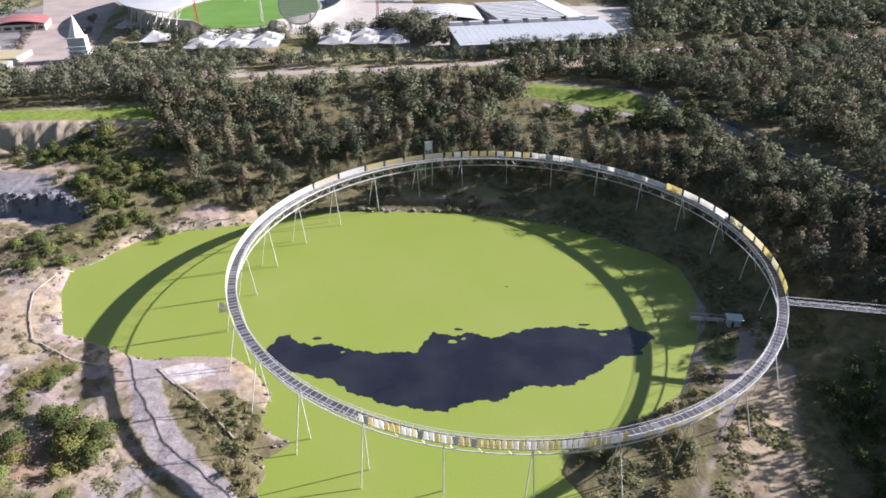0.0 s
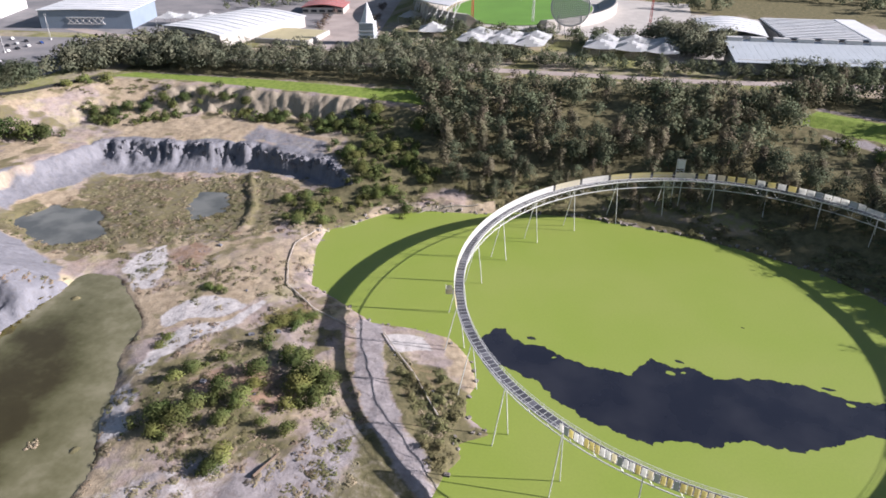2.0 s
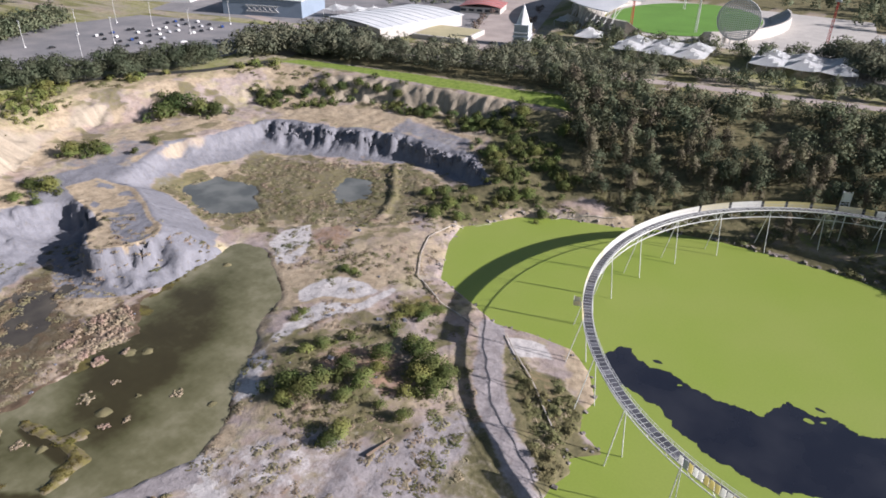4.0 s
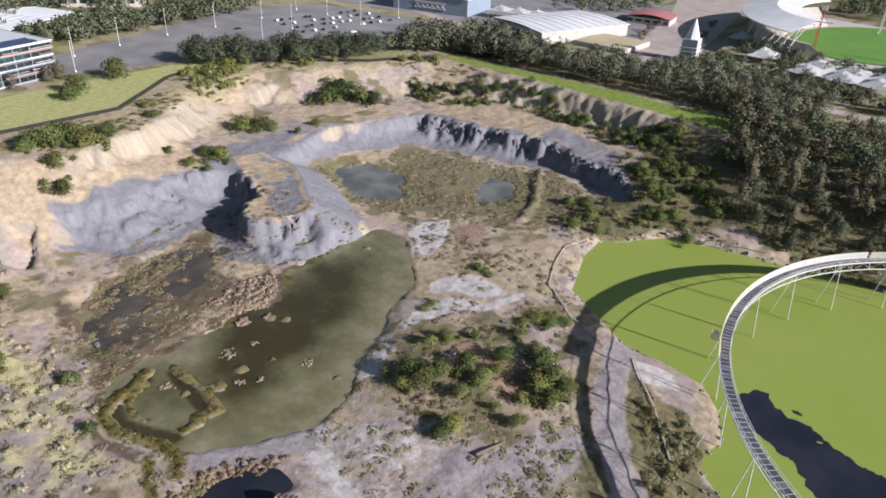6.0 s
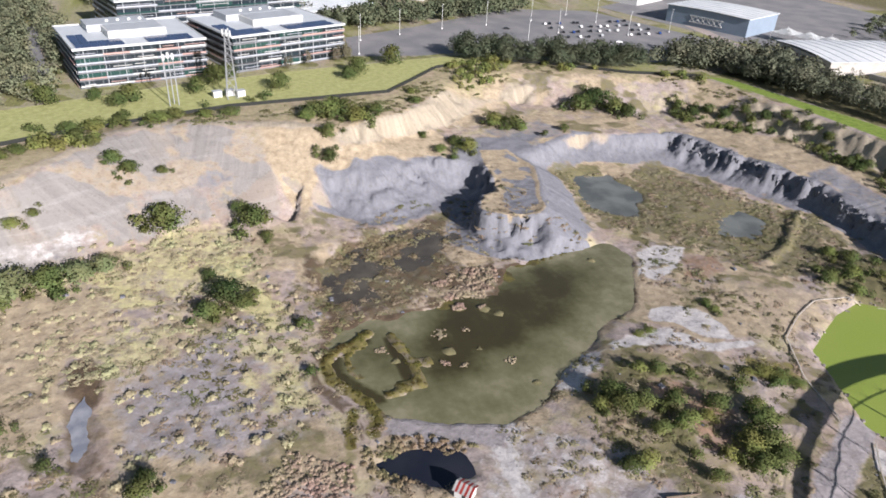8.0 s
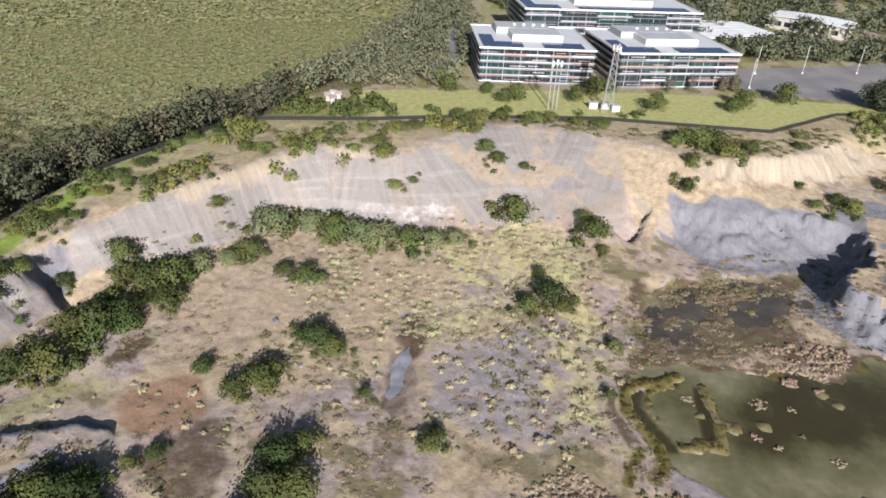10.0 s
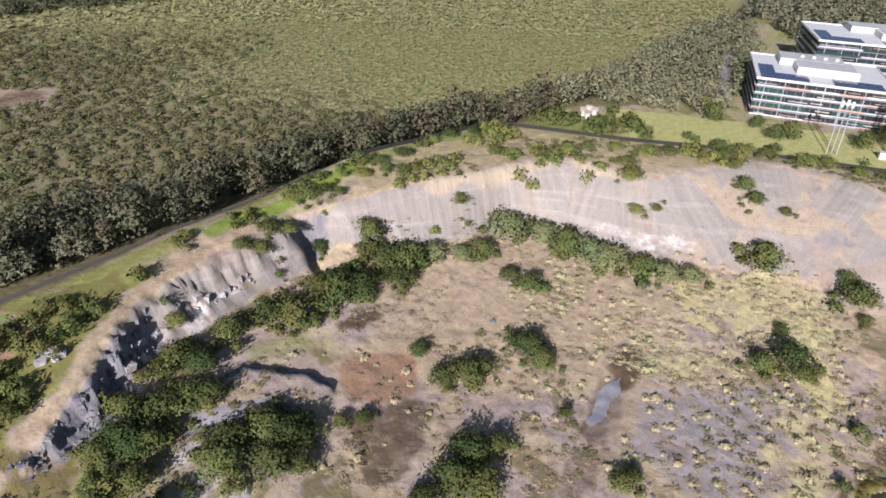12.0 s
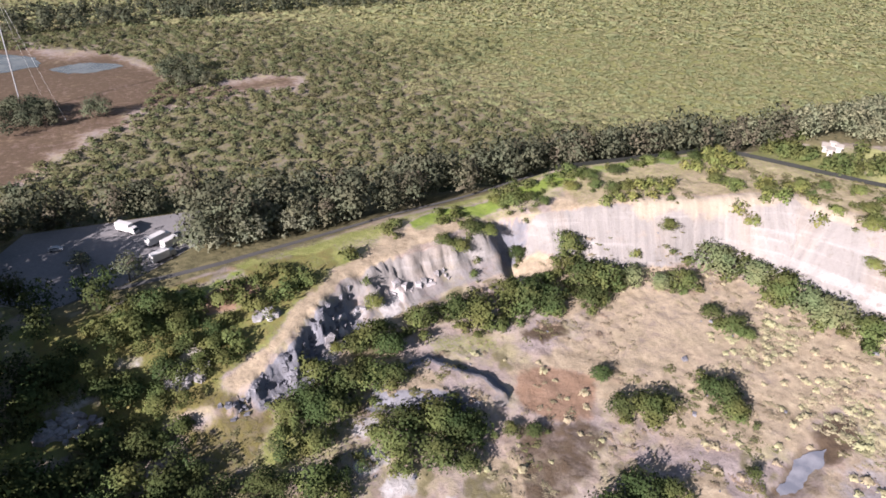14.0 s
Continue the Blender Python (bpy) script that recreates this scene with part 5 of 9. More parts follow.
# ---- the ring walk on its splayed legs ----
RING_R, DECK_Z, BAYS = 87.5, 19.3, 162
BAY = 360.0 / BAYS


def polar(r, a, z):
    return (r * math.cos(radians(a)), r * math.sin(radians(a)), z)


def arc_tube(bm, r, z, a0, a1, wide, step=1.1, deep=None):
    """A bar bent round the ring from a0 to a1 degrees."""
    n = max(1, int(abs(a1 - a0) / step))
    deep = deep or wide
    last = None
    for k in range(n + 1):
        a = a0 + (a1 - a0) * k / n
        loop = [bm.verts.new(polar(r + u * wide / 2, a, z + v * deep / 2)) for u, v in ((-1, -1), (1, -1), (1, 1), (-1, 1))]
        if last:
            for q in range(4):
                bm.faces.new((last[q], last[q - 1], loop[q - 1], loop[q]))
        last = loop
    return bm


def shared(name, bm, mat):
    me = bpy.data.meshes.new(name)
    bm.to_mesh(me)
    bm.free()
    me.materials.append(mat)
    return me


def round_part(name, me, parent, angle, label=""):
    ob = part_of(name, me, parent, label)
    ob.rotation_euler = (0, 0, radians(angle))
    return ob


ring_walk = thing("ring_walkway", "circular steel walkway on splayed legs above the green pond", "walkway")
plates = [shared("deck_plate", arc_tube(bmesh.new(), RING_R, DECK_Z - 0.06, 0.08, BAY / 2 - 0.08, 2.6, 0.6, 0.12), m) for m in (DECK, DECK_PALE)]
joist = shared("cross_bar", beam(bmesh.new(), polar(RING_R - 1.4, 0, DECK_Z - 0.02), polar(RING_R + 1.4, 0, DECK_Z - 0.02), 0.10, 0.10), PANEL_GREY)
post_in = shared("rail_post", beam(bmesh.new(), polar(RING_R - 1.4, 0, DECK_Z - 0.1), polar(RING_R - 1.4, 0, DECK_Z + 1.1), 0.07), STEEL)
post_out = shared("rail_post", beam(bmesh.new(), polar(RING_R + 1.4, 0, DECK_Z - 0.1), polar(RING_R + 1.4, 0, DECK_Z + 1.1), 0.07), STEEL)
brace = bmesh.new()
beam(brace, polar(RING_R - 1.3, 0, DECK_Z - 0.2), polar(RING_R - 0.4, BAY, 15.8), 0.09)
beam(brace, polar(RING_R + 1.3, 2 * BAY, DECK_Z - 0.2), polar(RING_R - 0.4, BAY, 15.8), 0.09)
brace = shared("truss_brace", brace, STEEL)
hanger = shared("truss_strut", beam(bmesh.new(), polar(RING_R + 1.0, 0, DECK_Z - 0.2), polar(RING_R - 0.4, 0, 15.8), 0.1), STEEL)
for k in range(BAYS):
    a = k * BAY
    for b in (a, a + BAY / 2):
        round_part("deck_plate", plates[RNG.rand() < 0.3], ring_walk, b)
        round_part("cross_bar", joist, ring_walk, b)
    round_part("rail_post", post_in, ring_walk, a)
    round_part("rail_post", post_out, ring_walk, a)
    if k % 2 == 0:
        round_part("truss_brace", brace, ring_walk, a)
        round_part("truss_strut", hanger, ring_walk, a + BAY)
for name, r, z, wide, deep in (("edge_beam", RING_R + 1.42, DECK_Z - 0.12, 0.16, 0.4), ("edge_beam", RING_R - 1.42, DECK_Z - 0.12, 0.16, 0.4), ("lower_chord", RING_R - 0.4, 15.8, 0.24, 0.24), ("handrail", RING_R + 1.4, DECK_Z + 1.1, 0.09, 0.09), ("handrail", RING_R - 1.4, DECK_Z + 1.1, 0.09, 0.09), ("mid_rail", RING_R - 1.4, DECK_Z + 0.6, 0.05, 0.05)):
    for q in range(4):
        part(name, arc_tube(bmesh.new(), r, z, q * 90, q * 90 + 90, wide, 1.1, deep), STEEL, ring_walk)
LEGS = 27
for k in range(LEGS):
    a = -114.8 + k * 360 / LEGS
    for r_foot, lean in ((92.2, 0.6), (85.6, -0.4)):
        x, y, _ = polar(r_foot, a + lean, 0)
        g = float(ground_at(x, y))
        part("leg", beam(bmesh.new(), (x, y, min(g, 12) - 0.8), polar(RING_R + 0.2, a, DECK_Z - 0.3), 0.30, sides=6), STEEL, ring_walk)
    part("leg_head", beam(bmesh.new(), polar(RING_R - 1.3, a, DECK_Z - 0.35), polar(RING_R + 1.3, a, DECK_Z - 0.35), 0.25), STEEL, ring_walk)


def screens(a0, a1, wide, tones, tall=2.6, gap=0.06, dark=0.0, r=89.02):
    """Solid screen panels along one rail; dark: degrees of black doorway panel between them."""
    n = max(1, round(radians(a1 - a0) * 89 / wide))
    step = (a1 - a0) / n
    cut = {}
    for k in range(n):
        mat = tones[RNG.randint(len(tones))]
        if mat not in cut:
            cut[mat] = shared("screen_panel", arc_tube(bmesh.new(), r, DECK_Z + tall / 2 - 0.2, dark + gap / 2, step - gap / 2, 0.1, 1.2, tall), mat)
        round_part("screen_panel", cut[mat], ring_walk, a0 + k * step)
        if dark:
            if "dark" not in cut:
                cut["dark"] = shared("screen_panel", arc_tube(bmesh.new(), r - 0.02, DECK_Z + tall / 2 - 0.25, 0, dark, 0.1, 1.2, tall - 0.2), DARK)
            round_part("screen_panel", cut["dark"], ring_walk, a0 + k * step, "black narrow screen panel")


W, Y, G, C = PANEL_WHITE, PANEL_YELLOW, PANEL_GREY, PANEL_CREAM
screens(-115, -92, 1.35, (W, Y, C, W, Y, G), gap=0.16)
screens(-92, -74, 1.35, (W, Y, C, Y, W), gap=0.16)
screens(-74, -52, 1.6, (Y, C, G, G), tall=1.3, gap=0.1)
screens(-178, -151, 2.6, (W, W, C), gap=0.02)
# the panels from 153 to 166 are added only to even out the ring's shadow
screens(153, 182, 2.6, (W, W), gap=0.02)
screens(127, 153, 12.0, (C, W), dark=0.7)
screens(103, 127, 8.5, (C, Y, W), dark=0.7)
screens(78, 103, 4.0, (C, Y, Y, W), dark=0.5)
screens(62, 78, 3.2, (W, G, G), gap=0.2)
screens(38, 62, 3.0, (G, G, W), gap=0.1, tall=1.9)
screens(6, 38, 8.0, (C, Y, W), dark=0.6)
screens(-16, 6, 6.5, (W, C, Y), dark=0.6)

# bridge from the ring to the rim
bridge = thing("footbridge", "straight steel footbridge from the ring to the wooded rim", "bridge")
b0, b1 = Vector((84.6, -28.0, DECK_Z)), Vector((152.0, -40.0, 20.2))
way = (b1 - b0).normalized()
side = Vector((-way.y, way.x, 0))
n_bays = 22
for k in range(n_bays):
    p, q = b0.lerp(b1, k / n_bays), b0.lerp(b1, (k + 1) / n_bays)
    part("deck_plate", beam(bmesh.new(), p + way * 0.05, q - way * 0.05, 2.2, 0.14), DECK, bridge)
    part("cross_bar", beam(bmesh.new(), p - side * 1.3, p + side * 1.3, 0.14), STEEL, bridge)
    for s in (-1, 1):
        part("rail_post", beam(bmesh.new(), p + side * 1.3 * s, p + side * 1.3 * s + Vector((0, 0, 1.2)), 0.09), STEEL, bridge)
        part("truss_brace", beam(bmesh.new(), p + side * 1.3 * s, q + side * 1.3 * s + Vector((0, 0, 1.2)), 0.08), STEEL, bridge)
for s in (-1, 1):
    for h in (0.0, 1.2):
        part("handrail" if h else "edge_beam", beam(bmesh.new(), b0 + side * 1.3 * s + Vector((0, 0, h)), b1 + side * 1.3 * s + Vector((0, 0, h)), 0.14), STEEL, bridge)
for f in (0.42, 0.8):
    p = b0.lerp(b1, f)
    for s in (-1, 1):
        foot = p + side * 3.0 * s
        part("leg", beam(bmesh.new(), (foot.x, foot.y, float(ground_at(foot.x, foot.y)) - 0.5), p + side * 1.0 * s, 0.3, sides=6), STEEL, bridge)

# ---- trees, shrubs, tussocks ----
def clump_cloud(seed, lobes, leaves, radius, height, base, leaf, lobe_r, squash=0.8, up=0.0):
    """A crown: rounded lobes in an egg-shaped volume, each covered with small pointed leaf clumps. Returns corners, lobe tones and the way each corner faces."""
    r = np.random.RandomState(seed)
    out, tone, ways = [], [], []
    for k in range(lobes):
        h = (k + r.rand()) / lobes
        reach = radius * (math.sin(math.pi * min(0.97, 0.2 + 0.74 * h)) ** 0.8) * math.sqrt(r.rand()) * 0.8
        a = r.rand() * 2 * math.pi
        c = np.array([reach * math.cos(a), reach * math.sin(a), base + (height - base) * h])
        lr = lobe_r * (0.85 + 0.7 * r.rand())
        shade = r.rand()
        d = r.randn(leaves, 3)
        d /= np.linalg.norm(d, axis=1, keepdims=True)
        d[:, 2] = np.where(d[:, 2] < -0.3, -d[:, 2], d[:, 2])
        p = c + d * lr * (0.4 + 0.8 * r.rand(leaves, 1) ** 0.7) * np.array([1, 1, squash * (0.75 + 0.5 * r.rand())])
        nrm = d + 0.55 * r.randn(leaves, 3) + np.array([0, 0, up])
        nrm /= np.linalg.norm(nrm, axis=1, keepdims=True)
        u = np.cross(nrm, r.randn(leaves, 3))
        u /= np.linalg.norm(u, axis=1, keepdims=True)
        v = np.cross(nrm, u)
        s = leaf * (0.55 + 0.9 * r.rand(leaves, 1))
        tri = np.stack([p - u * s * 0.75 - v * s * 0.45, p + u * s * 0.75 - v * s * 0.45, p + v * s * 1.15], 1)
        out.append(tri.reshape(-1, 3))
        tone.append(np.full(leaves * 3, shade))
        whole = (p - np.array([0, 0, base + 0.35 * (height - base)])) / np.array([radius, radius, 0.6 * height])
        way = 0.42 * d + 0.7 * whole + 0.16 * nrm + np.array([0, 0, 0.9 * up])
        ways.append(np.repeat(way / np.linalg.norm(way, axis=1, keepdims=True), 3, 0))
    return np.concatenate(out), np.concatenate(tone), np.concatenate(ways)


def trunk_mesh(height, radius, base, seed):
    """A tapered, slightly bent trunk with limbs."""
    r = random.Random(seed)
    bm = bmesh.new()

    def limb(a, b, r0, r1, sides=5):
        a, b = Vector(a), Vector(b)
        d = b - a
        m = Matrix.Translation((a + b) / 2) @ d.to_track_quat('Z', 'Y').to_matrix().to_4x4()
        bmesh.ops.create_cone(bm, cap_ends=True, segments=sides, radius1=r0, radius2=r1, depth=d.length, matrix=m)

    w = 0.018 * height + 0.04
    k1, k2 = (r.uniform(-0.3, 0.3), r.uniform(-0.3, 0.3), base), (r.uniform(-0.6, 0.6), r.uniform(-0.6, 0.6), height * 0.72)
    limb((0, 0, -0.6), k1, w, w * 0.75)
    limb(k1, k2, w * 0.75, w * 0.3)
    for _ in range(5):
        h = r.uniform(0.3, 1.0)
        p = Vector(k1).lerp(Vector(k2), h)
        a = r.uniform(0, 6.28)
        q = p + Vector((math.cos(a) * radius * 0.65, math.sin(a) * radius * 0.65, height * 0.16))
        limb(p, q, w * 0.4, w * 0.12, 4)
    return bm


def crown_mesh(name, cloud, mat):
    v, tone, ways = cloud
    me = bpy.data.meshes.new(name)
    me.vertices.add(len(v))
    me.vertices.foreach_set("co", v.astype(np.float32).ravel())
    me.loops.add(len(v))
    me.loops.foreach_set("vertex_index", np.arange(len(v), dtype=np.int32))
    me.polygons.add(len(v) // 3)
    me.polygons.foreach_set("loop_start", np.arange(0, len(v), 3, dtype=np.int32))
    me.materials.append(mat)
    me.update(calc_edges=True)
    me.attributes.new("tone", 'FLOAT', 'POINT').data.foreach_set("value", (0.2 + 0.22 * tone).astype(np.float32))
    me.shade_smooth()
    me.normals_split_custom_set_from_vertices(ways.astype(np.float32))
    return me


def woodland(name, clouds, places, mat, label, category="trees"):
    """Many plants in one mesh: each place is x, y, z, size, turn, tone."""
    vs_, ts, ws = [], [], []
    for k, (x, y, z, s, a, tone) in enumerate(places):
        v, t, w = clouds[k % len(clouds)]
        c, d = math.cos(a) * s, math.sin(a) * s
        vs_.append(np.stack([v[:, 0] * c - v[:, 1] * d + x, v[:, 0] * d + v[:, 1] * c + y, v[:, 2] * s + z], 1))
        ts.append(t * 0.5 + tone)
        ws.append(np.stack([(w[:, 0] * c - w[:, 1] * d) / s, (w[:, 0] * d + w[:, 1] * c) / s, w[:, 2]], 1))
    me = crown_mesh(name, (np.concatenate(vs_), np.concatenate(ts), np.concatenate(ws)), mat)
    return tagged(new(name, me), label, category, kind="stuff")


def scatter(poly, spacing, seed, keep=None, jitter=0.8):
    """Uneven rows of places inside an outline."""
    r = np.random.RandomState(seed)
    p = np.array(poly)
    xs, ys = np.arange(p[:, 0].min(), p[:, 0].max(), spacing), np.arange(p[:, 1].min(), p[:, 1].max(), spacing)
    x, y = [g.ravel() for g in np.meshgrid(xs, ys)]
    x, y = x + (r.rand(len(x)) - 0.5) * spacing * 2 * jitter, y + (r.rand(len(x)) - 0.5) * spacing * 2 * jitter
    ok = inside_by(poly, x, y) > 0
    if keep is not None:
        ok &= keep(x, y)
    return x[ok], y[ok]


GUM = leaf_material("gum_leaves", (0.036, 0.047, 0.032), (0.218, 0.238, 0.142))
SHE_OAK = leaf_material("she_oak_needles", (0.058, 0.054, 0.038), (0.265, 0.238, 0.160))
GREY_GUM = leaf_material("grey_gum_leaves", (0.066, 0.074, 0.052), (0.262, 0.266, 0.178))
BUSH = leaf_material("bush_leaves", (0.047, 0.062, 0.022), (0.192, 0.218, 0.078))
WATTLE = leaf_material("wattle_leaves", (0.098, 0.116, 0.034), (0.262, 0.278, 0.098))
PALE_GUM = leaf_material("pale_gum_leaves", (0.098, 0.108, 0.066), (0.37, 0.375, 0.235))
BELT_GUM = leaf_material("belt_gum_leaves", (0.040, 0.048, 0.032), (0.180, 0.185, 0.115))
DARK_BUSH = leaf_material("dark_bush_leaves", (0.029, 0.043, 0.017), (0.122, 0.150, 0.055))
SOFT_BUSH = leaf_material("soft_grey_leaves", (0.095, 0.115, 0.055), (0.265, 0.295, 0.145))
MANGROVE = leaf_material("mangrove_leaves", (0.098, 0.107, 0.050), (0.185, 0.188, 0.095))
TUSSOCK = leaf_material("straw_tussock", (0.33, 0.30, 0.19), (0.45, 0.41, 0.265))

TREES = [clump_cloud(s, 16, 48, 4.9, 9.0, 2.6, 0.36, 2.1, 0.85, 0.2) for s in range(4)]
SLIM = [clump_cloud(s + 20, 13, 46, 2.5, 11.6, 1.9, 0.38, 1.5, 1.2, 0.1) for s in range(4)]
MID_TREES = [clump_cloud(s + 30, 14, 22, 5.0, 8.8, 2.6, 0.52, 2.2, 0.85, 0.2) for s in range(5)]
MID_SLIM = [clump_cloud(s + 36, 12, 22, 3.4, 10.2, 1.8, 0.48, 1.8, 1.1, 0.1) for s in range(5)]
LITE_TREES = [clump_cloud(s + 50, 13, 15, 4.8, 9.0, 2.4, 0.64, 2.2, 0.85, 0.2) for s in range(5)]
FAR_TREES = [clump_cloud(s + 40, 8, 11, 5.0, 9.2, 2.5, 1.0, 2.7, 0.8, 0.25) for s in range(4)]
SHRUBS = [clump_cloud(s + 60, 10, 44, 1.6, 2.5, 0.4, 0.22, 0.95, 0.8, 0.2) for s in range(4)]
LOW = [clump_cloud(s + 80, 4, 10, 2.3, 1.7, 0.5, 0.62, 1.5, 0.5, 1.6) for s in range(6)]
PADS = [clump_cloud(s + 90, 5, 7, 3.0, 0.9, 0.45, 0.72, 1.6, 0.26, 2.6) for s in range(6)]
BELT = [clump_cloud(s + 210, 13, 22, 5.0, 11.5, 3.8, 0.5, 2.3, 0.8, 0.2) for s in range(5)]

GREEN_D = lambda x, y: inside_by(GREEN_SHORE, x, y)


def slots(x, y, lo, hi, seed, sink=0.2, tone=0.3):
    r = np.random.RandomState(seed)
    z = ground_at(x, y) - sink
    broad = fbm(x, y, 40.0, 3) - 0.5
    return list(zip(x, y, z, lo + (hi - lo) * r.rand(len(x)), r.rand(len(x)) * 6.28, tone * r.rand(len(x)) + broad * 0.5))


NORTH_LAWN = [(22, 166), (30, 181), (52, 175), (68, 173), (87, 155), (97, 139), (76, 136), (54, 143), (36, 151)]
NORTH_WOOD = [(-160, 120), (-128, 66), (-100, 66), (-60, 78), (0, 82), (36, 76), (68, 56), (86, 28), (94, -10), (116, -44), (122, -110), (116, -190), (200, -190), (230, -60), (420, 250), (240, 270), (90, 226), (-30, 200), (-130, 182), (-190, 150)]
x, y = scatter(NORTH_WOOD, 7.0, 11, lambda a, b: (inside_by(NORTH_LAWN, a, b) < -2) & (line_distance([(30, 184), (52, 178), (68, 175), (90, 156), (100, 135), (109, 120), (123, 94), (132, 79), (147, 38)], a, b) > 5) & (line_distance([(84, -28), (152, -40)], a, b) > 4) & (fbm(a, b, 26.0, 3) > 0.28) & (line_distance([(-126, 192), (-32, 211), (52, 232), (130, 257)], a, b) > 7))
order = np.argsort(-GREEN_D(x, y))
OPEN_SCRUB = [(2, 140), (27, 156), (58, 141), (92, 112), (84, 92), (52, 104), (8, 111)]
BACK_ROAD = [(-160, 188), (-126, 192), (-32, 211), (52, 232), (130, 257), (212, 278), (284, 293)]
WOOD_LANE = [(30, 184), (52, 178), (68, 175), (90, 156), (100, 135), (109, 120), (123, 94), (132, 79), (147, 38)]


def wood_size(px, py):
    """Trees are low in the scrub, along the roads and under the bridge."""
    px, py = np.asarray(px, float), np.asarray(py, float)
    low = 1 - 0.62 * smooth(-3, 4, inside_by(OPEN_SCRUB, px, py))
    low = low * (1 - 0.72 * smooth(44, 14, line_distance(BACK_ROAD, px, py)) * (py < 0.25 * px + 226) * smooth(34, 8, px))
    low = low * (1 - 0.45 * smooth(20, 9, line_distance(WOOD_LANE, px, py)) * (px < 150) * (py < 168))
    return low * (1 - 0.45 * smooth(26, 10, line_distance([(84, -28), (152, -40)], px, py)) * (px < 128))


near, far = order[:260], order[260:]
wood_tree = []
for k in range(4):
    t = thing("woodland_tree", "dark olive-green tree on the wooded pit bank", "tree", "trees on the pit bank")
    part("trunk", trunk_mesh(11, 3.4, 3.0, k), BARK, t)
    part_of("crown", crown_mesh("crown", TREES[k] if k % 2 else SLIM[k], GUM if k % 2 else SHE_OAK), t)
    wood_tree.append(t)
for k, (px, py, pz, s, a, tone) in enumerate(slots(x[near], y[near], 0.7, 1.25, 12)):
    s *= 0.55 + 0.5 * float(smooth(4, 40, -GREEN_D(np.array(px), np.array(py))))
    s *= float(wood_size(px, py)) * (0.7 if (py < 10 and 60 < px < 92) else 1.0)
    m = pose(px, py, pz, 0, 0, math.degrees(a)) @ Matrix.Diagonal((s, s, s, 1))
    t = wood_tree[k % 4]
    if k < 4:
        t.matrix_basis = m
    else:
        made = copy_thing(t, pose(px, py, pz, 0, 0, math.degrees(a)))
        made.scale = (s, s, s)
half = np.random.RandomState(5).rand(len(far)) < 0.68
lower = lambda places: [(a, b, c, s * float(wood_size(a, b)), t, q) for a, b, c, s, t, q in places]
woodland("woodland", MID_TREES, lower(slots(x[far][half], y[far][half], 0.8, 1.5, 13)), GUM, "dense dark olive eucalypt woodland")
woodland("woodland", MID_SLIM, lower(slots(x[far][~half], y[far][~half], 0.9, 1.5, 14)), SHE_OAK, "dense brownish she-oak woodland")

BELT_NORTH = [(-350, 108), (-300, 118), (-200, 140), (-150, 160), (-130, 190), (-225, 190), (-300, 150), (-360, 140)]
x, y = scatter(BELT_NORTH, 6.6, 21)
woodland("tree_belt", BELT, slots(x, y, 0.7, 1.2, 22, 0.2, 0.45), GREY_GUM, "belt of grey-green gum trees behind the rim")
SOUTH_BELT = [(-60, -400), (-100, -392), (-180, -384), (-222, -376), (-262, -363), (-300, -350), (-330, -334), (-372, -305), (-420, -300), (-560, -312), (-667, -310), (-667, -338), (-566, -350), (-458, -352), (-396, -360), (-318, -385), (-253, -405), (-197, -420), (-150, -433), (-112, -448), (-50, -478), (20, -470), (20, -420)]
x, y = scatter(SOUTH_BELT, 7.8, 31, lambda a, b: (line_distance([(-40, -402), (-120, -386), (-200, -381)], a, b) > 1.5) & (inside_by(SOUTH_LOT, a, b) < 1) & ((a < -85) | (b < -442) | (a > -40)))
east = (x > -215) & (np.random.RandomState(9).rand(len(x)) < 0.7)
woodland("tree_belt", BELT, slots(x[east], y[east], 0.9, 1.6, 34, 0.2, 0.4), BELT_GUM, "dark gum belt beside the southern lot")
x, y = x[~east], y[~east]
half = np.random.RandomState(6).rand(len(x)) < 0.6
deep = half & (x > -330 + 60 * (np.random.RandomState(16).rand(len(x)) - 0.5))
woodland("tree_belt", BELT, slots(x[deep], y[deep], 0.95, 1.65, 35, 0.2, 0.4), BELT_GUM, "dark gum belt between the rim and the marsh")
half_pale = half & ~deep
woodland("tree_belt", BELT, slots(x[half_pale], y[half_pale], 0.8, 1.4, 32, 0.2, 0.45), PALE_GUM, "grey-green gum belt between the rim and the marsh")
brown, silver = ~half & (x > -345), ~half & (x <= -345)
woodland("tree_belt", MID_SLIM, slots(x[brown], y[brown], 1.1, 1.75, 33, 0.2, 0.45), SHE_OAK, "brownish she-oak belt between the rim and the marsh")
woodland("tree_belt", MID_SLIM, slots(x[silver], y[silver], 1.0, 1.5, 36, 0.2, 0.5), PALE_GUM, "silvery green gum belt between the offices and the marsh")
MANGROVES = [(-30, -474), (-112, -446), (-197, -417), (-253, -401), (-318, -381), (-396, -356), (-458, -348), (-566, -346), (-760, -332), (-1100, -420), (-1300, -700), (-700, -1150), (-200, -1250), (50, -1000), (0, -800)]
OPEN_FLATS = [(0, -500), (-85, -552), (-128, -590), (-160, -640), (-168, -700), (-130, -760), (0, -800), (100, -700), (60, -540)]
CLEARING = [(-185, -600), (-222, -585), (-240, -600), (-215, -622), (-190, -622)]
x, y = scatter(MANGROVES, 4.9, 41, lambda a, b: (inside_by(OPEN_FLATS, a, b) < 0) & (inside_by(CLEARING, a, b) < 0) & ((a * a + (b + 200) ** 2) < 640 ** 2))
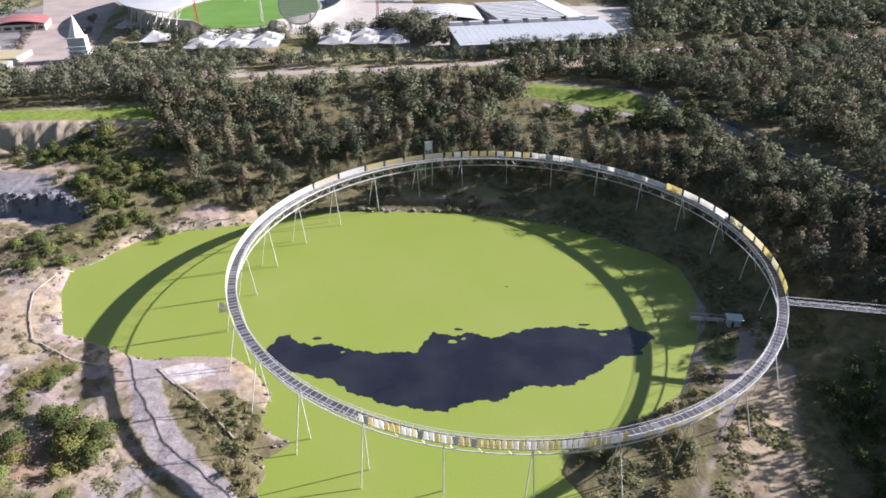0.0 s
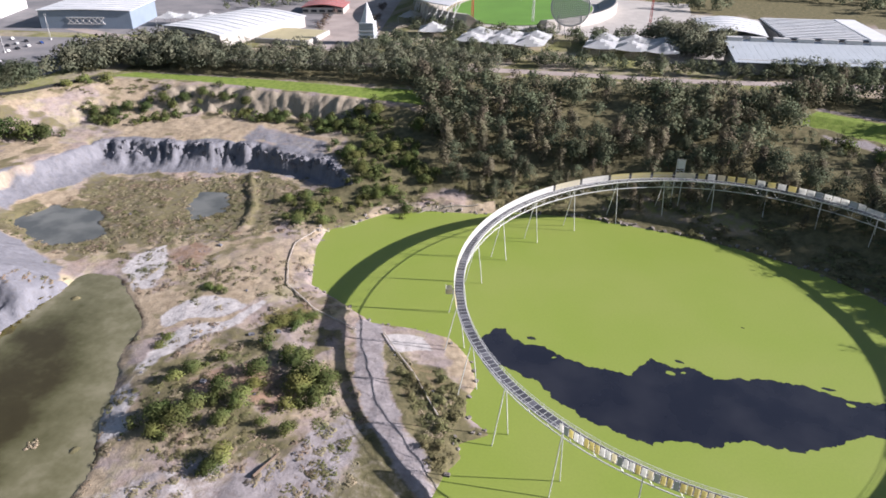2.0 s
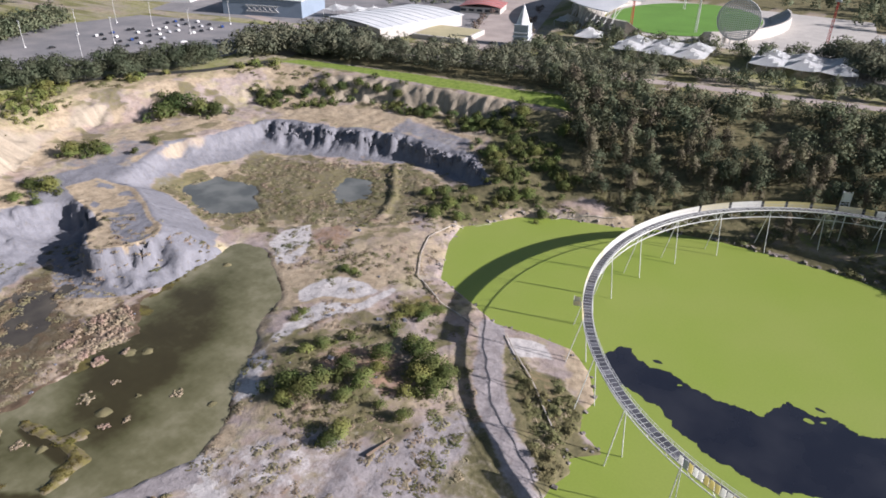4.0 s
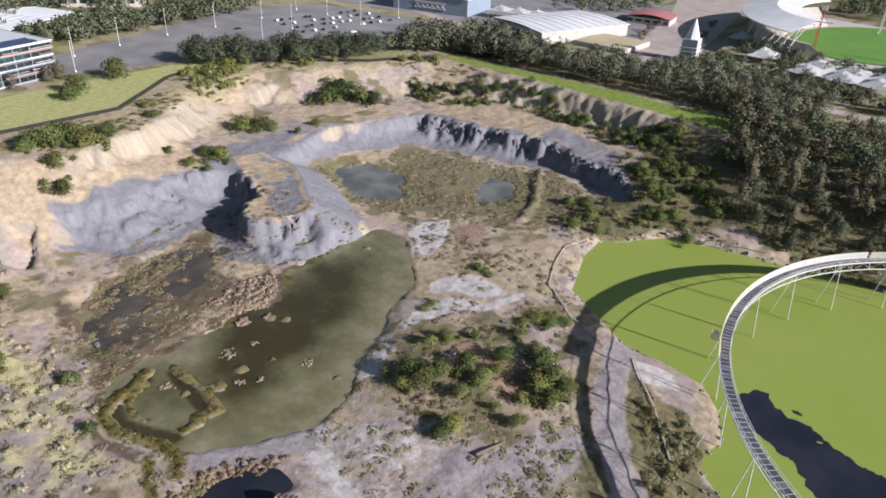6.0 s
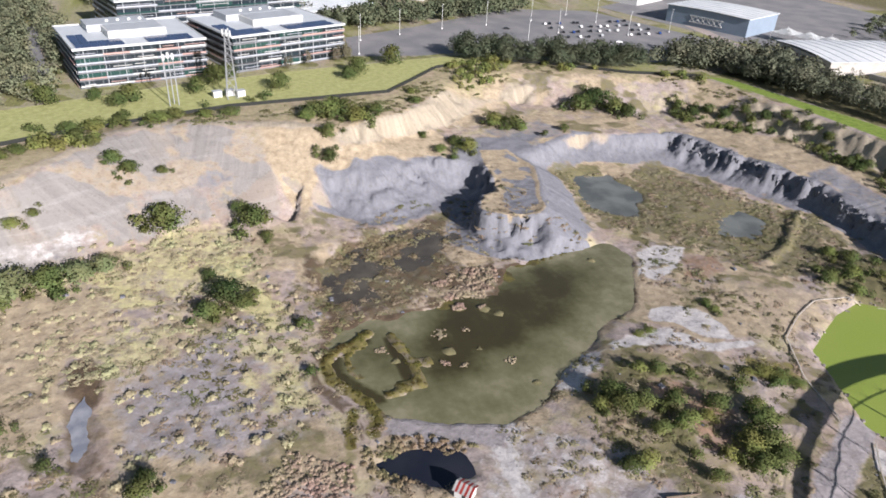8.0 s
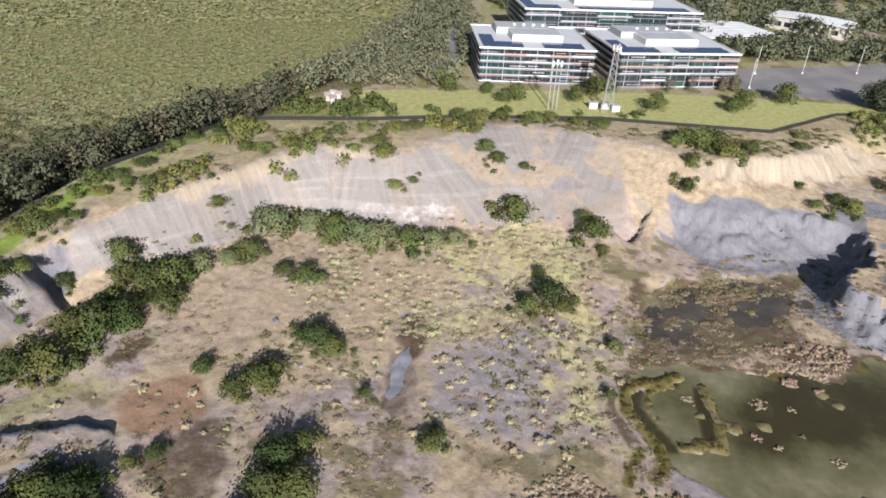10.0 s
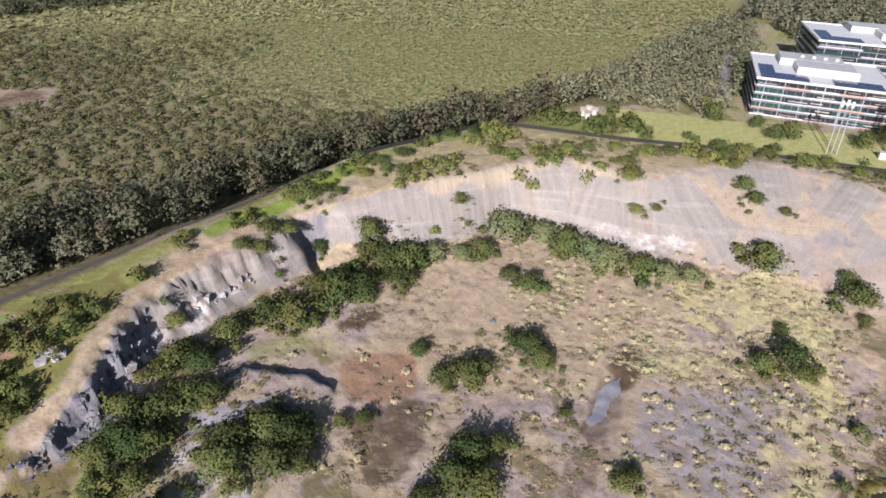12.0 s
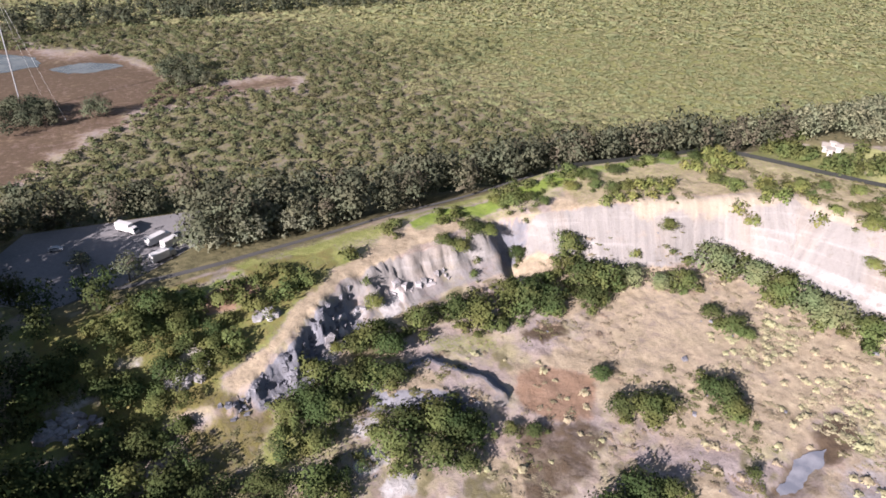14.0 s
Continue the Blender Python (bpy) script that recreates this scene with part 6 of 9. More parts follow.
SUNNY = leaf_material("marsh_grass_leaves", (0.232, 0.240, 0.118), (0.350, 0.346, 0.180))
west = x + 170 * (np.random.RandomState(17).rand(len(x)) - 0.5) < -310 + 240 * (fbm(x, y, 90.0, 3) - 0.5)
woodland("mangroves", LOW, slots(x[~west], y[~west], 0.8, 1.45, 42, 0.3, 0.22), MANGROVE, "low olive-green mangrove thicket on the marsh")
woodland("saltmarsh", PADS, slots(x[west], y[west], 0.85, 1.4, 46, 0.2, 0.22), SUNNY, "smooth yellow-green saltmarsh growth", "marsh plants")
x, y = scatter(MANGROVES, 8.5, 43, lambda a, b: (inside_by(OPEN_FLATS, a, b) < 0) & ((a * a + (b + 200) ** 2) >= 640 ** 2))
woodland("saltmarsh", PADS, slots(x, y, 1.7, 2.6, 44, 0.5, 0.25), SUNNY, "smooth yellow-green saltmarsh growth far off", "marsh plants")

# trees among the buildings
def grove(poly, spacing, clouds, mat, seed, lo, hi, label, keep=None):
    x, y = scatter(poly, spacing, seed, keep)
    return woodland("grove", clouds, slots(x, y, lo, hi, seed + 1), mat, label)


grove([(-424, -42), (-411, -46), (-366, 60), (-380, 66)], 5.0, TREES, GUM, 81, 1.0, 1.5, "row of dark round trees along the car park")
grove([(-495, -98), (-516, -16), (-543, 75), (-572, 75), (-545, -20), (-522, -104)], 7.0, LITE_TREES, GUM, 83, 1.1, 1.5, "tall green trees behind the car park")
grove([(-376, 70), (-350, 112), (-300, 122), (-290, 150), (-370, 160), (-398, 110)], 6.5, LITE_TREES, GREY_GUM, 85, 1.0, 1.5, "grey-green gums at the edge of the car park")
grove([(-245, 202), (-130, 206), (0, 224), (95, 250), (95, 264), (0, 240), (-130, 226), (-245, 240)], 6.5, LITE_TREES, GUM, 87, 0.6, 0.95, "dark trees in front of the pavilions", lambda a, b: (line_distance([(-300, 155), (-130, 196), (-30, 214), (60, 240)], a, b) > 6) & (b > np.interp(a, [-300, -130, -30, 60, 120], [155, 196, 214, 240, 258]) + 4))
grove([(6, 236), (95, 259), (128, 268), (132, 284), (90, 276), (6, 250)], 6.6, MID_TREES, GUM, 161, 0.75, 1.1, "dark green trees before the exhibition shed")
grove([(8, 196), (90, 219), (128, 234), (240, 262), (240, 246), (128, 214), (90, 200), (8, 186)], 6.8, MID_TREES, GUM, 163, 0.7, 1.1, "dark green trees along the back road", lambda a, b: (np.abs(a - 66) > 9) & ((a < 120) | (a > 186)) & (inside_by(NORTH_LAWN, a, b) < -4))
grove([(-240, 260), (-195, 262), (-110, 272), (-60, 300), (-60, 330), (-100, 300), (-200, 285), (-235, 300)], 9.0, LITE_TREES, GUM, 89, 0.7, 1.1, "scattered dark trees between the pavilions")
grove([(-38, 255), (-18, 262), (-16, 300), (-36, 320), (-70, 330), (-66, 300)], 7.0, MID_TREES, GREY_GUM, 91, 1.2, 1.7, "tall gums beside the exhibition hall")
grove([(120, 300), (170, 290), (300, 320), (330, 420), (260, 520), (140, 520), (132, 420)], 11.0, FAR_TREES, GUM, 151, 1.0, 1.5, "dark woodland behind the exhibition halls")
grove([(110, 290), (300, 325), (640, 480), (700, 760), (320, 900), (170, 640), (124, 400)], 13.5, FAR_TREES, GUM, 93, 0.9, 1.4, "far dark woodland beyond the road")
grove([(130, 60), (260, -40), (420, 250), (240, 270), (150, 200)], 9.0, FAR_TREES, GUM, 95, 0.8, 1.2, "dark woodland on the plateau", lambda a, b: a > 400)
grove([(-352, -318), (-380, -258), (-392, -262), (-470, -290), (-560, -310), (-420, -335)], 6.5, LITE_TREES, PALE_GUM, 97, 0.6, 1.0, "grey-green trees beside the offices")
grove([(-566, -130), (-720, -100), (-1000, 60), (-1000, 420), (-700, 260), (-650, 60), (-590, 10)], 13.0, FAR_TREES, GUM, 99, 0.9, 1.4, "far tree canopy behind the car park", lambda a, b: fbm(a, b, 70.0, 3) > 0.45)
grove([(-560, -240), (-520, -100), (-620, -80), (-900, -60), (-1000, -330), (-760, -330)], 11.0, FAR_TREES, GREY_GUM, 101, 0.9, 1.3, "far tree canopy behind the offices", lambda a, b: inside_by([(-478, -235), (-512, -118), (-566, -134), (-532, -250)], a, b) < -4)
grove([(-400, -180), (-402, -170), (-430, -104), (-424, -100)], 4.5, SLIM, SHE_OAK, 103, 0.5, 0.8, "thin autumn trees before the office front")
LAWN_CROWN = crown_mesh("crown", clump_cloud(301, 26, 58, 4.6, 7.4, 0.9, 0.40, 2.3, 0.85, 0.1), BUSH)
LAWN_TRUNK = shared("trunk", trunk_mesh(6.5, 3.4, 1.2, 9), BARK)
for k, (x, y, s) in enumerate(((-374, -156, 1.0), (-393, -110, 1.1), (-385, -116, 0.8), (-411, -84, 1.25), (-368, -226, 1.0), (-362, -232, 0.8), (-376, -196, 0.95), (-392, -186, 1.1), (-400, -178, 0.9), (-372, -262, 1.0), (-385, -270, 0.9), (-374, -242, 0.7))):
    t = thing("lawn_tree", "round dark green tree standing on the lawn", "tree", "trees on the lawn")
    part_of("trunk", LAWN_TRUNK, t)
    part_of("crown", LAWN_CROWN, t)
    t.matrix_basis = pose(x, y, float(ground_at(x, y)) - 0.2, 0, 0, 70 * k) @ Matrix.Diagonal((s * 1.1, s * 1.1, s, 1))
grove([(102, -20), (116, -44), (122, -190), (136, -190), (136, -20)], 4.6, LITE_TREES, GUM, 131, 0.4, 0.62, "dense dark trees on top of the eastern bank", lambda a, b: line_distance([(84, -28), (152, -40)], a, b) > 3)
# dense dark foliage that puts the eastern bank's deep shade into its colour
grove([(90, -40), (112, -44), (116, -190), (70, -190), (74, -110), (84, -64)], 5.2, MID_TREES, DARK_BUSH, 133, 0.35, 0.6, "dense bushes coloured dark for the shade on the eastern bank")
grove([(-384, -296), (-402, -262), (-470, -262), (-560, -290), (-560, -322), (-400, -332)], 7.5, LITE_TREES, PALE_GUM, 135, 0.7, 1.2, "grey-green trees between offices and marsh", lambda a, b: line_distance([(-395, -326), (-412, -266), (-470, -278), (-540, -288)], a, b) > 5)
grove([(-428, -280), (-445, -252), (-600, -280), (-615, -328), (-447, -304)], 7.5, LITE_TREES, PALE_GUM, 137, 0.7, 1.2, "grey-green trees beside the driveway", lambda a, b: line_distance([(-412, -266), (-470, -278), (-540, -288)], a, b) > 4)
SOUTH_MEADOW = [(-58, -345), (-68, -342), (-80, -337), (-74, -328), (-66, -321), (-58, -320), (-56, -330)]
grove([(-86, -300), (-56, -284), (-20, -300), (-8, -330), (-34, -344), (-62, -336), (-80, -322)], 6.4, MID_TREES, DARK_BUSH, 115, 0.35, 0.7, "dark scrubby trees below the southern face", lambda a, b: inside_by(SOUTH_MEADOW, a, b) < -1)
SOUTH_WOOD = [(-62, -398), (-46, -374), (-30, -350), (-34, -318), (-56, -290), (-30, -262), (40, -250), (120, -300), (110, -420), (0, -430), (-38, -404)]
grove([(-60, -386), (-84, -374), (-94, -354), (-76, -342), (-40, -336), (-34, -360), (-44, -380)], 5.6, MID_TREES, BUSH, 117, 0.3, 0.6, "dense dark bushes on the southern slope", lambda a, b: (fbm(a, b, 12.0, 3) > np.where(a > -58, 0.44, 0.55)) & ((a > -80) | (b < -366)))
grove([(-84, -412), (-106, -420), (-130, -410), (-150, -398), (-128, -392), (-96, -392), (-76, -400)], 6.4, LITE_TREES, GREY_GUM, 119, 0.8, 1.15, "grey-green gums between the lot and the rim", lambda a, b: a < -84)
# dark green leaves, picked so the foliage colour carries this bank's shade
grove(SOUTH_WOOD, 7.4, MID_TREES, DARK_BUSH, 111, 0.5, 1.0, "green trees coloured dark for the shade on the southern bank", lambda a, b: (a < -14) & (inside_by(SOUTH_MEADOW, a, b) < -2))
# unseen tall trees, added to cast their shadow westwards over the bank
grove([(-12, -250), (60, -250), (60, -440), (0, -440), (-22, -400), (-16, -340)], 7.4, BELT, DARK_BUSH, 112, 1.15, 1.7, "tall dark trees added out of view to shade the southern bank")
grove([(-84, -400), (-86, -415), (-106, -424), (-100, -412), (-90, -396)], 6.5, LITE_TREES, GREY_GUM, 113, 0.7, 1.0, "grey-green trees between lot and rim", lambda a, b: fbm(a, b, 9.0, 2) > 0.45)
for k, (x, y, s) in enumerate(((-64, -402, 1.1), (-55, -421, 0.75), (-110, -598, 1.2), (-113, -594, 1.0), (-106, -596, 1.0), (-84, -620, 1.1), (-76, -617, 1.2), (-70, -622, 1.0), (-90, -616, 0.8), (-170, -652, 1.3), (-178, -655, 1.3), (-186, -652, 1.2), (-164, -648, 1.1))):
    t = copy_thing(wood_tree[3], pose(x, y, float(ground_at(x, y)) - 0.2, 0, 0, 50 * k))
    t.scale = (s * 1.15, s * 1.15, s * 0.9)
    tagged(t, "grey-green tree standing on open ground", "tree", "trees on open ground")
grove([(-58, -588), (-84, -582), (-92, -600), (-84, -632), (-60, -634)], 6.5, MID_TREES, BELT_GUM, 141, 0.6, 1.0, "dark trees round the mast on the marsh")
grove([(-156, -622), (-184, -616), (-188, -634), (-160, -646)], 6.5, MID_TREES, BELT_GUM, 143, 0.6, 0.9, "dark tree clump at the edge of the marsh")
grove([(-60, -805), (-300, -800), (-560, -740), (-580, -800), (-300, -870), (-60, -880)], 12.0, FAR_TREES, BELT_GUM, 145, 0.8, 1.2, "dark far woodland across the marsh")
BARE = leaf_material("bare_twigs", (0.10, 0.075, 0.06), (0.22, 0.17, 0.14))
grove([(-262, 250), (-256, 250), (-306, 372), (-312, 372)], 7.0, FAR_TREES, BARE, 121, 0.45, 0.65, "row of bare brown street trees")
grove([(-300, 236), (-294, 236), (-330, 330), (-336, 330)], 7.0, FAR_TREES, BARE, 123, 0.45, 0.65, "row of bare brown street trees")
grove([(-70, 440), (140, 425), (170, 640), (320, 900), (0, 1000), (-300, 900), (-270, 500), (-80, 500)], 15.0, FAR_TREES, GUM, 127, 0.9, 1.4, "far trees beyond the showground", lambda a, b: fbm(a, b, 50.0, 3) > 0.46)
grove([(-420, 290), (-360, 330), (-380, 420), (-480, 400)], 12.0, FAR_TREES, GUM, 125, 0.6, 1.0, "dark trees behind the halls")

# ---- shrubs and small trees of the pit: x, y, half width ----
THICKETS = {}
THICKETS["west_foot"] = [(-238, -306, 9.7), (-244, -292, 7.7), (-242, -281, 8.8), (-240, -272, 8.7), (-240, -263, 9.3), (-241, -252, 7.8), (-243, -244, 7.3), (-248, -236, 5.9), (-218, -306, 6.3), (-211, -310, 5.2), (-205, -317, 6.2), (-269, -216, 9.5)]
THICKETS["south_foot"] = [(-194, -321, 8.1), (-189, -326, 7.8), (-194, -339, 6.0), (-164, -328, 7.8), (-161, -335, 5.7), (-171, -325, 6.5), (-146, -331, 6.6), (-141, -338, 5.8), (-129, -340, 4.9), (-184, -318, 5.8)]
THICKETS["floor"] = [(-179, -267, 6.9), (-177, -261, 6.0), (-180, -272, 4.1), (-158, -276, 6.9), (-153, -281, 5.3), (-163, -274, 5.0), (-159, -293, 4.0), (-146, -225, 4.5), (-150, -224, 3.5), (-215, -205, 5.8), (-221, -199, 7.7), (-217, -194, 4.5), (-237, -203, 3.3), (-122, -293, 3.2), (-127, -289, 3.2), (-209, -281, 6.4), (-211, -290, 4.7), (-212, -277, 3.7), (-161, -246, 2.6), (-202, -177, 3.0)]
THICKETS["south_thicket"] = [(-132, -260, 7.6), (-122, -259, 8.2), (-125, -252, 7.3), (-114, -261, 5.6), (-139, -256, 5.2), (-107, -305, 8.7), (-99, -308, 7.8), (-109, -299, 7.8), (-93, -305, 7.6), (-100, -296, 7.5), (-114, -299, 6.0), (-111, -340, 7.9), (-113, -334, 6.6), (-106, -341, 5.5), (-90, -335, 6.7), (-83, -330, 6.5), (-84, -324, 6.0), (-77, -328, 6.0), (-90, -326, 4.7), (-105, -290, 5.0)]
THICKETS["south_edge"] = [(-62, -372, 7.9), (-54, -369, 7.4), (-49, -368, 5.8), (-66, -365, 5.2), (-73, -360, 4.0), (-87, -322, 5.8), (-85, -327, 5.9), (-78, -315, 5.6), (-96, -328, 7.1), (-102, -327, 7.2), (-106, -322, 5.3), (-27, -358, 7.4), (-36, -365, 5.7), (-37, -343, 6.3), (-45, -339, 6.2), (-22, -337, 8.5), (-30, -335, 7.4), (-38, -329, 7.2), (-62, -312, 5.0), (-72, -305, 6.9), (-46, -324, 6.5)]
THICKETS["south_edge"] += [(-66, -352, 4.0), (-57, -354, 5.0), (-52, -346, 4.6), (-47, -351, 5.2), (-71, -355, 3.6), (-64, -358, 4.2), (-54, -338, 4.4), (-43, -356, 5.0)]
THICKETS["rim_a"] = [(-262, -325, 4.9), (-263, -318, 4.9), (-271, -308, 4.9), (-283, -301, 5.6), (-293, -297, 4.0), (-277, -271, 5.9), (-285, -276, 5.5), (-267, -265, 4.7), (-272, -258, 3.4), (-302, -274, 5.8), (-309, -266, 4.7), (-314, -253, 3.9), (-329, -249, 6.2), (-331, -239, 6.2), (-334, -230, 5.6), (-329, -215, 6.8), (-339, -207, 5.7), (-336, -195, 4.4), (-337, -184, 5.1), (-215, -324, 2.8), (-229, -322, 4.9), (-300, -286, 4.1)]
THICKETS["face_w"] = [(-316, -245, 4.8), (-309, -239, 4.1), (-300, -232, 5.7), (-295, -227, 5.1), (-296, -215, 3.4), (-223, -344, 4.1), (-221, -351, 4.1), (-228, -342, 3.6), (-198, -355, 3.4), (-234, -326, 2.1), (-214, -308, 1.6), (-159, -349, 2.2), (-267, -184, 8.6), (-275, -188, 5.0), (-258, -180, 3.6)]
THICKETS["rim_s"] = [(-191, -364, 6.3), (-197, -361, 4.4), (-187, -369, 3.9), (-158, -356, 5.7), (-166, -359, 5.4), (-171, -356, 4.5), (-153, -359, 3.9), (-183, -352, 5.1), (-214, -356, 4.1), (-226, -357, 4.7), (-238, -354, 4.9), (-257, -353, 4.5), (-268, -351, 4.7), (-278, -345, 4.1), (-121, -353, 4.4), (-118, -345, 3.9), (-108, -343, 3.4), (-101, -343, 3.3)]
THICKETS["rim_nw"] = [(-329, -147, 7.5), (-331, -139, 8.9), (-327, -133, 8.8), (-318, -129, 7.4), (-328, -118, 5.1), (-326, -151, 5.0), (-339, -94, 4.0), (-354, -91, 3.5), (-319, -96, 3.2), (-304, -79, 6.8), (-311, -82, 5.0), (-304, -93, 4.3), (-296, -89, 3.0), (-331, -53, 7.5), (-327, -45, 7.5), (-323, -41, 4.8)]
THICKETS["face_nw"] = [(-310, -144, 6.0), (-298, -147, 5.8), (-342, 5, 9.1), (-345, 15, 9.3), (-334, 21, 9.1), (-327, 26, 7.6), (-318, -19, 3.5), (-312, -33, 2.7), (-179, -179, 2.3)]
THICKETS["north_foot"] = [(-328, 60, 8.0), (-319, 64, 7.9), (-315, 71, 8.0), (-307, 75, 7.9), (-302, 84, 7.9), (-292, 89, 7.9), (-284, 95, 7.1), (-271, 97, 7.0), (-258, 99, 6.9), (-239, 93, 6.6), (-232, 98, 6.6), (-220, 98, 7.2), (-207, 94, 7.7), (-198, 95, 7.6), (-189, 96, 7.6), (-174, 85, 7.2), (-174, 69, 5.7), (-190, 77, 4.6)]
THICKETS["mid_scrub"] = [(-198, 94, 6.3), (-193, 109, 7.2), (-183, 109, 7.8), (-160, 81, 6.5), (-166, 60, 7.4), (-179, 72, 5.8), (-147, 52, 6.5), (-136, 46, 5.2), (-151, 48, 5.3), (-205, 88, 4.9), (-182, 36, 6.0), (-188, 31, 5.4), (-173, 27, 6.3), (-173, 15, 6.1), (-163, 20, 5.0), (-167, 36, 4.1), (-205, 100, 6.4), (-149, 74, 6.3), (-156, 102, 8.1), (-136, 65, 6.0)]
THICKETS["mound"] = [(-142, -101, 5.5), (-136, -100, 5.8), (-139, -105, 3.8), (-135, -94, 4.7), (-132, -86, 5.1), (-124, -88, 5.0), (-125, -96, 4.1), (-128, -75, 4.8), (-125, -81, 3.5), (-119, -67, 6.0), (-111, -71, 6.7), (-113, -76, 5.8), (-107, -71, 5.1), (-106, -78, 4.9), (-117, -106, 5.0), (-117, -110, 3.9), (-107, -92, 3.6), (-112, -84, 3.0), (-115, -92, 2.6), (-147, -81, 4.1), (-148, -87, 3.3), (-142, -73, 2.5), (-134, -61, 3.4), (-125, -63, 3.7), (-147, -105, 2.7)]
THICKETS["olive"] = [(-137, -49, 4.9), (-133, -46, 5.3), (-130, -42, 3.6), (-138, -54, 3.1), (-174, -40, 3.5), (-170, -40, 3.4), (-167, -69, 2.7), (-166, -74, 2.7)]

BIG_SHRUBS = [clump_cloud(s + 100, 22, 62, 4.0, 4.8, 0.8, 0.29, 1.7, 0.8, 0.2) for s in range(4)]
KINDS = {}
for kind, mat in (("dark", DARK_BUSH), ("green", BUSH), ("yellow", WATTLE), ("grey", SOFT_BUSH)):
    for big, clouds in ((True, BIG_SHRUBS), (False, SHRUBS)):
        KINDS[kind, big] = [crown_mesh("foliage", c, mat) for c in clouds]
STEMS = {True: shared("stem", trunk_mesh(4.2, 3.0, 1.0, 3), BARK), False: shared("stem", trunk_mesh(2.0, 1.2, 0.5, 4), BARK)}
LOOKS = {"west_foot": ("grey", "grey", "green"), "south_foot": ("green", "dark"), "floor": ("dark", "green"), "south_thicket": ("dark", "dark", "green"), "south_edge": ("dark", "green"), "rim_a": ("green", "yellow"), "face_w": ("green", "green"), "rim_s": ("green", "dark", "yellow"), "rim_nw": ("green", "yellow"), "face_nw": ("green", "dark"), "north_foot": ("green", "dark"), "mid_scrub": ("yellow", "green", "yellow"), "mound": ("green", "green", "yellow"), "olive": ("yellow", "yellow")}
WORDS = {"dark": "dense dark green shrub on the dry quarry ground", "green": "bushy green shrub on the dry quarry ground", "yellow": "yellowish green shrub on the dry quarry ground", "grey": "soft grey-green shrub at the foot of the pale face"}
FLAT = {"west_foot": 0.85, "rim_a": 0.6, "rim_nw": 0.7, "olive": 0.35, "rim_s": 0.7}


def shrub(x, y, r, kind, seed, flat=0.9):
    big = r > 3.4
    t = thing("shrub", WORDS[kind], "shrub", "shrubs in the quarry")
    s = r / (5.4 if big else 2.35)
    part_of("stem", STEMS[big], t)
    part_of("foliage", KINDS[kind, big][seed % 4], t)
    rim_kind = float(ground_at(x, y))
    t.matrix_basis = pose(x, y, rim_kind - 0.15, 0, 0, (seed * 137) % 360) @ Matrix.Diagonal((s, s, s * flat, 1))


SIZE = {"north_foot": 0.7, "mid_scrub": 0.78, "mound": 1.0, "floor": 1.08, "south_foot": 1.28, "south_thicket": 1.0, "rim_a": 1.2, "rim_nw": 1.15, "west_foot": 1.15}
seed, SMALL = 0, []
for area, spots in THICKETS.items():
    for k, (x, y, r) in enumerate(spots):
        seed += 1
        shrub(x, y, r * SIZE.get(area, 1.05), LOOKS[area][k % len(LOOKS[area])], seed, FLAT.get(area, 0.9))
        for q in range(3 if r > 5.0 else 1):
            a, f = RNG.rand() * 6.28, 0.7 + 0.5 * RNG.rand()
            px, py = x + r * f * math.cos(a), y + r * f * math.sin(a)
            SMALL.append((px, py, float(ground_at(px, py)) - 0.15, r * (0.25 + 0.25 * RNG.rand()) / 2.35, a, 0.3 * RNG.rand()))

UNDER = [clump_cloud(s + 66, 8, 22, 1.7, 2.1, 0.4, 0.29, 1.0, 0.8, 0.3) for s in range(4)]
x, y = scatter([(-330, 58), (-290, 84), (-256, 99), (-190, 107), (-150, 104), (-128, 66), (-150, 40), (-172, 18), (-186, 30), (-170, 56), (-196, 88), (-256, 88), (-318, 50)], 3.4, 71, lambda a, b: fbm(a, b, 14.0, 3) > 0.51)
SMALL += slots(x, y, 0.6, 1.3, 72)
x, y = scatter([(28, 142), (70, 118), (106, 118), (112, 138), (70, 140), (40, 156)], 4.5, 81, lambda a, b: fbm(a, b, 12.0, 3) > 0.42)
SMALL += slots(x, y, 0.9, 2.4, 82)
x, y = scatter([(-56, -386), (-100, -374), (-132, -368), (-112, -366), (-92, -356), (-74, -348), (-50, -346), (-30, -362)], 3.8, 85, lambda a, b: fbm(a, b, 9.0, 3) > 0.47)
SMALL += slots(x, y, 0.5, 1.8, 86)
x, y = scatter([(-300, -338), (-262, -356), (-223, -370), (-186, -374), (-140, -378), (-140, -370), (-186, -364), (-222, -359), (-258, -346), (-290, -332)], 3.4, 167, lambda a, b: fbm(a, b, 10.0, 3) > 0.5)
SMALL += slots(x, y, 0.5, 1.4, 168)
x, y = scatter([(-200, -318), (-196, -340), (-170, -340), (-140, -344), (-118, -340), (-126, -330), (-160, -322), (-184, -312)], 3.6, 171, lambda a, b: fbm(a, b, 9.0, 3) > 0.5)
SMALL += slots(x, y, 0.6, 1.7, 172)
fence_side = [(-318, -284), (-330, -250), (-352, -180), (-358, -150), (-366, -152), (-360, -186), (-340, -250), (-330, -286)]
x, y = scatter(fence_side, 3.4, 73, lambda a, b: fbm(a, b, 12.0, 3) > 0.62)
SMALL += slots(x, y, 0.8, 1.7, 74)
x, y = scatter([(-306, -300), (-322, -338), (-352, -334), (-350, -300), (-330, -284)], 4.0, 75, lambda a, b: (np.hypot(a + 340, b + 317) > 13) & (fbm(a, b, 10.0, 3) > 0.4))
SMALL += slots(x, y, 0.9, 2.2, 76)
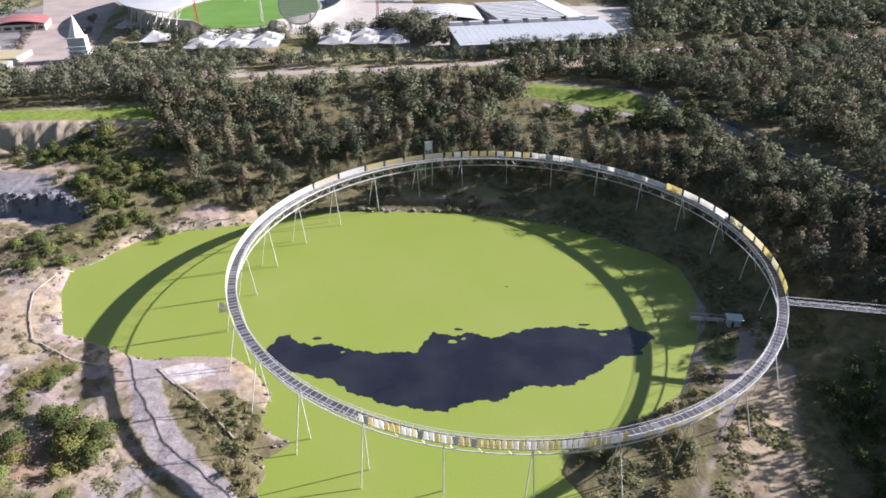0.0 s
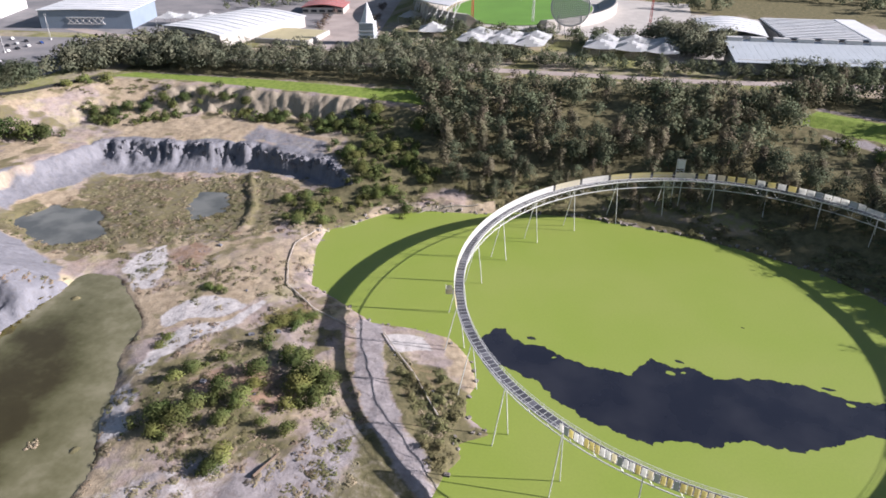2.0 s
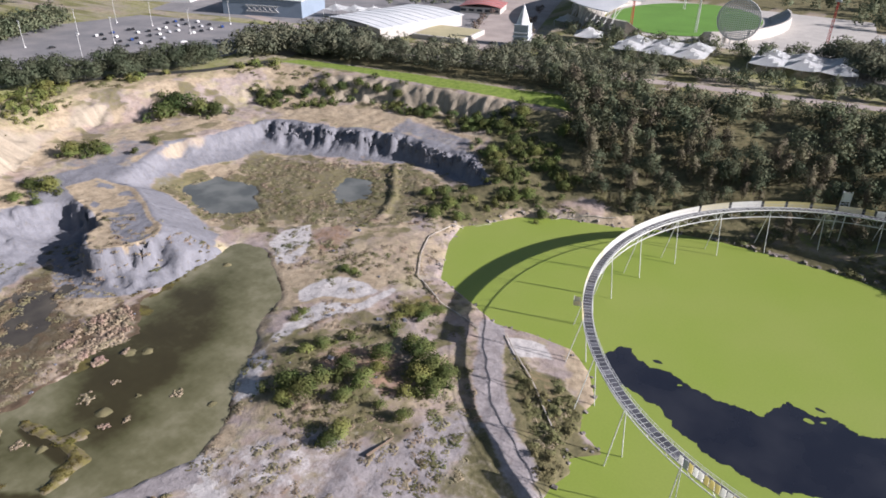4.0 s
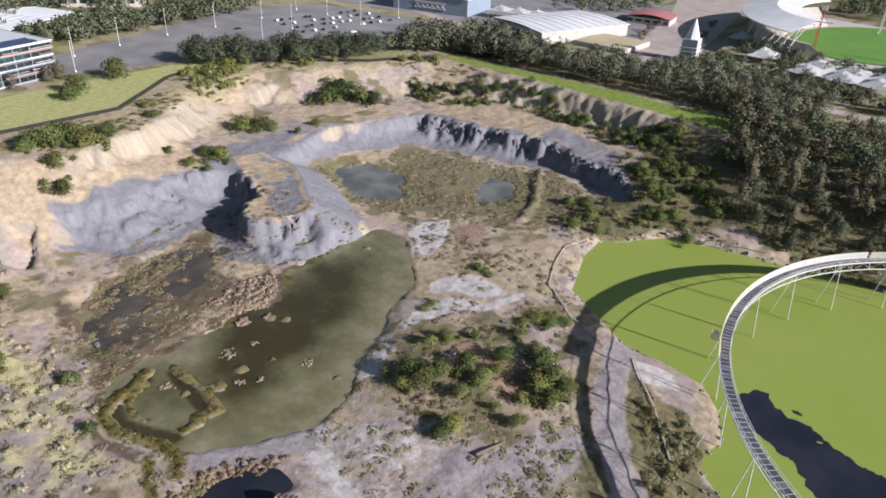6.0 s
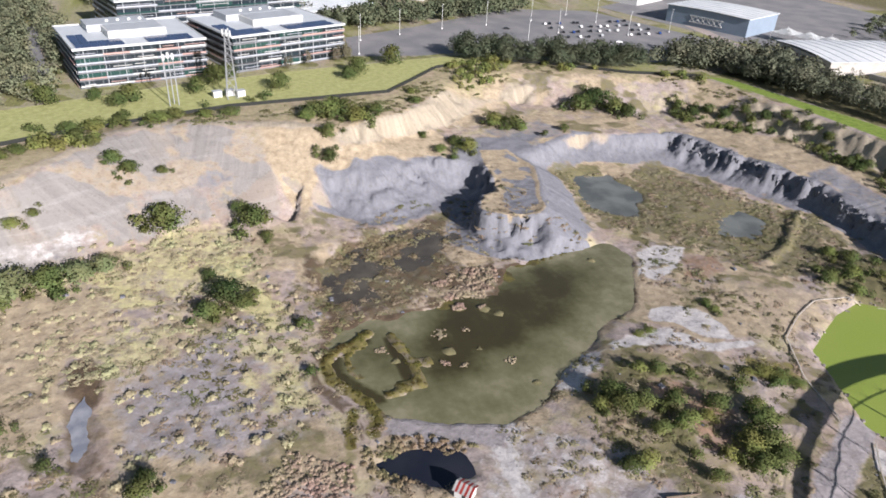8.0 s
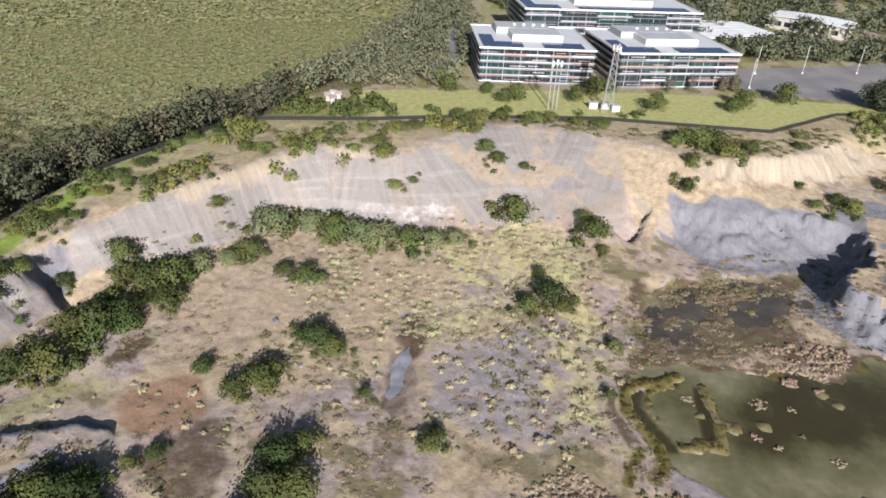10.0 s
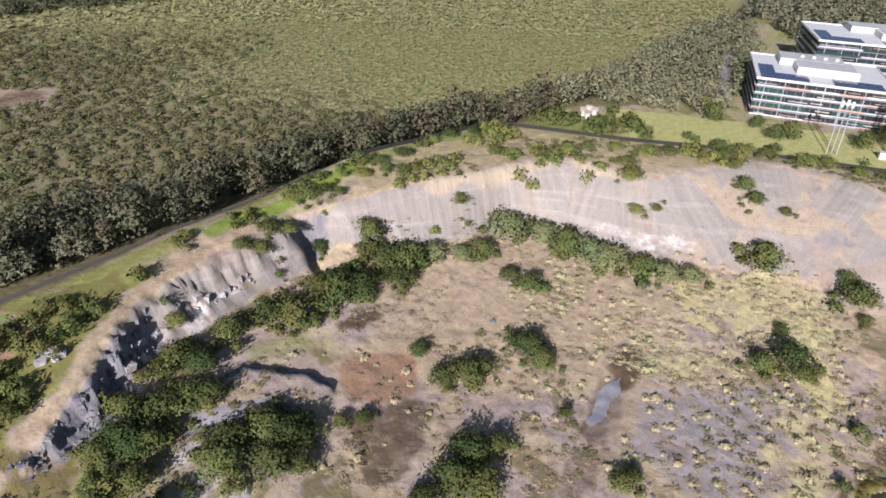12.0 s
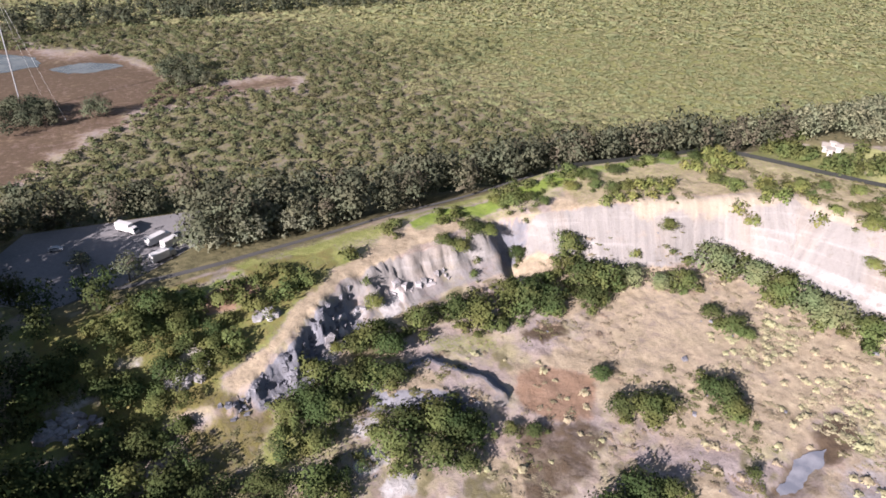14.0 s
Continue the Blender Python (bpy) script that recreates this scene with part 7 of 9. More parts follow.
woodland("undergrowth", UNDER, SMALL, BUSH, "small green bushes between the larger shrubs", "undergrowth")

MATS = [clump_cloud(s + 160, 7, 6, 1.2, 0.14, 0.03, 0.26, 0.6, 0.18, 1.6) for s in range(4)]
x, y = scatter(RIM_STRIP, 5.0, 89, lambda a, b: (fbm(a + 60, b, 16.0, 3) > 0.58) & ((b > -60) | (b < -262) | (a > -318)))
woodland("rim_bushes", UNDER, slots(x, y, 0.7, 1.9, 90), WATTLE, "low yellow-green bushes along the top of the pit", "bushes")
# tussocks, dead grass and low scrub, too many to count
TUFTS = [clump_cloud(s + 140, 4, 9, 0.36, 0.24, 0.03, 0.20, 0.40, 0.5, 1.0) for s in range(4)]
DRY = leaf_material("dead_grass", (0.23, 0.19, 0.13), (0.40, 0.34, 0.23))
BROWN_REED = leaf_material("brown_reeds", (0.19, 0.155, 0.092), (0.36, 0.30, 0.19))
REED = leaf_material("dead_reeds", (0.30, 0.23, 0.17), (0.50, 0.40, 0.31))
SCRUB = leaf_material("low_scrub", (0.115, 0.115, 0.055), (0.25, 0.235, 0.12))
PIT_FLOOR = [(-200, -340), (-245, -312), (-252, -250), (-270, -206), (-262, -160), (-282, -100), (-240, -45), (-290, -20), (-268, 32), (-190, 60), (-120, 60), (-160, 10), (-112, -40), (-70, -60), (-66, -110), (-40, -170), (-30, -240), (-10, -330), (-90, -335), (-150, -345)]
dry_land = lambda a, b: (inside_by(BROWN_SHORE, a, b) < -1) & (inside_by(GREEN_SHORE, a, b) < -2) & (inside_by(HUT_POOL, a, b) < 0) & (inside_by(PUDDLE, a, b) < -1) & (line_distance(track_path, a, b) > 5)
x, y = scatter([(-175, -235), (-225, -300), (-258, -250), (-278, -195), (-235, -182), (-200, -170), (-150, -185), (-140, -230)], 6.2, 51, lambda a, b: dry_land(a, b) & (fbm(a, b, 20.0, 3) > 0.42))
woodland("tussocks", TUFTS, slots(x, y, 1.5, 3.0, 52, 0.15), TUSSOCK, "round pale yellow grass tussocks on the pit floor", "grass")
x, y = scatter([(-110, -250), (-100, -320), (-190, -335), (-240, -300), (-190, -240)], 6.5, 53, lambda a, b: dry_land(a, b) & (fbm(a + 90, b, 18.0, 3) > 0.58))
woodland("tussocks", TUFTS, slots(x, y, 1.2, 2.6, 54, 0.15), TUSSOCK, "pale yellow grass tussocks on the pit floor", "grass")
x, y = scatter(PIT_FLOOR, 3.0, 55, lambda a, b: dry_land(a, b) & (fbm(a, b + 200, 14.0, 4) > 0.53))
woodland("dead_grass", MATS, slots(x, y, 0.5, 1.5, 56, 0.1), DRY, "dry tan grass and weeds on the quarry floor", "grass")
MOUND = [(-172, -92), (-152, -68), (-126, -58), (-104, -68), (-108, -94), (-120, -110), (-146, -112)]
x, y = scatter(MOUND, 2.4, 77, lambda a, b: fbm(a, b, 9.0, 3) > 0.56)
woodland("mound_scrub", MATS, slots(x, y, 0.6, 1.4, 78, 0.05), SCRUB, "olive and brown low growth covering the mound", "scrub")
PROMONTORY = [(-92, -56), (-80, -50), (-66, -62), (-60, -80), (-64, -90), (-76, -78)]
x, y = scatter(PROMONTORY, 1.8, 87, lambda a, b: (GREEN_D(a, b) < -1) & (fbm(a, b, 9.0, 3) > 0.45))
woodland("promontory_scrub", MATS, slots(x, y, 0.7, 1.6, 88, 0.05), SCRUB, "olive scrub on the spit beside the pond", "scrub")
PALE_GRASS = [(-246, -285), (-255, -250), (-275, -200), (-240, -185), (-205, -190), (-190, -240), (-205, -285)]
x, y = scatter(PALE_GRASS, 2.6, 79, lambda a, b: dry_land(a, b) & (fbm(a + 40, b, 13.0, 3) > 0.53))
woodland("pale_grass", MATS, slots(x, y, 0.8, 1.7, 80, 0.1), TUSSOCK, "flat mats of cream-yellow grass below the pale face", "grass")
x, y = scatter(PIT_FLOOR, 3.0, 57, lambda a, b: dry_land(a, b) & (fbm(a - 300, b + 100, 17.0, 4) > 0.64))
woodland("low_scrub", MATS, slots(x, y, 0.6, 1.6, 58, 0.15), SCRUB, "low olive scrub on the quarry floor", "scrub")
x, y = scatter([(-290, -40), (-285, 18), (-215, 55), (-172, 42), (-182, 0), (-222, -30), (-250, -44)], 2.0, 59, lambda a, b: (inside_by(BLUE_POOL, a, b) < 0.5) & (inside_by(SMALL_POOL, a, b) < 0.5) & (fbm(a, b - 70, 11.0, 4) > 0.44))
half = np.random.RandomState(7).rand(len(x)) < 0.55
woodland("marsh_grass", MATS, slots(x[half], y[half], 0.5, 1.4, 60, 0.1), DRY, "tan marsh grass round the small pools", "grass")
woodland("marsh_scrub", MATS, slots(x[~half], y[~half], 0.5, 1.3, 61, 0.15), SCRUB, "brown and olive marsh scrub round the small pools", "scrub")
x, y = scatter([(-240, -165), (-266, -105), (-228, -98), (-207, -110), (-203, -150), (-190, -172), (-215, -175)], 2.0, 61, lambda a, b: (inside_by(BROWN_SHORE, a, b) < 1.5) & (ground_at(a, b) > 0.24) & (fbm(a * 0.7 + b * 0.3, b, 7.0, 3) > 0.47))
POOL_LAND = [(-243, -166), (-270, -104), (-250, -100), (-228, -146)]
px, py = scatter(POOL_LAND, 3.0, 83, lambda a, b: fbm(a * 0.7, b, 12.0, 3) > 0.49)
wet_foot = ground_at(px, py) > 0.22
woodland("reed_islands", MATS, [(a, b, float(ground_at(a, b)) + 0.02, 0.8 + 1.2 * abs(math.sin(a * 3 + b)), a, 0.1) for a, b in zip(px[wet_foot], py[wet_foot])], BROWN_REED, "low mats of dead brown reeds in the dark pool", "reeds")
woodland("dead_reeds", MATS, slots(x, y, 0.7, 1.5, 62, 0.25), BROWN_REED, "beds of dead brown reeds in the shallow water", "reeds")
x, y = scatter([(-212, -120), (-200, -108), (-196, -118), (-200, -132), (-206, -128)], 0.8, 63)
woodland("dead_reeds", TUFTS, slots(x, y, 0.8, 1.6, 64, 0.1, 0.5), REED, "pale pinkish dead reed clump in the pond", "reeds")
REED_BED = [(-215, -129), (-222, -114), (-221, -101), (-209, -104), (-203, -116), (-205, -130)]
x, y = scatter(REED_BED, 1.5, 101, lambda a, b: fbm(a, b, 8.0, 3) > 0.44)
woodland("dead_reeds", TUFTS, slots(x, y, 1.2, 2.3, 102, 0.1, 0.5), REED, "ragged bed of pale pinkish dead reeds along the shore", "reeds")
# banks of golden weed left along the shallow end of the murky pond
WEED = leaf_material("pond_weed", (0.074, 0.062, 0.019), (0.170, 0.146, 0.050))
WEED_LINES = [line for line, _, _ in MOSS_BANKS] + [[(-226, -96), (-221, -88), (-220, -82), (-224, -64)]]
r = np.random.RandomState(103)
spots = []
for k, line in enumerate(WEED_LINES):
    for q in along(line, 1.3):
        for side in range(2 if k < 1 else 1):
            a, b = q[0] + r.randn() * 0.7, q[1] + r.randn() * 0.7
            spots.append((a, b, max(0.0, float(ground_at(a, b))) - 0.05, 0.4 + 0.6 * r.rand(), r.rand() * 6.28, 0.4 * r.rand()))
woodland("pond_weed", MATS, spots, WEED, "banks of golden olive weed in the shallow pond", "weed")
spots = []
for cx, cy, size in ((-184, -156, 2.4), (-187, -136, 2.8), (-187, -127, 1.4), (-168, -119, 2.0), (-173, -139, 1.2), (-170, -134, 1.0)):
    for k in range(int(9 * size)):
        a, b = cx + r.randn() * size * 0.45, cy + r.randn() * size * 0.45
        spots.append((a, b, max(0.0, float(ground_at(a, b))) - 0.05, 0.5 + 0.6 * r.rand(), r.rand() * 6.28, 0.5 * r.rand()))
woodland("dead_reeds", TUFTS, spots, REED, "small round clumps of dead reeds in the pond", "reeds")
x, y = scatter(grown(HUT_POOL, 5.5), 1.3, 107, lambda a, b: (inside_by(HUT_POOL, a, b) < 0.6) & (a < -131) & (fbm(a, b, 5.0, 2) > 0.36))
woodland("dead_reeds", TUFTS, slots(x, y, 0.9, 1.9, 108, 0.1, 0.4), BROWN_REED, "brown reeds leaning over the dark water hole", "reeds")
x, y = scatter([(-124, -180), (-140, -176), (-150, -190), (-132, -206), (-118, -196)], 1.2, 65)
woodland("dead_reeds", TUFTS, slots(x, y, 0.8, 1.6, 66, 0.1, 0.5), REED, "pale pinkish dead reed bed beside the water hole", "reeds")
BANK = [(-128, 66), (-95, 64), (-44, 74), (5, 70), (46, 50), (72, 26), (74, -8), (64, -30), (50, -52), (36, -62), (24, -72), (22, -90), (40, -130), (110, -130), (112, -40), (90, 0), (84, 30), (60, 60), (20, 82), (-60, 88), (-110, 84)]
x, y = scatter(BANK, 2.6, 67, lambda a, b: (GREEN_D(a, b) < -2) & (line_distance([(76, -14), (77, -26), (69, -40), (60, -57), (52, -70), (45, -83), (36, -98)], a, b) > 3) & (fbm(a, b, 13.0, 3) > 0.47))
woodland("bank_scrub", MATS, slots(x, y, 1.0, 2.6, 68, 0.15), SCRUB, "olive scrub on the banks under the ring", "scrub")
x, y = scatter([(16, -66), (12, -80), (20, -104), (40, -118), (52, -84), (62, -56), (66, -24), (58, -30), (48, -52), (34, -60)], 3.0, 153, lambda a, b: (GREEN_D(a, b) < -1.5) & (line_distance([(76, -14), (77, -26), (69, -40), (60, -57), (52, -70), (45, -83), (36, -98)], a, b) > 3) & (fbm(a, b, 10.0, 3) > 0.46))
woodland("bank_bushes", UNDER, slots(x, y, 0.5, 1.3, 154, 0.1), SCRUB, "dry olive-brown bushes on the bank under the ring", "bushes")
x, y = scatter([(-92, -58), (-82, -50), (-68, -58), (-60, -78), (-62, -92), (-74, -80)], 3.2, 155, lambda a, b: (GREEN_D(a, b) < -1.5) & (fbm(a, b, 9.0, 3) > 0.5))
woodland("bank_bushes", UNDER, slots(x, y, 0.35, 0.9, 156, 0.1), SCRUB, "dry olive-brown bushes on the spit beside the pond", "bushes")
x, y = scatter([p for p in RIM_FENCE[7:]] + [(-291, 99), (-356, 60), (-381, -16), (-345, -84), (-322, -110), (-316, -149), (-328, -209), (-318, -234), (-276, -279), (-238, -322)], 3.2, 69, lambda a, b: (fbm(a, b, 15.0, 3) > 0.52) & ((b > -60) | (b < -240) | (fbm(a, b, 15.0, 3) > 0.6)))
woodland("rim_scrub", MATS, slots(x, y, 0.9, 2.2, 70, 0.1), SCRUB, "low green scrub along the top of the pit", "scrub")

# ---- broken rock along the faces ----
def block_set(seed, n=6):
    out = []
    r = np.random.RandomState(seed)
    for _ in range(n):
        c = np.array([[x, y, z] for x in (-1, 1) for y in (-1, 1) for z in (-1, 1)], float)
        c *= 1 + 0.45 * (r.rand(8, 1) - 0.5)
        c += 0.35 * (r.rand(8, 3) - 0.5)
        out.append(c)
    return out


BLOCKS = block_set(9)
CUBE_FACES = np.array([(0, 1, 3, 2), (4, 6, 7, 5), (0, 4, 5, 1), (2, 3, 7, 6), (0, 2, 6, 4), (1, 5, 7, 3)])


def rubble(name, spots, mat, label):
    """Angular blocks in one mesh: each is x, y, z, width, depth, height, turn."""
    vs_, fs = [], []
    for k, (x, y, z, a, b, h, turn) in enumerate(spots):
        v = BLOCKS[k % len(BLOCKS)] * np.array([a, b, h]) / 2
        c, s = math.cos(turn), math.sin(turn)
        vs_.append(np.stack([v[:, 0] * c - v[:, 1] * s + x, v[:, 0] * s + v[:, 1] * c + y, v[:, 2] + z], 1))
        fs.append(CUBE_FACES + 8 * k)
    me = mesh_from(name, np.concatenate(vs_).tolist(), np.concatenate(fs).tolist(), mat)
    return tagged(new(name, me), label, "rocks", kind="stuff")


SLATE_ROCK = material("slate_rock", (0.185, 0.185, 0.20), rough=0.9, vary=0.3, grain=0.8, patch=5.0, other=(0.105, 0.11, 0.13), bump=0.3, spec=0.15)
PALE_ROCK = material("pale_rock", (0.34, 0.335, 0.34), rough=0.9, vary=0.25, grain=0.8, patch=5.0, other=(0.22, 0.205, 0.205), bump=0.3, spec=0.15)

DULL_ROCK = material("dull_rock", (0.25, 0.225, 0.205), rough=0.9, vary=0.3, grain=0.6, patch=4.0, other=(0.15, 0.135, 0.125), bump=0.2, spec=0.15)


def face_blocks(top, toe, step, seed, lo=0.0, hi=0.3, tall=4.0, wide=2.4):
    r = np.random.RandomState(seed)
    out = []
    for share in (0.07, 0.13, 0.19, 0.26, 0.5):
        if not lo <= share <= hi:
            continue
        for p in along(lines_between(top, toe, share, 0.0, 40), step):
            if r.rand() < 0.8:
                x, y = p[0] + r.randn() * 0.8, p[1] + r.randn() * 0.8
                h = tall * (0.5 + 0.8 * r.rand())
                out.append((x, y, float(ground_at(x, y)) + h * (0.2 * r.rand() - 0.38), wide * (0.4 + 0.7 * r.rand()), wide * (0.5 + 0.8 * r.rand()), h, r.rand() * 6.28))
    return out


north = face_blocks(BENCH_EDGE[3:], BENCH_TOE[3:], 3.0, 1, hi=0.27, tall=2.2, wide=1.7)
rubble("slate_blocks", north, SLATE_ROCK, "jagged blue-grey slate blocks along the bench face")
r5 = np.random.RandomState(8)
shore_rocks = []
for p in along(GREEN_SHORE[:14], 1.6) + along(GREEN_SHORE[-14:], 2.2):
    if r5.rand() < 0.6:
        x, y = p[0] * 1.006 + r5.randn() * 0.9, p[1] + 0.8 + r5.randn() * 0.9
        h = 0.4 + 0.8 * r5.rand()
        shore_rocks.append((x, y, float(ground_at(x, y)) + 0.1, h * 1.3, h * 1.1, h, r5.rand() * 6.28))
south_blocks = face_blocks(SOUTH_TOP[2:7], SOUTH_TOE[2:7], 2.4, 64, 0.4, 0.6, 2.2, 2.2)
rubble("fallen_blocks", south_blocks, PALE_ROCK, "pale broken rock blocks at the foot of the southern face")
dark_blocks = face_blocks(SOUTH_TOP[4:9], SOUTH_TOE[4:9], 2.2, 66, 0.15, 0.6, 1.9, 1.5)
rubble("slate_blocks", dark_blocks, SLATE_ROCK, "dark slate blocks on the low end of the southern face")
heap = []
for cx, cy, size, many in ((-61, -350, 3.0, 34), (-58, -349, 2.0, 12), (-35, -351, 3.2, 26), (-29, -351, 2.6, 18), (-88, -358, 2.4, 20)):
    for k in range(many):
        x, y, h = cx + r5.randn() * size * 0.7, cy + r5.randn() * size * 0.45, 0.7 + 1.1 * r5.rand()
        heap.append((x, y, float(ground_at(x, y)) + 0.2 * h, h * 1.4, h * 1.1, h, r5.rand() * 6.28))
rubble("rock_heap", heap, PALE_ROCK, "heaps of pale broken rock on the grassy slope")
rubble("shore_rocks", shore_rocks, DULL_ROCK, "loose grey rocks along the pond shore")
loose = []
for p in range(120):
    x, y = r5.uniform(-250, -70), r5.uniform(-330, 20)
    if dry_land(np.array(x), np.array(y)) and inside_by(PIT_FLOOR, np.array(x), np.array(y)) > 0:
        h = 0.3 + 0.9 * r5.rand() ** 3
        loose.append((x, y, float(ground_at(x, y)) + 0.1, h * 1.6, h * 1.2, h, r5.rand() * 6.28))
rubble("loose_rocks", loose, SLATE_ROCK, "loose stones scattered over the pit floor")

# ---- roads, squares and car parks on the plateau ----
LAND = 27.0


def paved(name, poly, mat, label, lift=0.06):
    ob = sheet(name, [along([*poly, poly[0]], 40.0)[:-1] and [tuple(p) for p in poly]], LAND + lift, mat, label, "paving")
    return ob


paved("car_park", [(-432, -104), (-424, -46), (-404, 2), (-378, 62), (-400, 150), (-430, 168), (-545, 130), (-560, 60), (-505, -40), (-480, -96)], ASPHALT, "large grey asphalt car park behind the rim")
paved("pavement", [(-262, 196), (-250, 236), (-300, 380), (-345, 520), (-420, 500), (-352, 372), (-318, 290), (-300, 214)], PAVING, "broad pinkish grey paved boulevard", 0.07)
paved("road", [(-480, 180), (-300, 150), (-130, 192), (-30, 210), (60, 236), (140, 262), (300, 306), (300, 314), (140, 272), (58, 245), (-32, 219), (-132, 201), (-300, 160), (-480, 190)], PAVING, "pale road beyond the woodland", 0.08)
paved("pavement", [(-240, 318), (-60, 300), (-40, 330), (-60, 480), (-260, 480)], CONCRETE, "grey concourse round the showground stadium", 0.05)
paved("pavement", [(-560, 150), (-300, 215), (-330, 400), (-700, 420)], ASPHALT, "grey asphalt street between the halls", 0.04)
paved("pavement", [(-60, 250), (110, 300), (140, 420), (-60, 430)], CONCRETE, "pale concrete yard round the exhibition halls", 0.045)
paved("road", [(-395, -320), (-412, -262), (-470, -275), (-540, -285), (-540, -291), (-468, -282), (-400, -330)], ASPHALT, "grey driveway beside the office building", 0.05)


def ribbon(name, line, wide, mat, label, lift=0.1):
    """A road laid along the ground."""
    pts = np.array(along(line, 4.0))
    t = np.gradient(pts, axis=0)
    t /= np.linalg.norm(t, axis=1, keepdims=True)
    side_ = np.stack([-t[:, 1], t[:, 0]], 1)
    bm = bmesh.new()
    last = None
    for p, s in zip(pts, side_):
        row = [bm.verts.new((*(p + s * u * wide / 2), max(float(ground_at(*(p + s * u * wide / 2))), float(ground_at(*p))) + lift)) for u in (-1, -0.5, 0, 0.5, 1)]
        if last:
            for a, b, c, d in zip(last, last[1:], row[1:], row):
                bm.faces.new((a, b, c, d))
        last = row
    bmesh.ops.recalc_face_normals(bm, faces=bm.faces[:])
    me = shared(name, bm, mat)
    return tagged(new(name, me), label, "road", kind="structure")


ribbon("road", [(-320, -392), (-262, -380), (-200, -384), (-161, -388), (-120, -388), (-87, -388), (-60, -390), (-40, -396)], 2.2, material("dark_lane", (0.09, 0.088, 0.085), rough=0.9, vary=0.2), "narrow pale service road outside the rim")
ribbon("road", [(60, 178), (89, 166), (104, 134), (116, 117), (130, 81), (147, 38), (156, 5)], 4.0, material("dark_track", (0.10, 0.09, 0.08), rough=0.9, vary=0.2), "narrow dark road through the woodland")
sheet("car_park", [SOUTH_LOT], 14.06, ASPHALT, "grey asphalt lot on the southern side", "paving")
sheet("water", [rough_loop([(-128, -712), (-150, -700), (-152, -688), (-132, -684), (-114, -694), (-112, -706)], 3.0, 3.0, 40)], 5.12, BLUE_WATER, "shallow blue tidal pool on the marsh")
sheet("water", [rough_loop([(-112, -740), (-106, -716), (-84, -712), (-50, -720), (-40, -770), (-80, -780)], 3.0, 4.0, 41)], 5.12, BLUE_WATER, "shallow blue tidal pool on the marsh")


# ---- office buildings ----
def at_frame(origin, front):
    """Local frame of a building: x along its front, y into its depth, z up."""
    d = Vector(front) - Vector(origin)
    return origin, math.degrees(math.atan2(d.y, d.x)), d.length


ROOF_FLAT = material("pale_flat_roof", (0.47, 0.50, 0.52), rough=0.6, vary=0.08, grain=1.0, patch=8.0)


OFFICE_GREY = material("office_grey", (0.20, 0.21, 0.225), rough=0.5, vary=0.08)
OFFICE_PALE = material("office_pale", (0.36, 0.38, 0.42), rough=0.5, vary=0.08)


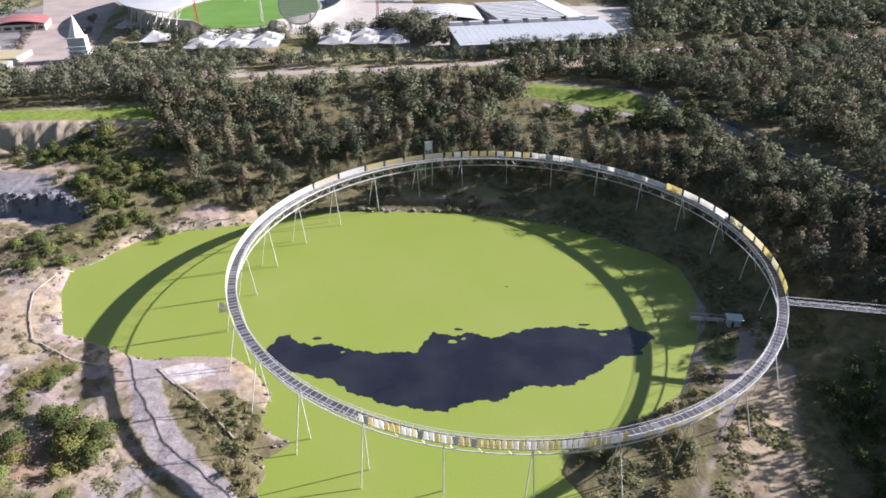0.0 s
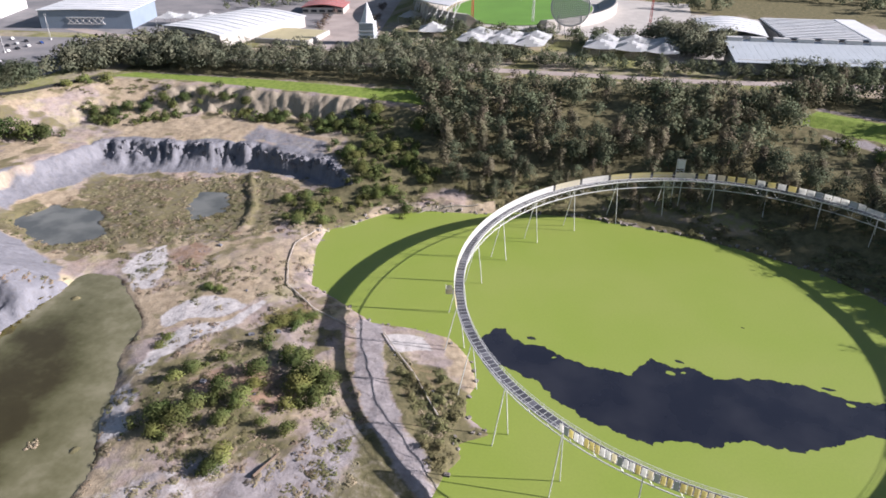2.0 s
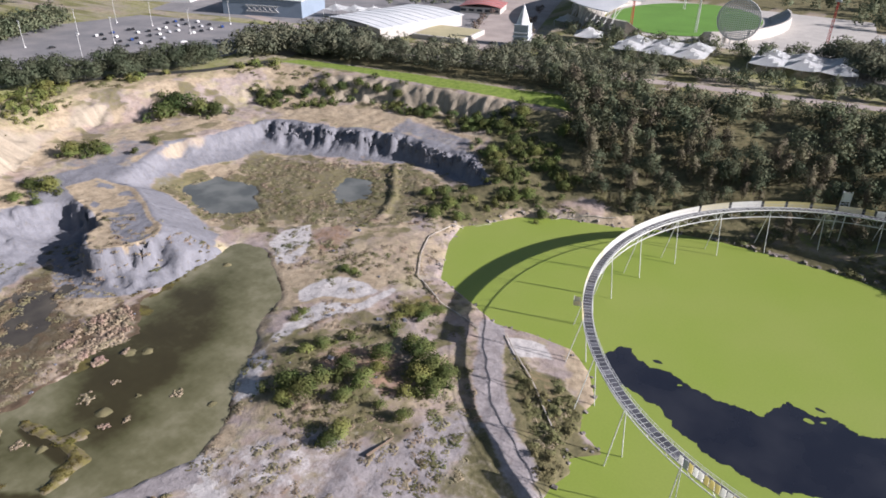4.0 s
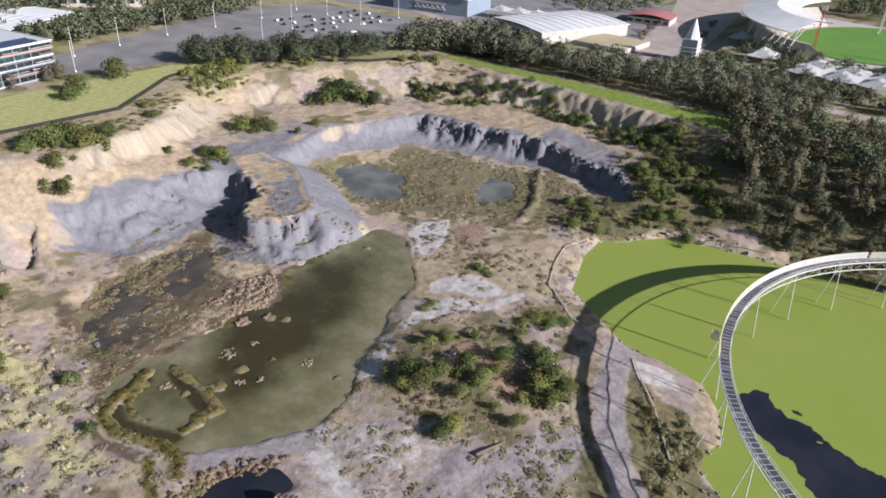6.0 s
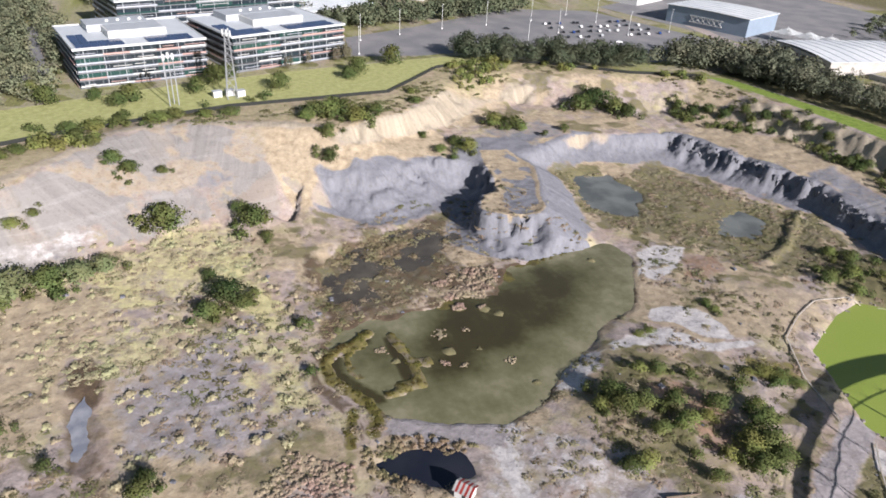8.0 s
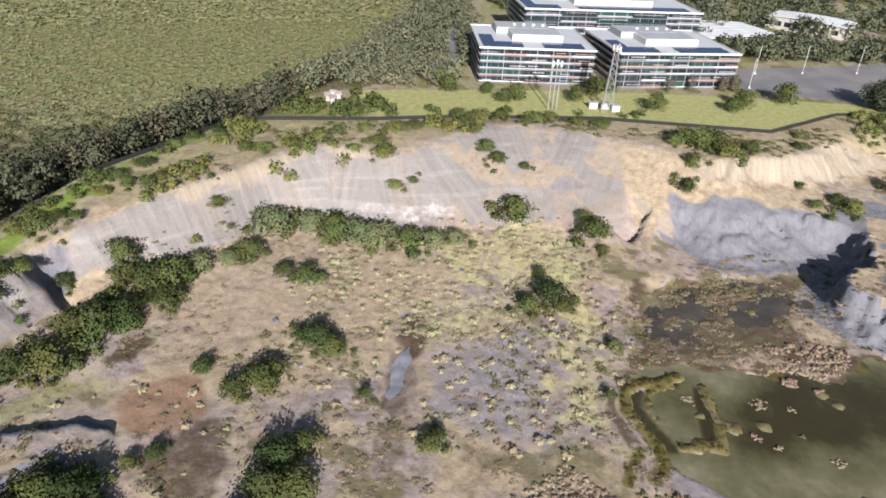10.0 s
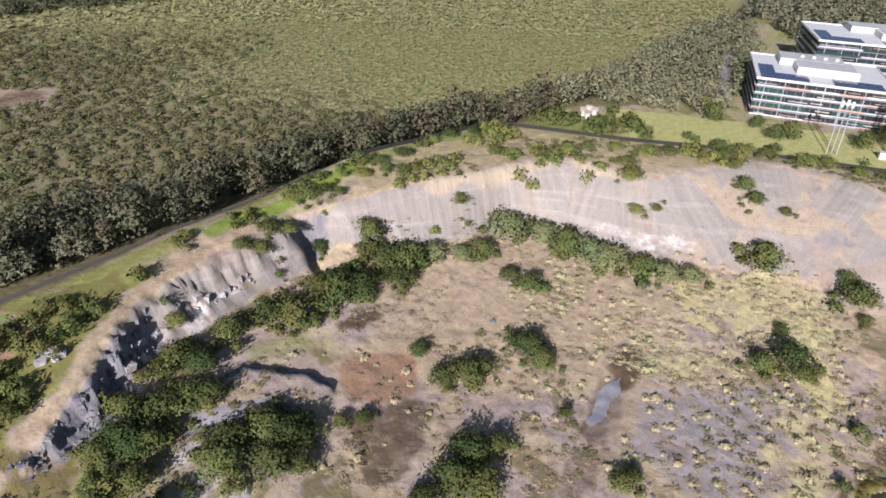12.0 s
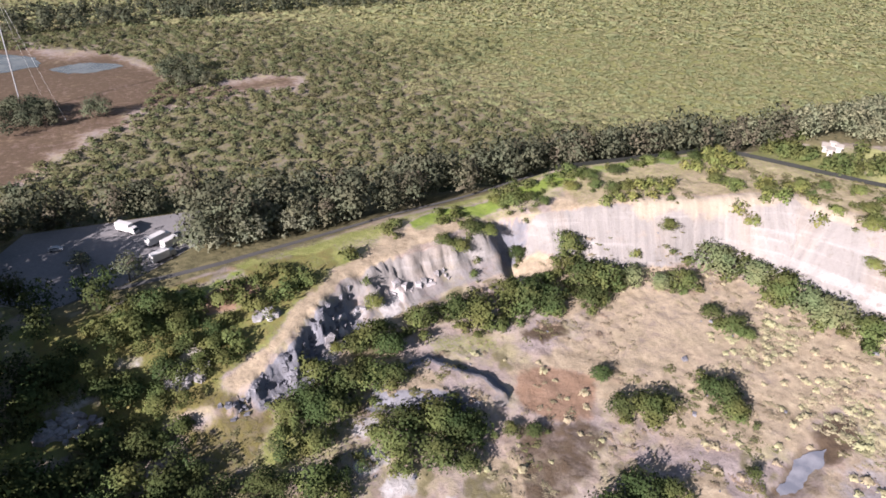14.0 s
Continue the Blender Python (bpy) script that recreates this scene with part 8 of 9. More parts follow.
def office(origin, front, depth, floors, storey, glass, label, solar=True, salmon=True):
    (ox, oy), turn, wide = at_frame(origin, front)
    t = thing("office_building", label, "building", "offices on the rim", (ox, oy, LAND), turn)
    top = floors * storey
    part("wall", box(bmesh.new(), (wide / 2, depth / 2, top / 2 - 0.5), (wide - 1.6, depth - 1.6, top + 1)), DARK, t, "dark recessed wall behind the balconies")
    strips = (OFFICE_PALE, SALMON, OFFICE_PALE, WHITE, OFFICE_GREY, SALMON, OFFICE_PALE) if salmon else (glass, OFFICE_PALE, glass, ROOF_GREY)
    r = random.Random(int(abs(ox)))
    for f in range(floors):
        z = f * storey
        part("floor_slab", box(bmesh.new(), (wide / 2, depth / 2, z + 0.1), (wide + 0.8, depth + 0.8, 0.28)), OFFICE_GREY, t)
        for edge, length, flip in ((0, wide, False), (1, depth, True), (2, wide, False), (3, depth, True)):
            n = 5 if not flip else 4
            for k in range(n):
                u0, u1 = length * k / n, length * (k + 1) / n
                mid, span = (u0 + u1) / 2, (u1 - u0)
                def put(name, off, zc, tall, thick, mat, gap):
                    if edge == 0:
                        c, s = (mid, off, zc), (span - gap, thick, tall)
                    elif edge == 2:
                        c, s = (mid, depth - off, zc), (span - gap, thick, tall)
                    elif edge == 1:
                        c, s = (off, mid, zc), (thick, span - gap, tall)
                    else:
                        c, s = (wide - off, mid, zc), (thick, span - gap, tall)
                    part(name, box(bmesh.new(), c, s), mat, t)
                put("window", 0.62, z + storey * 0.58, storey * 0.62, 0.12, glass if r.random() < 0.25 else GLASS, 0.3)
                if r.random() < 0.95:
                    put("spandrel", -0.35 - 0.5 * r.random(), z + storey * 0.26 + 0.15 * r.random(), storey * (0.16 + 0.08 * f / floors), 0.2, strips[r.randrange(len(strips))], 0.05)
                if edge == 0:
                    for sash in range(3):
                        m_ = u0 + span * (sash + 0.5) / 3
                        part("mullion", box(bmesh.new(), (m_, 0.5, z + storey * 0.58), (0.14, 0.16, storey * 0.6)), OFFICE_GREY, t)
                    if r.random() < 0.6:
                        w_ = span * r.uniform(0.35, 0.9)
                        part("louvre", box(bmesh.new(), (u0 + w_ / 2 + (span - w_) * r.random(), -0.9 - 0.5 * r.random(), z + storey * r.uniform(0.55, 0.75)), (w_, 0.9, 0.16)), (WHITE, SALMON, OFFICE_PALE)[r.randrange(3)], t, "thin sun louvre")
    for k in range(int(wide / 9)):
        part("column", box(bmesh.new(), (4 + k * 9, -0.25, top / 2), (0.3, 0.3, top)), ROOF_GREY, t)
    part("roof", box(bmesh.new(), (wide / 2, depth / 2, top + 0.3), (wide + 1.6, depth + 1.6, 0.6), bevel=0.1), ROOF_FLAT, t, "pale grey flat roof")
    for cx, cy, sx, sy in ((wide / 2, -0.5, wide + 1.6, 0.3), (wide / 2, depth + 0.5, wide + 1.6, 0.3), (-0.5, depth / 2, 0.3, depth + 1.0), (wide + 0.5, depth / 2, 0.3, depth + 1.0)):
        part("parapet", box(bmesh.new(), (cx, cy, top + 0.85), (sx, sy, 0.5)), WHITE, t)
    plant = part("plant_room", box(bmesh.new(), (wide * 0.54, depth * 0.52, top + 2.3), (wide * 0.46, depth * 0.40, 3.4), bevel=0.15), WHITE, t, "white rooftop plant room")
    part("plant_cover", box(bmesh.new(), (wide * 0.54, depth * 0.52, top + 4.1), (wide * 0.43, depth * 0.37, 0.22)), ROOF_GREY, plant, "mid-grey metal roof of the plant room")
    part("plant_roof", box(bmesh.new(), (wide * 0.45, depth * 0.78, top + 2.5), (wide * 0.5, depth * 0.3, 3.6)), ROOF_GREY, t, "grey louvred plant deck")
    for k in range(4):
        part("vent", box(bmesh.new(), (wide * (0.38 + 0.09 * k), depth * 0.76, top + 4.7), (1.6, 1.6, 1.0), bevel=0.1), ROOF_WHITE, plant)
    if solar:
        panel = shared("solar_panel", box(bmesh.new(), (0, 0, 0), (3.6, 5.2, 0.12)), SOLAR)
        spots = [(3.4 + 3.75 * c, 4.6 + 5.5 * q) for c in range(int((wide - 5) / 3.75)) for q in range(int((depth - 6) / 5.5)) if (q < 2 and not 5 < c < 9) or (c < 2 and q < 5)]
        for u, v in spots:
            ob = part_of("solar_panel", panel, t)
            ob.location = (u, v, top + 0.95)
            ob.rotation_euler = (radians(4), 0, 0)
    return t


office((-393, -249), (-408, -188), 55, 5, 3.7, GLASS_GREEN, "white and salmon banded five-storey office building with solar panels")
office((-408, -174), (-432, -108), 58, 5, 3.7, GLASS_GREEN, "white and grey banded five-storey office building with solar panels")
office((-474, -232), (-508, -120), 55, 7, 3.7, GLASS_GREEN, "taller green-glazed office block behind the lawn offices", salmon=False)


# ---- halls, sheds and tents ----
def vault(bm, wide, deep, z0, rise, n=10, thick=0.4):
    """A curved roof over x 0..wide, y 0..deep, arched across x."""
    rows = []
    for k in range(n + 1):
        u = k / n
        h = z0 + rise * math.sin(math.pi * u)
        rows.append([bm.verts.new((wide * u, y, z)) for y, z in ((0, h), (deep, h), (deep, h - thick), (0, h - thick))])
    for a, b in zip(rows, rows[1:]):
        for q in range(4):
            bm.faces.new((a[q], b[q], b[q - 1], a[q - 1]))
    bm.faces.new(rows[0])
    bm.faces.new(rows[-1][::-1])
    return bm


def hall(origin, front, depth, tall, rise, roof, wall, label, name="exhibition_hall", glazed=True):
    (ox, oy), turn, wide = at_frame(origin, front)
    t = thing(name, label, "building", "", (ox, oy, LAND), turn)
    part("wall", box(bmesh.new(), (wide / 2, depth / 2, tall / 2 - 0.5), (wide - 2, depth - 2, tall + 1)), wall, t)
    roof_ob = part("roof", vault(bmesh.new(), wide, depth, tall + 0.4, rise), roof, t)
    for k in range(max(2, int(depth / 8))):
        y = (k + 0.5) * depth / max(2, int(depth / 8))
        bm = bmesh.new()
        for s in range(10):
            u, v = s / 10, (s + 1) / 10
            beam(bm, (wide * u, y, tall + 0.45 + rise * math.sin(math.pi * u)), (wide * v, y, tall + 0.45 + rise * math.sin(math.pi * v)), 0.25)
        part("roof_seam", bm, ROOF_PALE, roof_ob)
    for k in range(int(wide / 7) if glazed else 0):
        part("window", box(bmesh.new(), (3.5 + 7 * k, 0.95, tall * 0.5), (4.8, 0.12, tall * 0.4)), GLASS, t)
    return t


hall((-393, 187), (-334, 176), 84, 8, 1.5, ROOF_WHITE, CONCRETE, "long hall with a gently curved white roof", "arched_hall")
hall((-479, -262), (-462, -240), 80, 11, 0.8, ROOF_GREY, OFFICE_GREY, "long grey-roofed annexe behind the offices", "office_annexe", False)
hall((-515, -112), (-545, -54), 50, 9, 1.5, ROOF_WHITE, CONCRETE, "low hall with a plain white roof", "white_hall")
hall((-630, -50), (-600, 2), 34, 9, 1.2, ROOF_WHITE, CONCRETE, "low hall with a plain white roof", "white_hall")
RIBBED = material("blue_grey_ribbed_wall", (0.20, 0.25, 0.31), rough=0.5, vary=0.08, grain=0.6)
ribbed = hall((-499, 174), (-433, 200), 50, 13, 0.8, ROOF_WHITE, RIBBED, "large hall with blue-grey ribbed walls and white roof", "ribbed_hall", False)
for k in range(6):
    for a, b in ((0, 1), (1, 0)):
        part("truss_bar", beam(bmesh.new(), (22 + 4.6 * k, 0.8, 3.5 + 4.6 * a), (26.6 + 4.6 * k, 0.8, 3.5 + 4.6 * b), 0.4), WHITE, ribbed)
for z in (3.5, 8.1):
    part("truss_rail", beam(bmesh.new(), (21.5, 0.75, z), (50, 0.75, z), 0.5), WHITE, ribbed)
hall((-640, 150), (-560, 190), 50, 14, 0.3, ROOF_WHITE, WHITE, "white multi-storey car park with dark slots", "parking_house")
hall((-352, 302), (-318, 314), 30, 5, 2.5, PINK, CONCRETE, "pavilion with a faded red curved roof", "red_pavilion")


def tent_row(corner, along_x, n, m, cell, eave, peak, turn, label):
    """White stretched roofs with a peak over each bay."""
    t = thing("tent_pavilion", label, "tent", "white tents beyond the woodland", (*corner, LAND), turn)
    for i in range(n):
        for j in range(m):
            bm = bmesh.new()
            g = 6
            vs_ = {}
            for a in range(g + 1):
                for b in range(g + 1):
                    u, v = a / g * 2 - 1, b / g * 2 - 1
                    d = max(abs(u), abs(v))
                    vs_[a, b] = bm.verts.new(((i + a / g) * cell, (j + b / g) * cell, eave + (peak - eave) * (1 - d) ** 1.05 + 0.9 * (u * v) ** 2))
            for a in range(g):
                for b in range(g):
                    bm.faces.new((vs_[a, b], vs_[a + 1, b], vs_[a + 1, b + 1], vs_[a, b + 1]))
            bmesh.ops.solidify(bm, geom=bm.faces[:], thickness=0.1)
            part("canopy", bm, ROOF_WHITE, t)
            part("mast", beam(bmesh.new(), ((i + 0.5) * cell, (j + 0.5) * cell, 0), ((i + 0.5) * cell, (j + 0.5) * cell, peak + 1.2), 0.25, sides=6), STEEL, t)
            for a, b in ((0, 0), (1, 0), (0, 1), (1, 1)):
                part("pole", beam(bmesh.new(), ((i + a) * cell * 0.995 + 0.03, (j + b) * cell * 0.995 + 0.03, -0.3), ((i + a) * cell * 0.995 + 0.03, (j + b) * cell * 0.995 + 0.03, eave + 0.7), 0.2), STEEL, t)
    return t


tent_row((-190, 236), 1, 3, 2, 20.0, 5.0, 9.8, 4, "row of white peaked fabric pavilions")
tent_row((-106, 250), 1, 3, 2, 20.0, 5.0, 9.8, 4, "white peaked fabric pavilions with grey panels")
tent_row((-225, 256), 1, 1, 1, 20.0, 4.2, 10.0, 20, "single white peaked tent among trees")
tent_row((-262, 300), 1, 1, 1, 16.0, 4.2, 9.0, 10, "single white peaked tent near the boulevard")

tent_row((-424, 214), 1, 3, 1, 16.0, 6.0, 10.0, 20, "white fabric canopies beside the ribbed hall")
spire = thing("spire_kiosk", "pale kiosk with a pointed white spire", "kiosk", "", (-249, 226, LAND), 15)
part("body", box(bmesh.new(), (0, 0, 7.2), (10, 10, 15.4), bevel=0.2), ROOF_PALE, spire, "blue-grey striped body")
for k in range(6):
    part("awning", box(bmesh.new(), (0, 0, 2.0 + 2.4 * k), (12.6 - 0.6 * k, 12.6 - 0.6 * k, 1.1), bevel=0.15), WHITE if k % 2 else ROOF_PALE, spire)
bm = bmesh.new()
bmesh.ops.create_cone(bm, cap_ends=True, segments=8, radius1=4.8, radius2=0.1, depth=13, matrix=Matrix.Translation((0, 0, 21.3)))
part("spire", bm, ROOF_WHITE, spire, "tapered white spire")


def long_shed():
    t = thing("exhibition_shed", "wide low shed with a pale blue-grey metal roof", "building", "", (-14, 240, LAND), 14)
    part("wall", box(bmesh.new(), (56, 17.5, 4), (108, 33, 9.0)), CONCRETE, t)
    for k in range(28):
        x0, x1 = k * 4.0, k * 4.0 + 3.92
        bm = bmesh.new()
        lo = [bm.verts.new(p) for p in ((x0, -3, 7.5), (x1, -3, 7.5), (x1, 36, 12.6), (x0, 36, 12.6))]
        hi = [bm.verts.new(v.co + Vector((0, 0, 0.35))) for v in lo]
        bm.faces.new(hi)
        bm.faces.new(lo[::-1])
        for q in range(4):
            bm.faces.new((lo[q - 1], lo[q], hi[q], hi[q - 1]))
        part("roof_panel", bm, ROOF_PALE, t, "pale blue-grey standing seam roof")
    for k in range(8):
        bm = bmesh.new()
        box(bm, (6 + 14 * k, 34.4, 13.7), (9.5, 3.2, 2.4), bevel=0.1)
        part("dormer", bm, WHITE, t)
        part("dormer_window", box(bmesh.new(), (6 + 14 * k + 4.85, 34.4, 13.7), (0.12, 2.4, 1.7)), GLASS, t)
    for k in range(14):
        part("column", box(bmesh.new(), (4 + 8 * k, 0.6, 3.6), (0.5, 0.5, 8.2)), WHITE, t)
    return t


long_shed()
louvre = thing("louvred_hall", "hall roof of parallel white louvres", "building", "", (15, 300, LAND), 14)
part("wall", box(bmesh.new(), (30, 34, 5), (60, 68, 11)), CONCRETE, louvre)
part("lower_roof", box(bmesh.new(), (24, 34, 10.7), (52, 68, 0.3)), DARK, louvre, "dark roof between the louvres")
for k in range(13):
    part("roof_louvre", box(bmesh.new(), (24, 3 + 5.2 * k, 11.6), (50, 2.6, 0.9)), ROOF_WHITE, louvre)
part("roof", box(bmesh.new(), (57, 34, 11.4), (14, 70, 1.6), bevel=0.2), ROOF_WHITE, louvre)
hall((-42, 300), (4, 305), 52, 10, 3.0, ROOF_WHITE, WHITE, "white hall with a swept curved roof", "curved_hall")

# ---- the showground stadium ----
stadium = thing("stadium", "stadium with a white canopy over a green oval", "stadium", "", (-190, 400, LAND))
bm = bmesh.new()
ring_v = [bm.verts.new((58 * math.cos(a), 78 * math.sin(a), 0.5)) for a in np.linspace(0, 2 * math.pi, 49)[:-1]]
bm.faces.new(ring_v)
part("playing_field", bm, PITCH, stadium, "bright mown green oval")


def seat_row(a0, a1, ra, rb, z0, z):
    bm = bmesh.new()
    last = None
    for k in range(25):
        a = radians(a0 + (a1 - a0) * k / 24)
        c, d = math.cos(a), math.sin(a)
        row = [bm.verts.new((c * r, d * r * 1.3, h)) for r, h in ((ra, z0 - 1), (ra, z), (rb, z), (rb, z0 - 1))]
        if last:
            for q in range(4):
                bm.faces.new((last[q], row[q], row[q - 1], last[q - 1]))
        last = row
    return bm


for a0, a1, r0, r1, z1 in ((150, 262, 64, 84, 12), (300, 390, 64, 78, 8)):
    for s in range(10):
        part("terrace", seat_row(a0, a1, r0 + (r1 - r0) * s / 10, r0 + (r1 - r0) * (s + 1) / 10, 1, 1 + (z1 - 1) * (s + 1) / 10), CONCRETE, stadium, "stepped grey seating")
bm = bmesh.new()
last = None
for k in range(33):
    a = radians(158 + 100 * k / 32)
    c, d = math.cos(a), math.sin(a)
    row = [bm.verts.new((c * r, d * r * 1.3, z)) for r, z in ((58, 22.0), (74, 25.0), (96, 20.0), (96, 19.4), (74, 24.4), (58, 21.4))]
    if last:
        for q in range(6):
            bm.faces.new((last[q], row[q], row[q - 1], last[q - 1]))
    last = row
part("canopy", bm, ROOF_WHITE, stadium, "sweeping white canopy")
for k in range(24):
    a = radians(160 + 96 * k / 23)
    c, d = math.cos(a), math.sin(a)
    bm = bmesh.new()
    beam(bm, (c * 90, d * 90 * 1.3, -0.5), (c * 84, d * 84 * 1.3, 22.0), 0.6, sides=6)
    beam(bm, (c * 90, d * 90 * 1.3, 8.0), (c * 76, d * 76 * 1.3, 23.0), 0.35, sides=6)
    part("strut", bm, WHITE, stadium)
board = thing("lattice_screen_tower", "round white lattice screen on tall legs", "screen tower", "", (-131, 318, LAND), 8)
for k in range(-9, 10):
    h = 13.5 * math.sqrt(max(0.0, 1 - (k * 1.45 / 14.5) ** 2))
    part("lattice_bar", beam(bmesh.new(), (k * 1.45, 0, 18 - h), (k * 1.45, 0, 18 + h), 0.55), WHITE, board)
    w = 14.0 * math.sqrt(max(0.0, 1 - (k * 1.4 / 13.8) ** 2))
    part("lattice_bar", beam(bmesh.new(), (-w, -0.4, 18 + k * 1.4), (w, -0.4, 18 + k * 1.4), 0.55), WHITE, board)
for k in range(28):
    a, b = 2 * math.pi * k / 28, 2 * math.pi * (k + 1) / 28
    part("screen_rim", beam(bmesh.new(), (14 * math.cos(a), 0, 18 + 13.6 * math.sin(a)), (14 * math.cos(b), 0, 18 + 13.6 * math.sin(b)), 0.9), WHITE, board)
for x in (-8, -3, 3, 8):
    part("leg", beam(bmesh.new(), (x, 0.5, -0.5), (x, 0.5, 12), 0.6), WHITE, board)
for x, y, h, mat in ((-212, 332, 30, RED), (-76, 342, 34, RED), (-166, 345, 26, WHITE), (-205, 440, 30, WHITE)):
    pole = thing("light_tower", "tall painted steel floodlight tower", "light tower", "stadium light towers", (x, y, LAND))
    for dx, dy in ((-0.9, 0), (0.9, 0), (0, 0.9)):
        part("tower_leg", beam(bmesh.new(), (dx, dy, -0.3), (dx * 0.5, dy * 0.5, h), 0.35), mat, pole)
    part("lamp_rack", box(bmesh.new(), (0, 0, h), (4, 0.6, 3), bevel=0.1), WHITE, pole)
court = thing("roof_court", "flat tan sports court beside the arched hall", "court", "", (-306, 220, LAND), 8)
part("court_deck", box(bmesh.new(), (0, 0, 1.5), (40, 38, 3.6), bevel=0.2), CONCRETE, court)
part("court_surface", box(bmesh.new(), (0, 0, 3.35), (37, 35, 0.1)), material("court_tan", (0.40, 0.36, 0.22), vary=0.12, patch=10.0), court, "worn tan playing surface")


# ---- masts, poles, vehicles ----
MAST = material("dull_grey_steel", (0.27, 0.28, 0.29), rough=0.6, vary=0.1)


def lattice_mast(x, y, h, base_w, top_w, label):
    t = thing("lattice_mast", label, "mast", "", (x, y, float(ground_at(x, y))))
    c = [(-1, -1), (1, -1), (1, 1), (-1, 1)]
    n = max(5, int(h / 4.2))
    w = lambda f: (base_w + (top_w - base_w) * f) / 2
    for u, v in c:
        part("corner_leg", beam(bmesh.new(), (u * w(0), v * w(0), -0.3), (u * w(1), v * w(1), h), 0.32), MAST, t)
    for k in range(n):
        f0, f1 = k / n, (k + 1) / n
        for q in range(4):
            (u, v), (p, s) = c[q], c[q - 1]
            bm = bmesh.new()
            beam(bm, (u * w(f0), v * w(f0), h * f0), (p * w(f1), s * w(f1), h * f1), 0.16)
            beam(bm, (p * w(f0), s * w(f0), h * f0), (u * w(f0), v * w(f0), h * f0), 0.16)
            part("lattice_brace", bm, MAST, t)
    for k in range(5):
        part("antenna", box(bmesh.new(), (1.8 * math.cos(k * 1.26), 1.8 * math.sin(k * 1.26), h - 1.5 - 0.8 * (k % 2)), (0.6, 0.6, 3.0), bevel=0.05), WHITE, t)
    part("head_frame", box(bmesh.new(), (0, 0, h - 2), (3.4, 3.4, 0.2)), STEEL, t)
    return t


lattice_mast(-364, -180, 33, 5.0, 1.6, "tall grey lattice telecommunications mast on the lawn")
for k, (x, y, h) in enumerate(((-358, -205, 24), (-357, -209, 24), (-360, -207, 24))):
    pole = thing("antenna_pole", "slim pale grey antenna pole on the lawn", "pole", "antenna poles", (x, y, float(ground_at(x, y))))
    part("pole", beam(bmesh.new(), (0, 0, -0.3), (0, 0, h), 0.5, sides=8), MAST, pole)
    part("antenna", box(bmesh.new(), (0, 0, h - 1.2), (1.1, 1.1, 2.6), bevel=0.1), WHITE, pole)
for x, y in ((-367, -187), (-368, -181), (-366, -176)):
    hut = thing("equipment_cabin", "small white equipment cabin beside the mast", "cabin", "cabins by the mast", (x, y, float(ground_at(x, y))), 105)
    part("body", box(bmesh.new(), (0, 0, 1.3), (4.2, 2.8, 3.0), bevel=0.08), WHITE, hut)
    part("roof", box(bmesh.new(), (0, 0, 2.95), (4.6, 3.2, 0.25)), ROOF_GREY, hut)
    part("door", box(bmesh.new(), (0.6, -1.43, 1.1), (0.9, 0.06, 2.0)), ROOF_GREY, hut)
far_mast = thing("guyed_mast", "tall thin white broadcast mast on the marsh", "mast", "", (-79, -626, 5.0))
part("mast_tube", beam(bmesh.new(), (0, 0, -0.5), (0, 0, 90), 0.7, sides=6), MAST, far_mast)
for a in (0, 120, 240):
    part("guy_wire", beam(bmesh.new(), (30 * math.cos(radians(a)), 30 * math.sin(radians(a)), 0), (0, 0, 70), 0.06), STEEL, far_mast)


def lamp_post(x, y, h):
    t = thing("lamp_post", "tall grey car park lamp post", "lamp post", "car park lamp posts", (x, y, float(ground_at(x, y))))
    part("pole", beam(bmesh.new(), (0, 0, -0.2), (0, 0, h), 0.28, sides=6), STEEL, t)
    part("lamp_head", box(bmesh.new(), (0, 0, h), (2.4, 0.5, 0.3), bevel=0.05), STEEL, t)
    part("footing", box(bmesh.new(), (0, 0, 0.4), (1.0, 1.0, 1.0), bevel=0.08), WHITE, t)


for x, y in ((-483, -57), (-496, -21), (-503, 17), (-435, -98), (-514, 60), (-470, 60), (-455, 110), (-500, 110), (-440, 20), (-470, -88), (-530, 100), (-460, 150)):
    lamp_post(x, y, 17)

CAR_PAINT = [material("car_paint_" + n, c, rough=0.25, vary=0.03, spec=0.5) for n, c in (("white", (0.75, 0.75, 0.74)), ("silver", (0.42, 0.43, 0.44)), ("black", (0.02, 0.02, 0.022)), ("blue", (0.03, 0.06, 0.18)), ("red", (0.30, 0.03, 0.03)))]
CAR_WORDS = ("white", "silver", "black", "blue", "red")
TYRE = material("tyre_rubber", (0.02, 0.02, 0.02), rough=0.9)


def profile_body(points, wide):
    bm = bmesh.new()
    left = [bm.verts.new((x, -wide / 2, z)) for x, z in points]
    right = [bm.verts.new((x, wide / 2, z)) for x, z in points]
    bm.faces.new(left)
    bm.faces.new(right[::-1])
    for k in range(len(points)):
        bm.faces.new((left[k - 1], right[k - 1], right[k], left[k]))
    bmesh.ops.recalc_face_normals(bm, faces=bm.faces[:])
    return bm


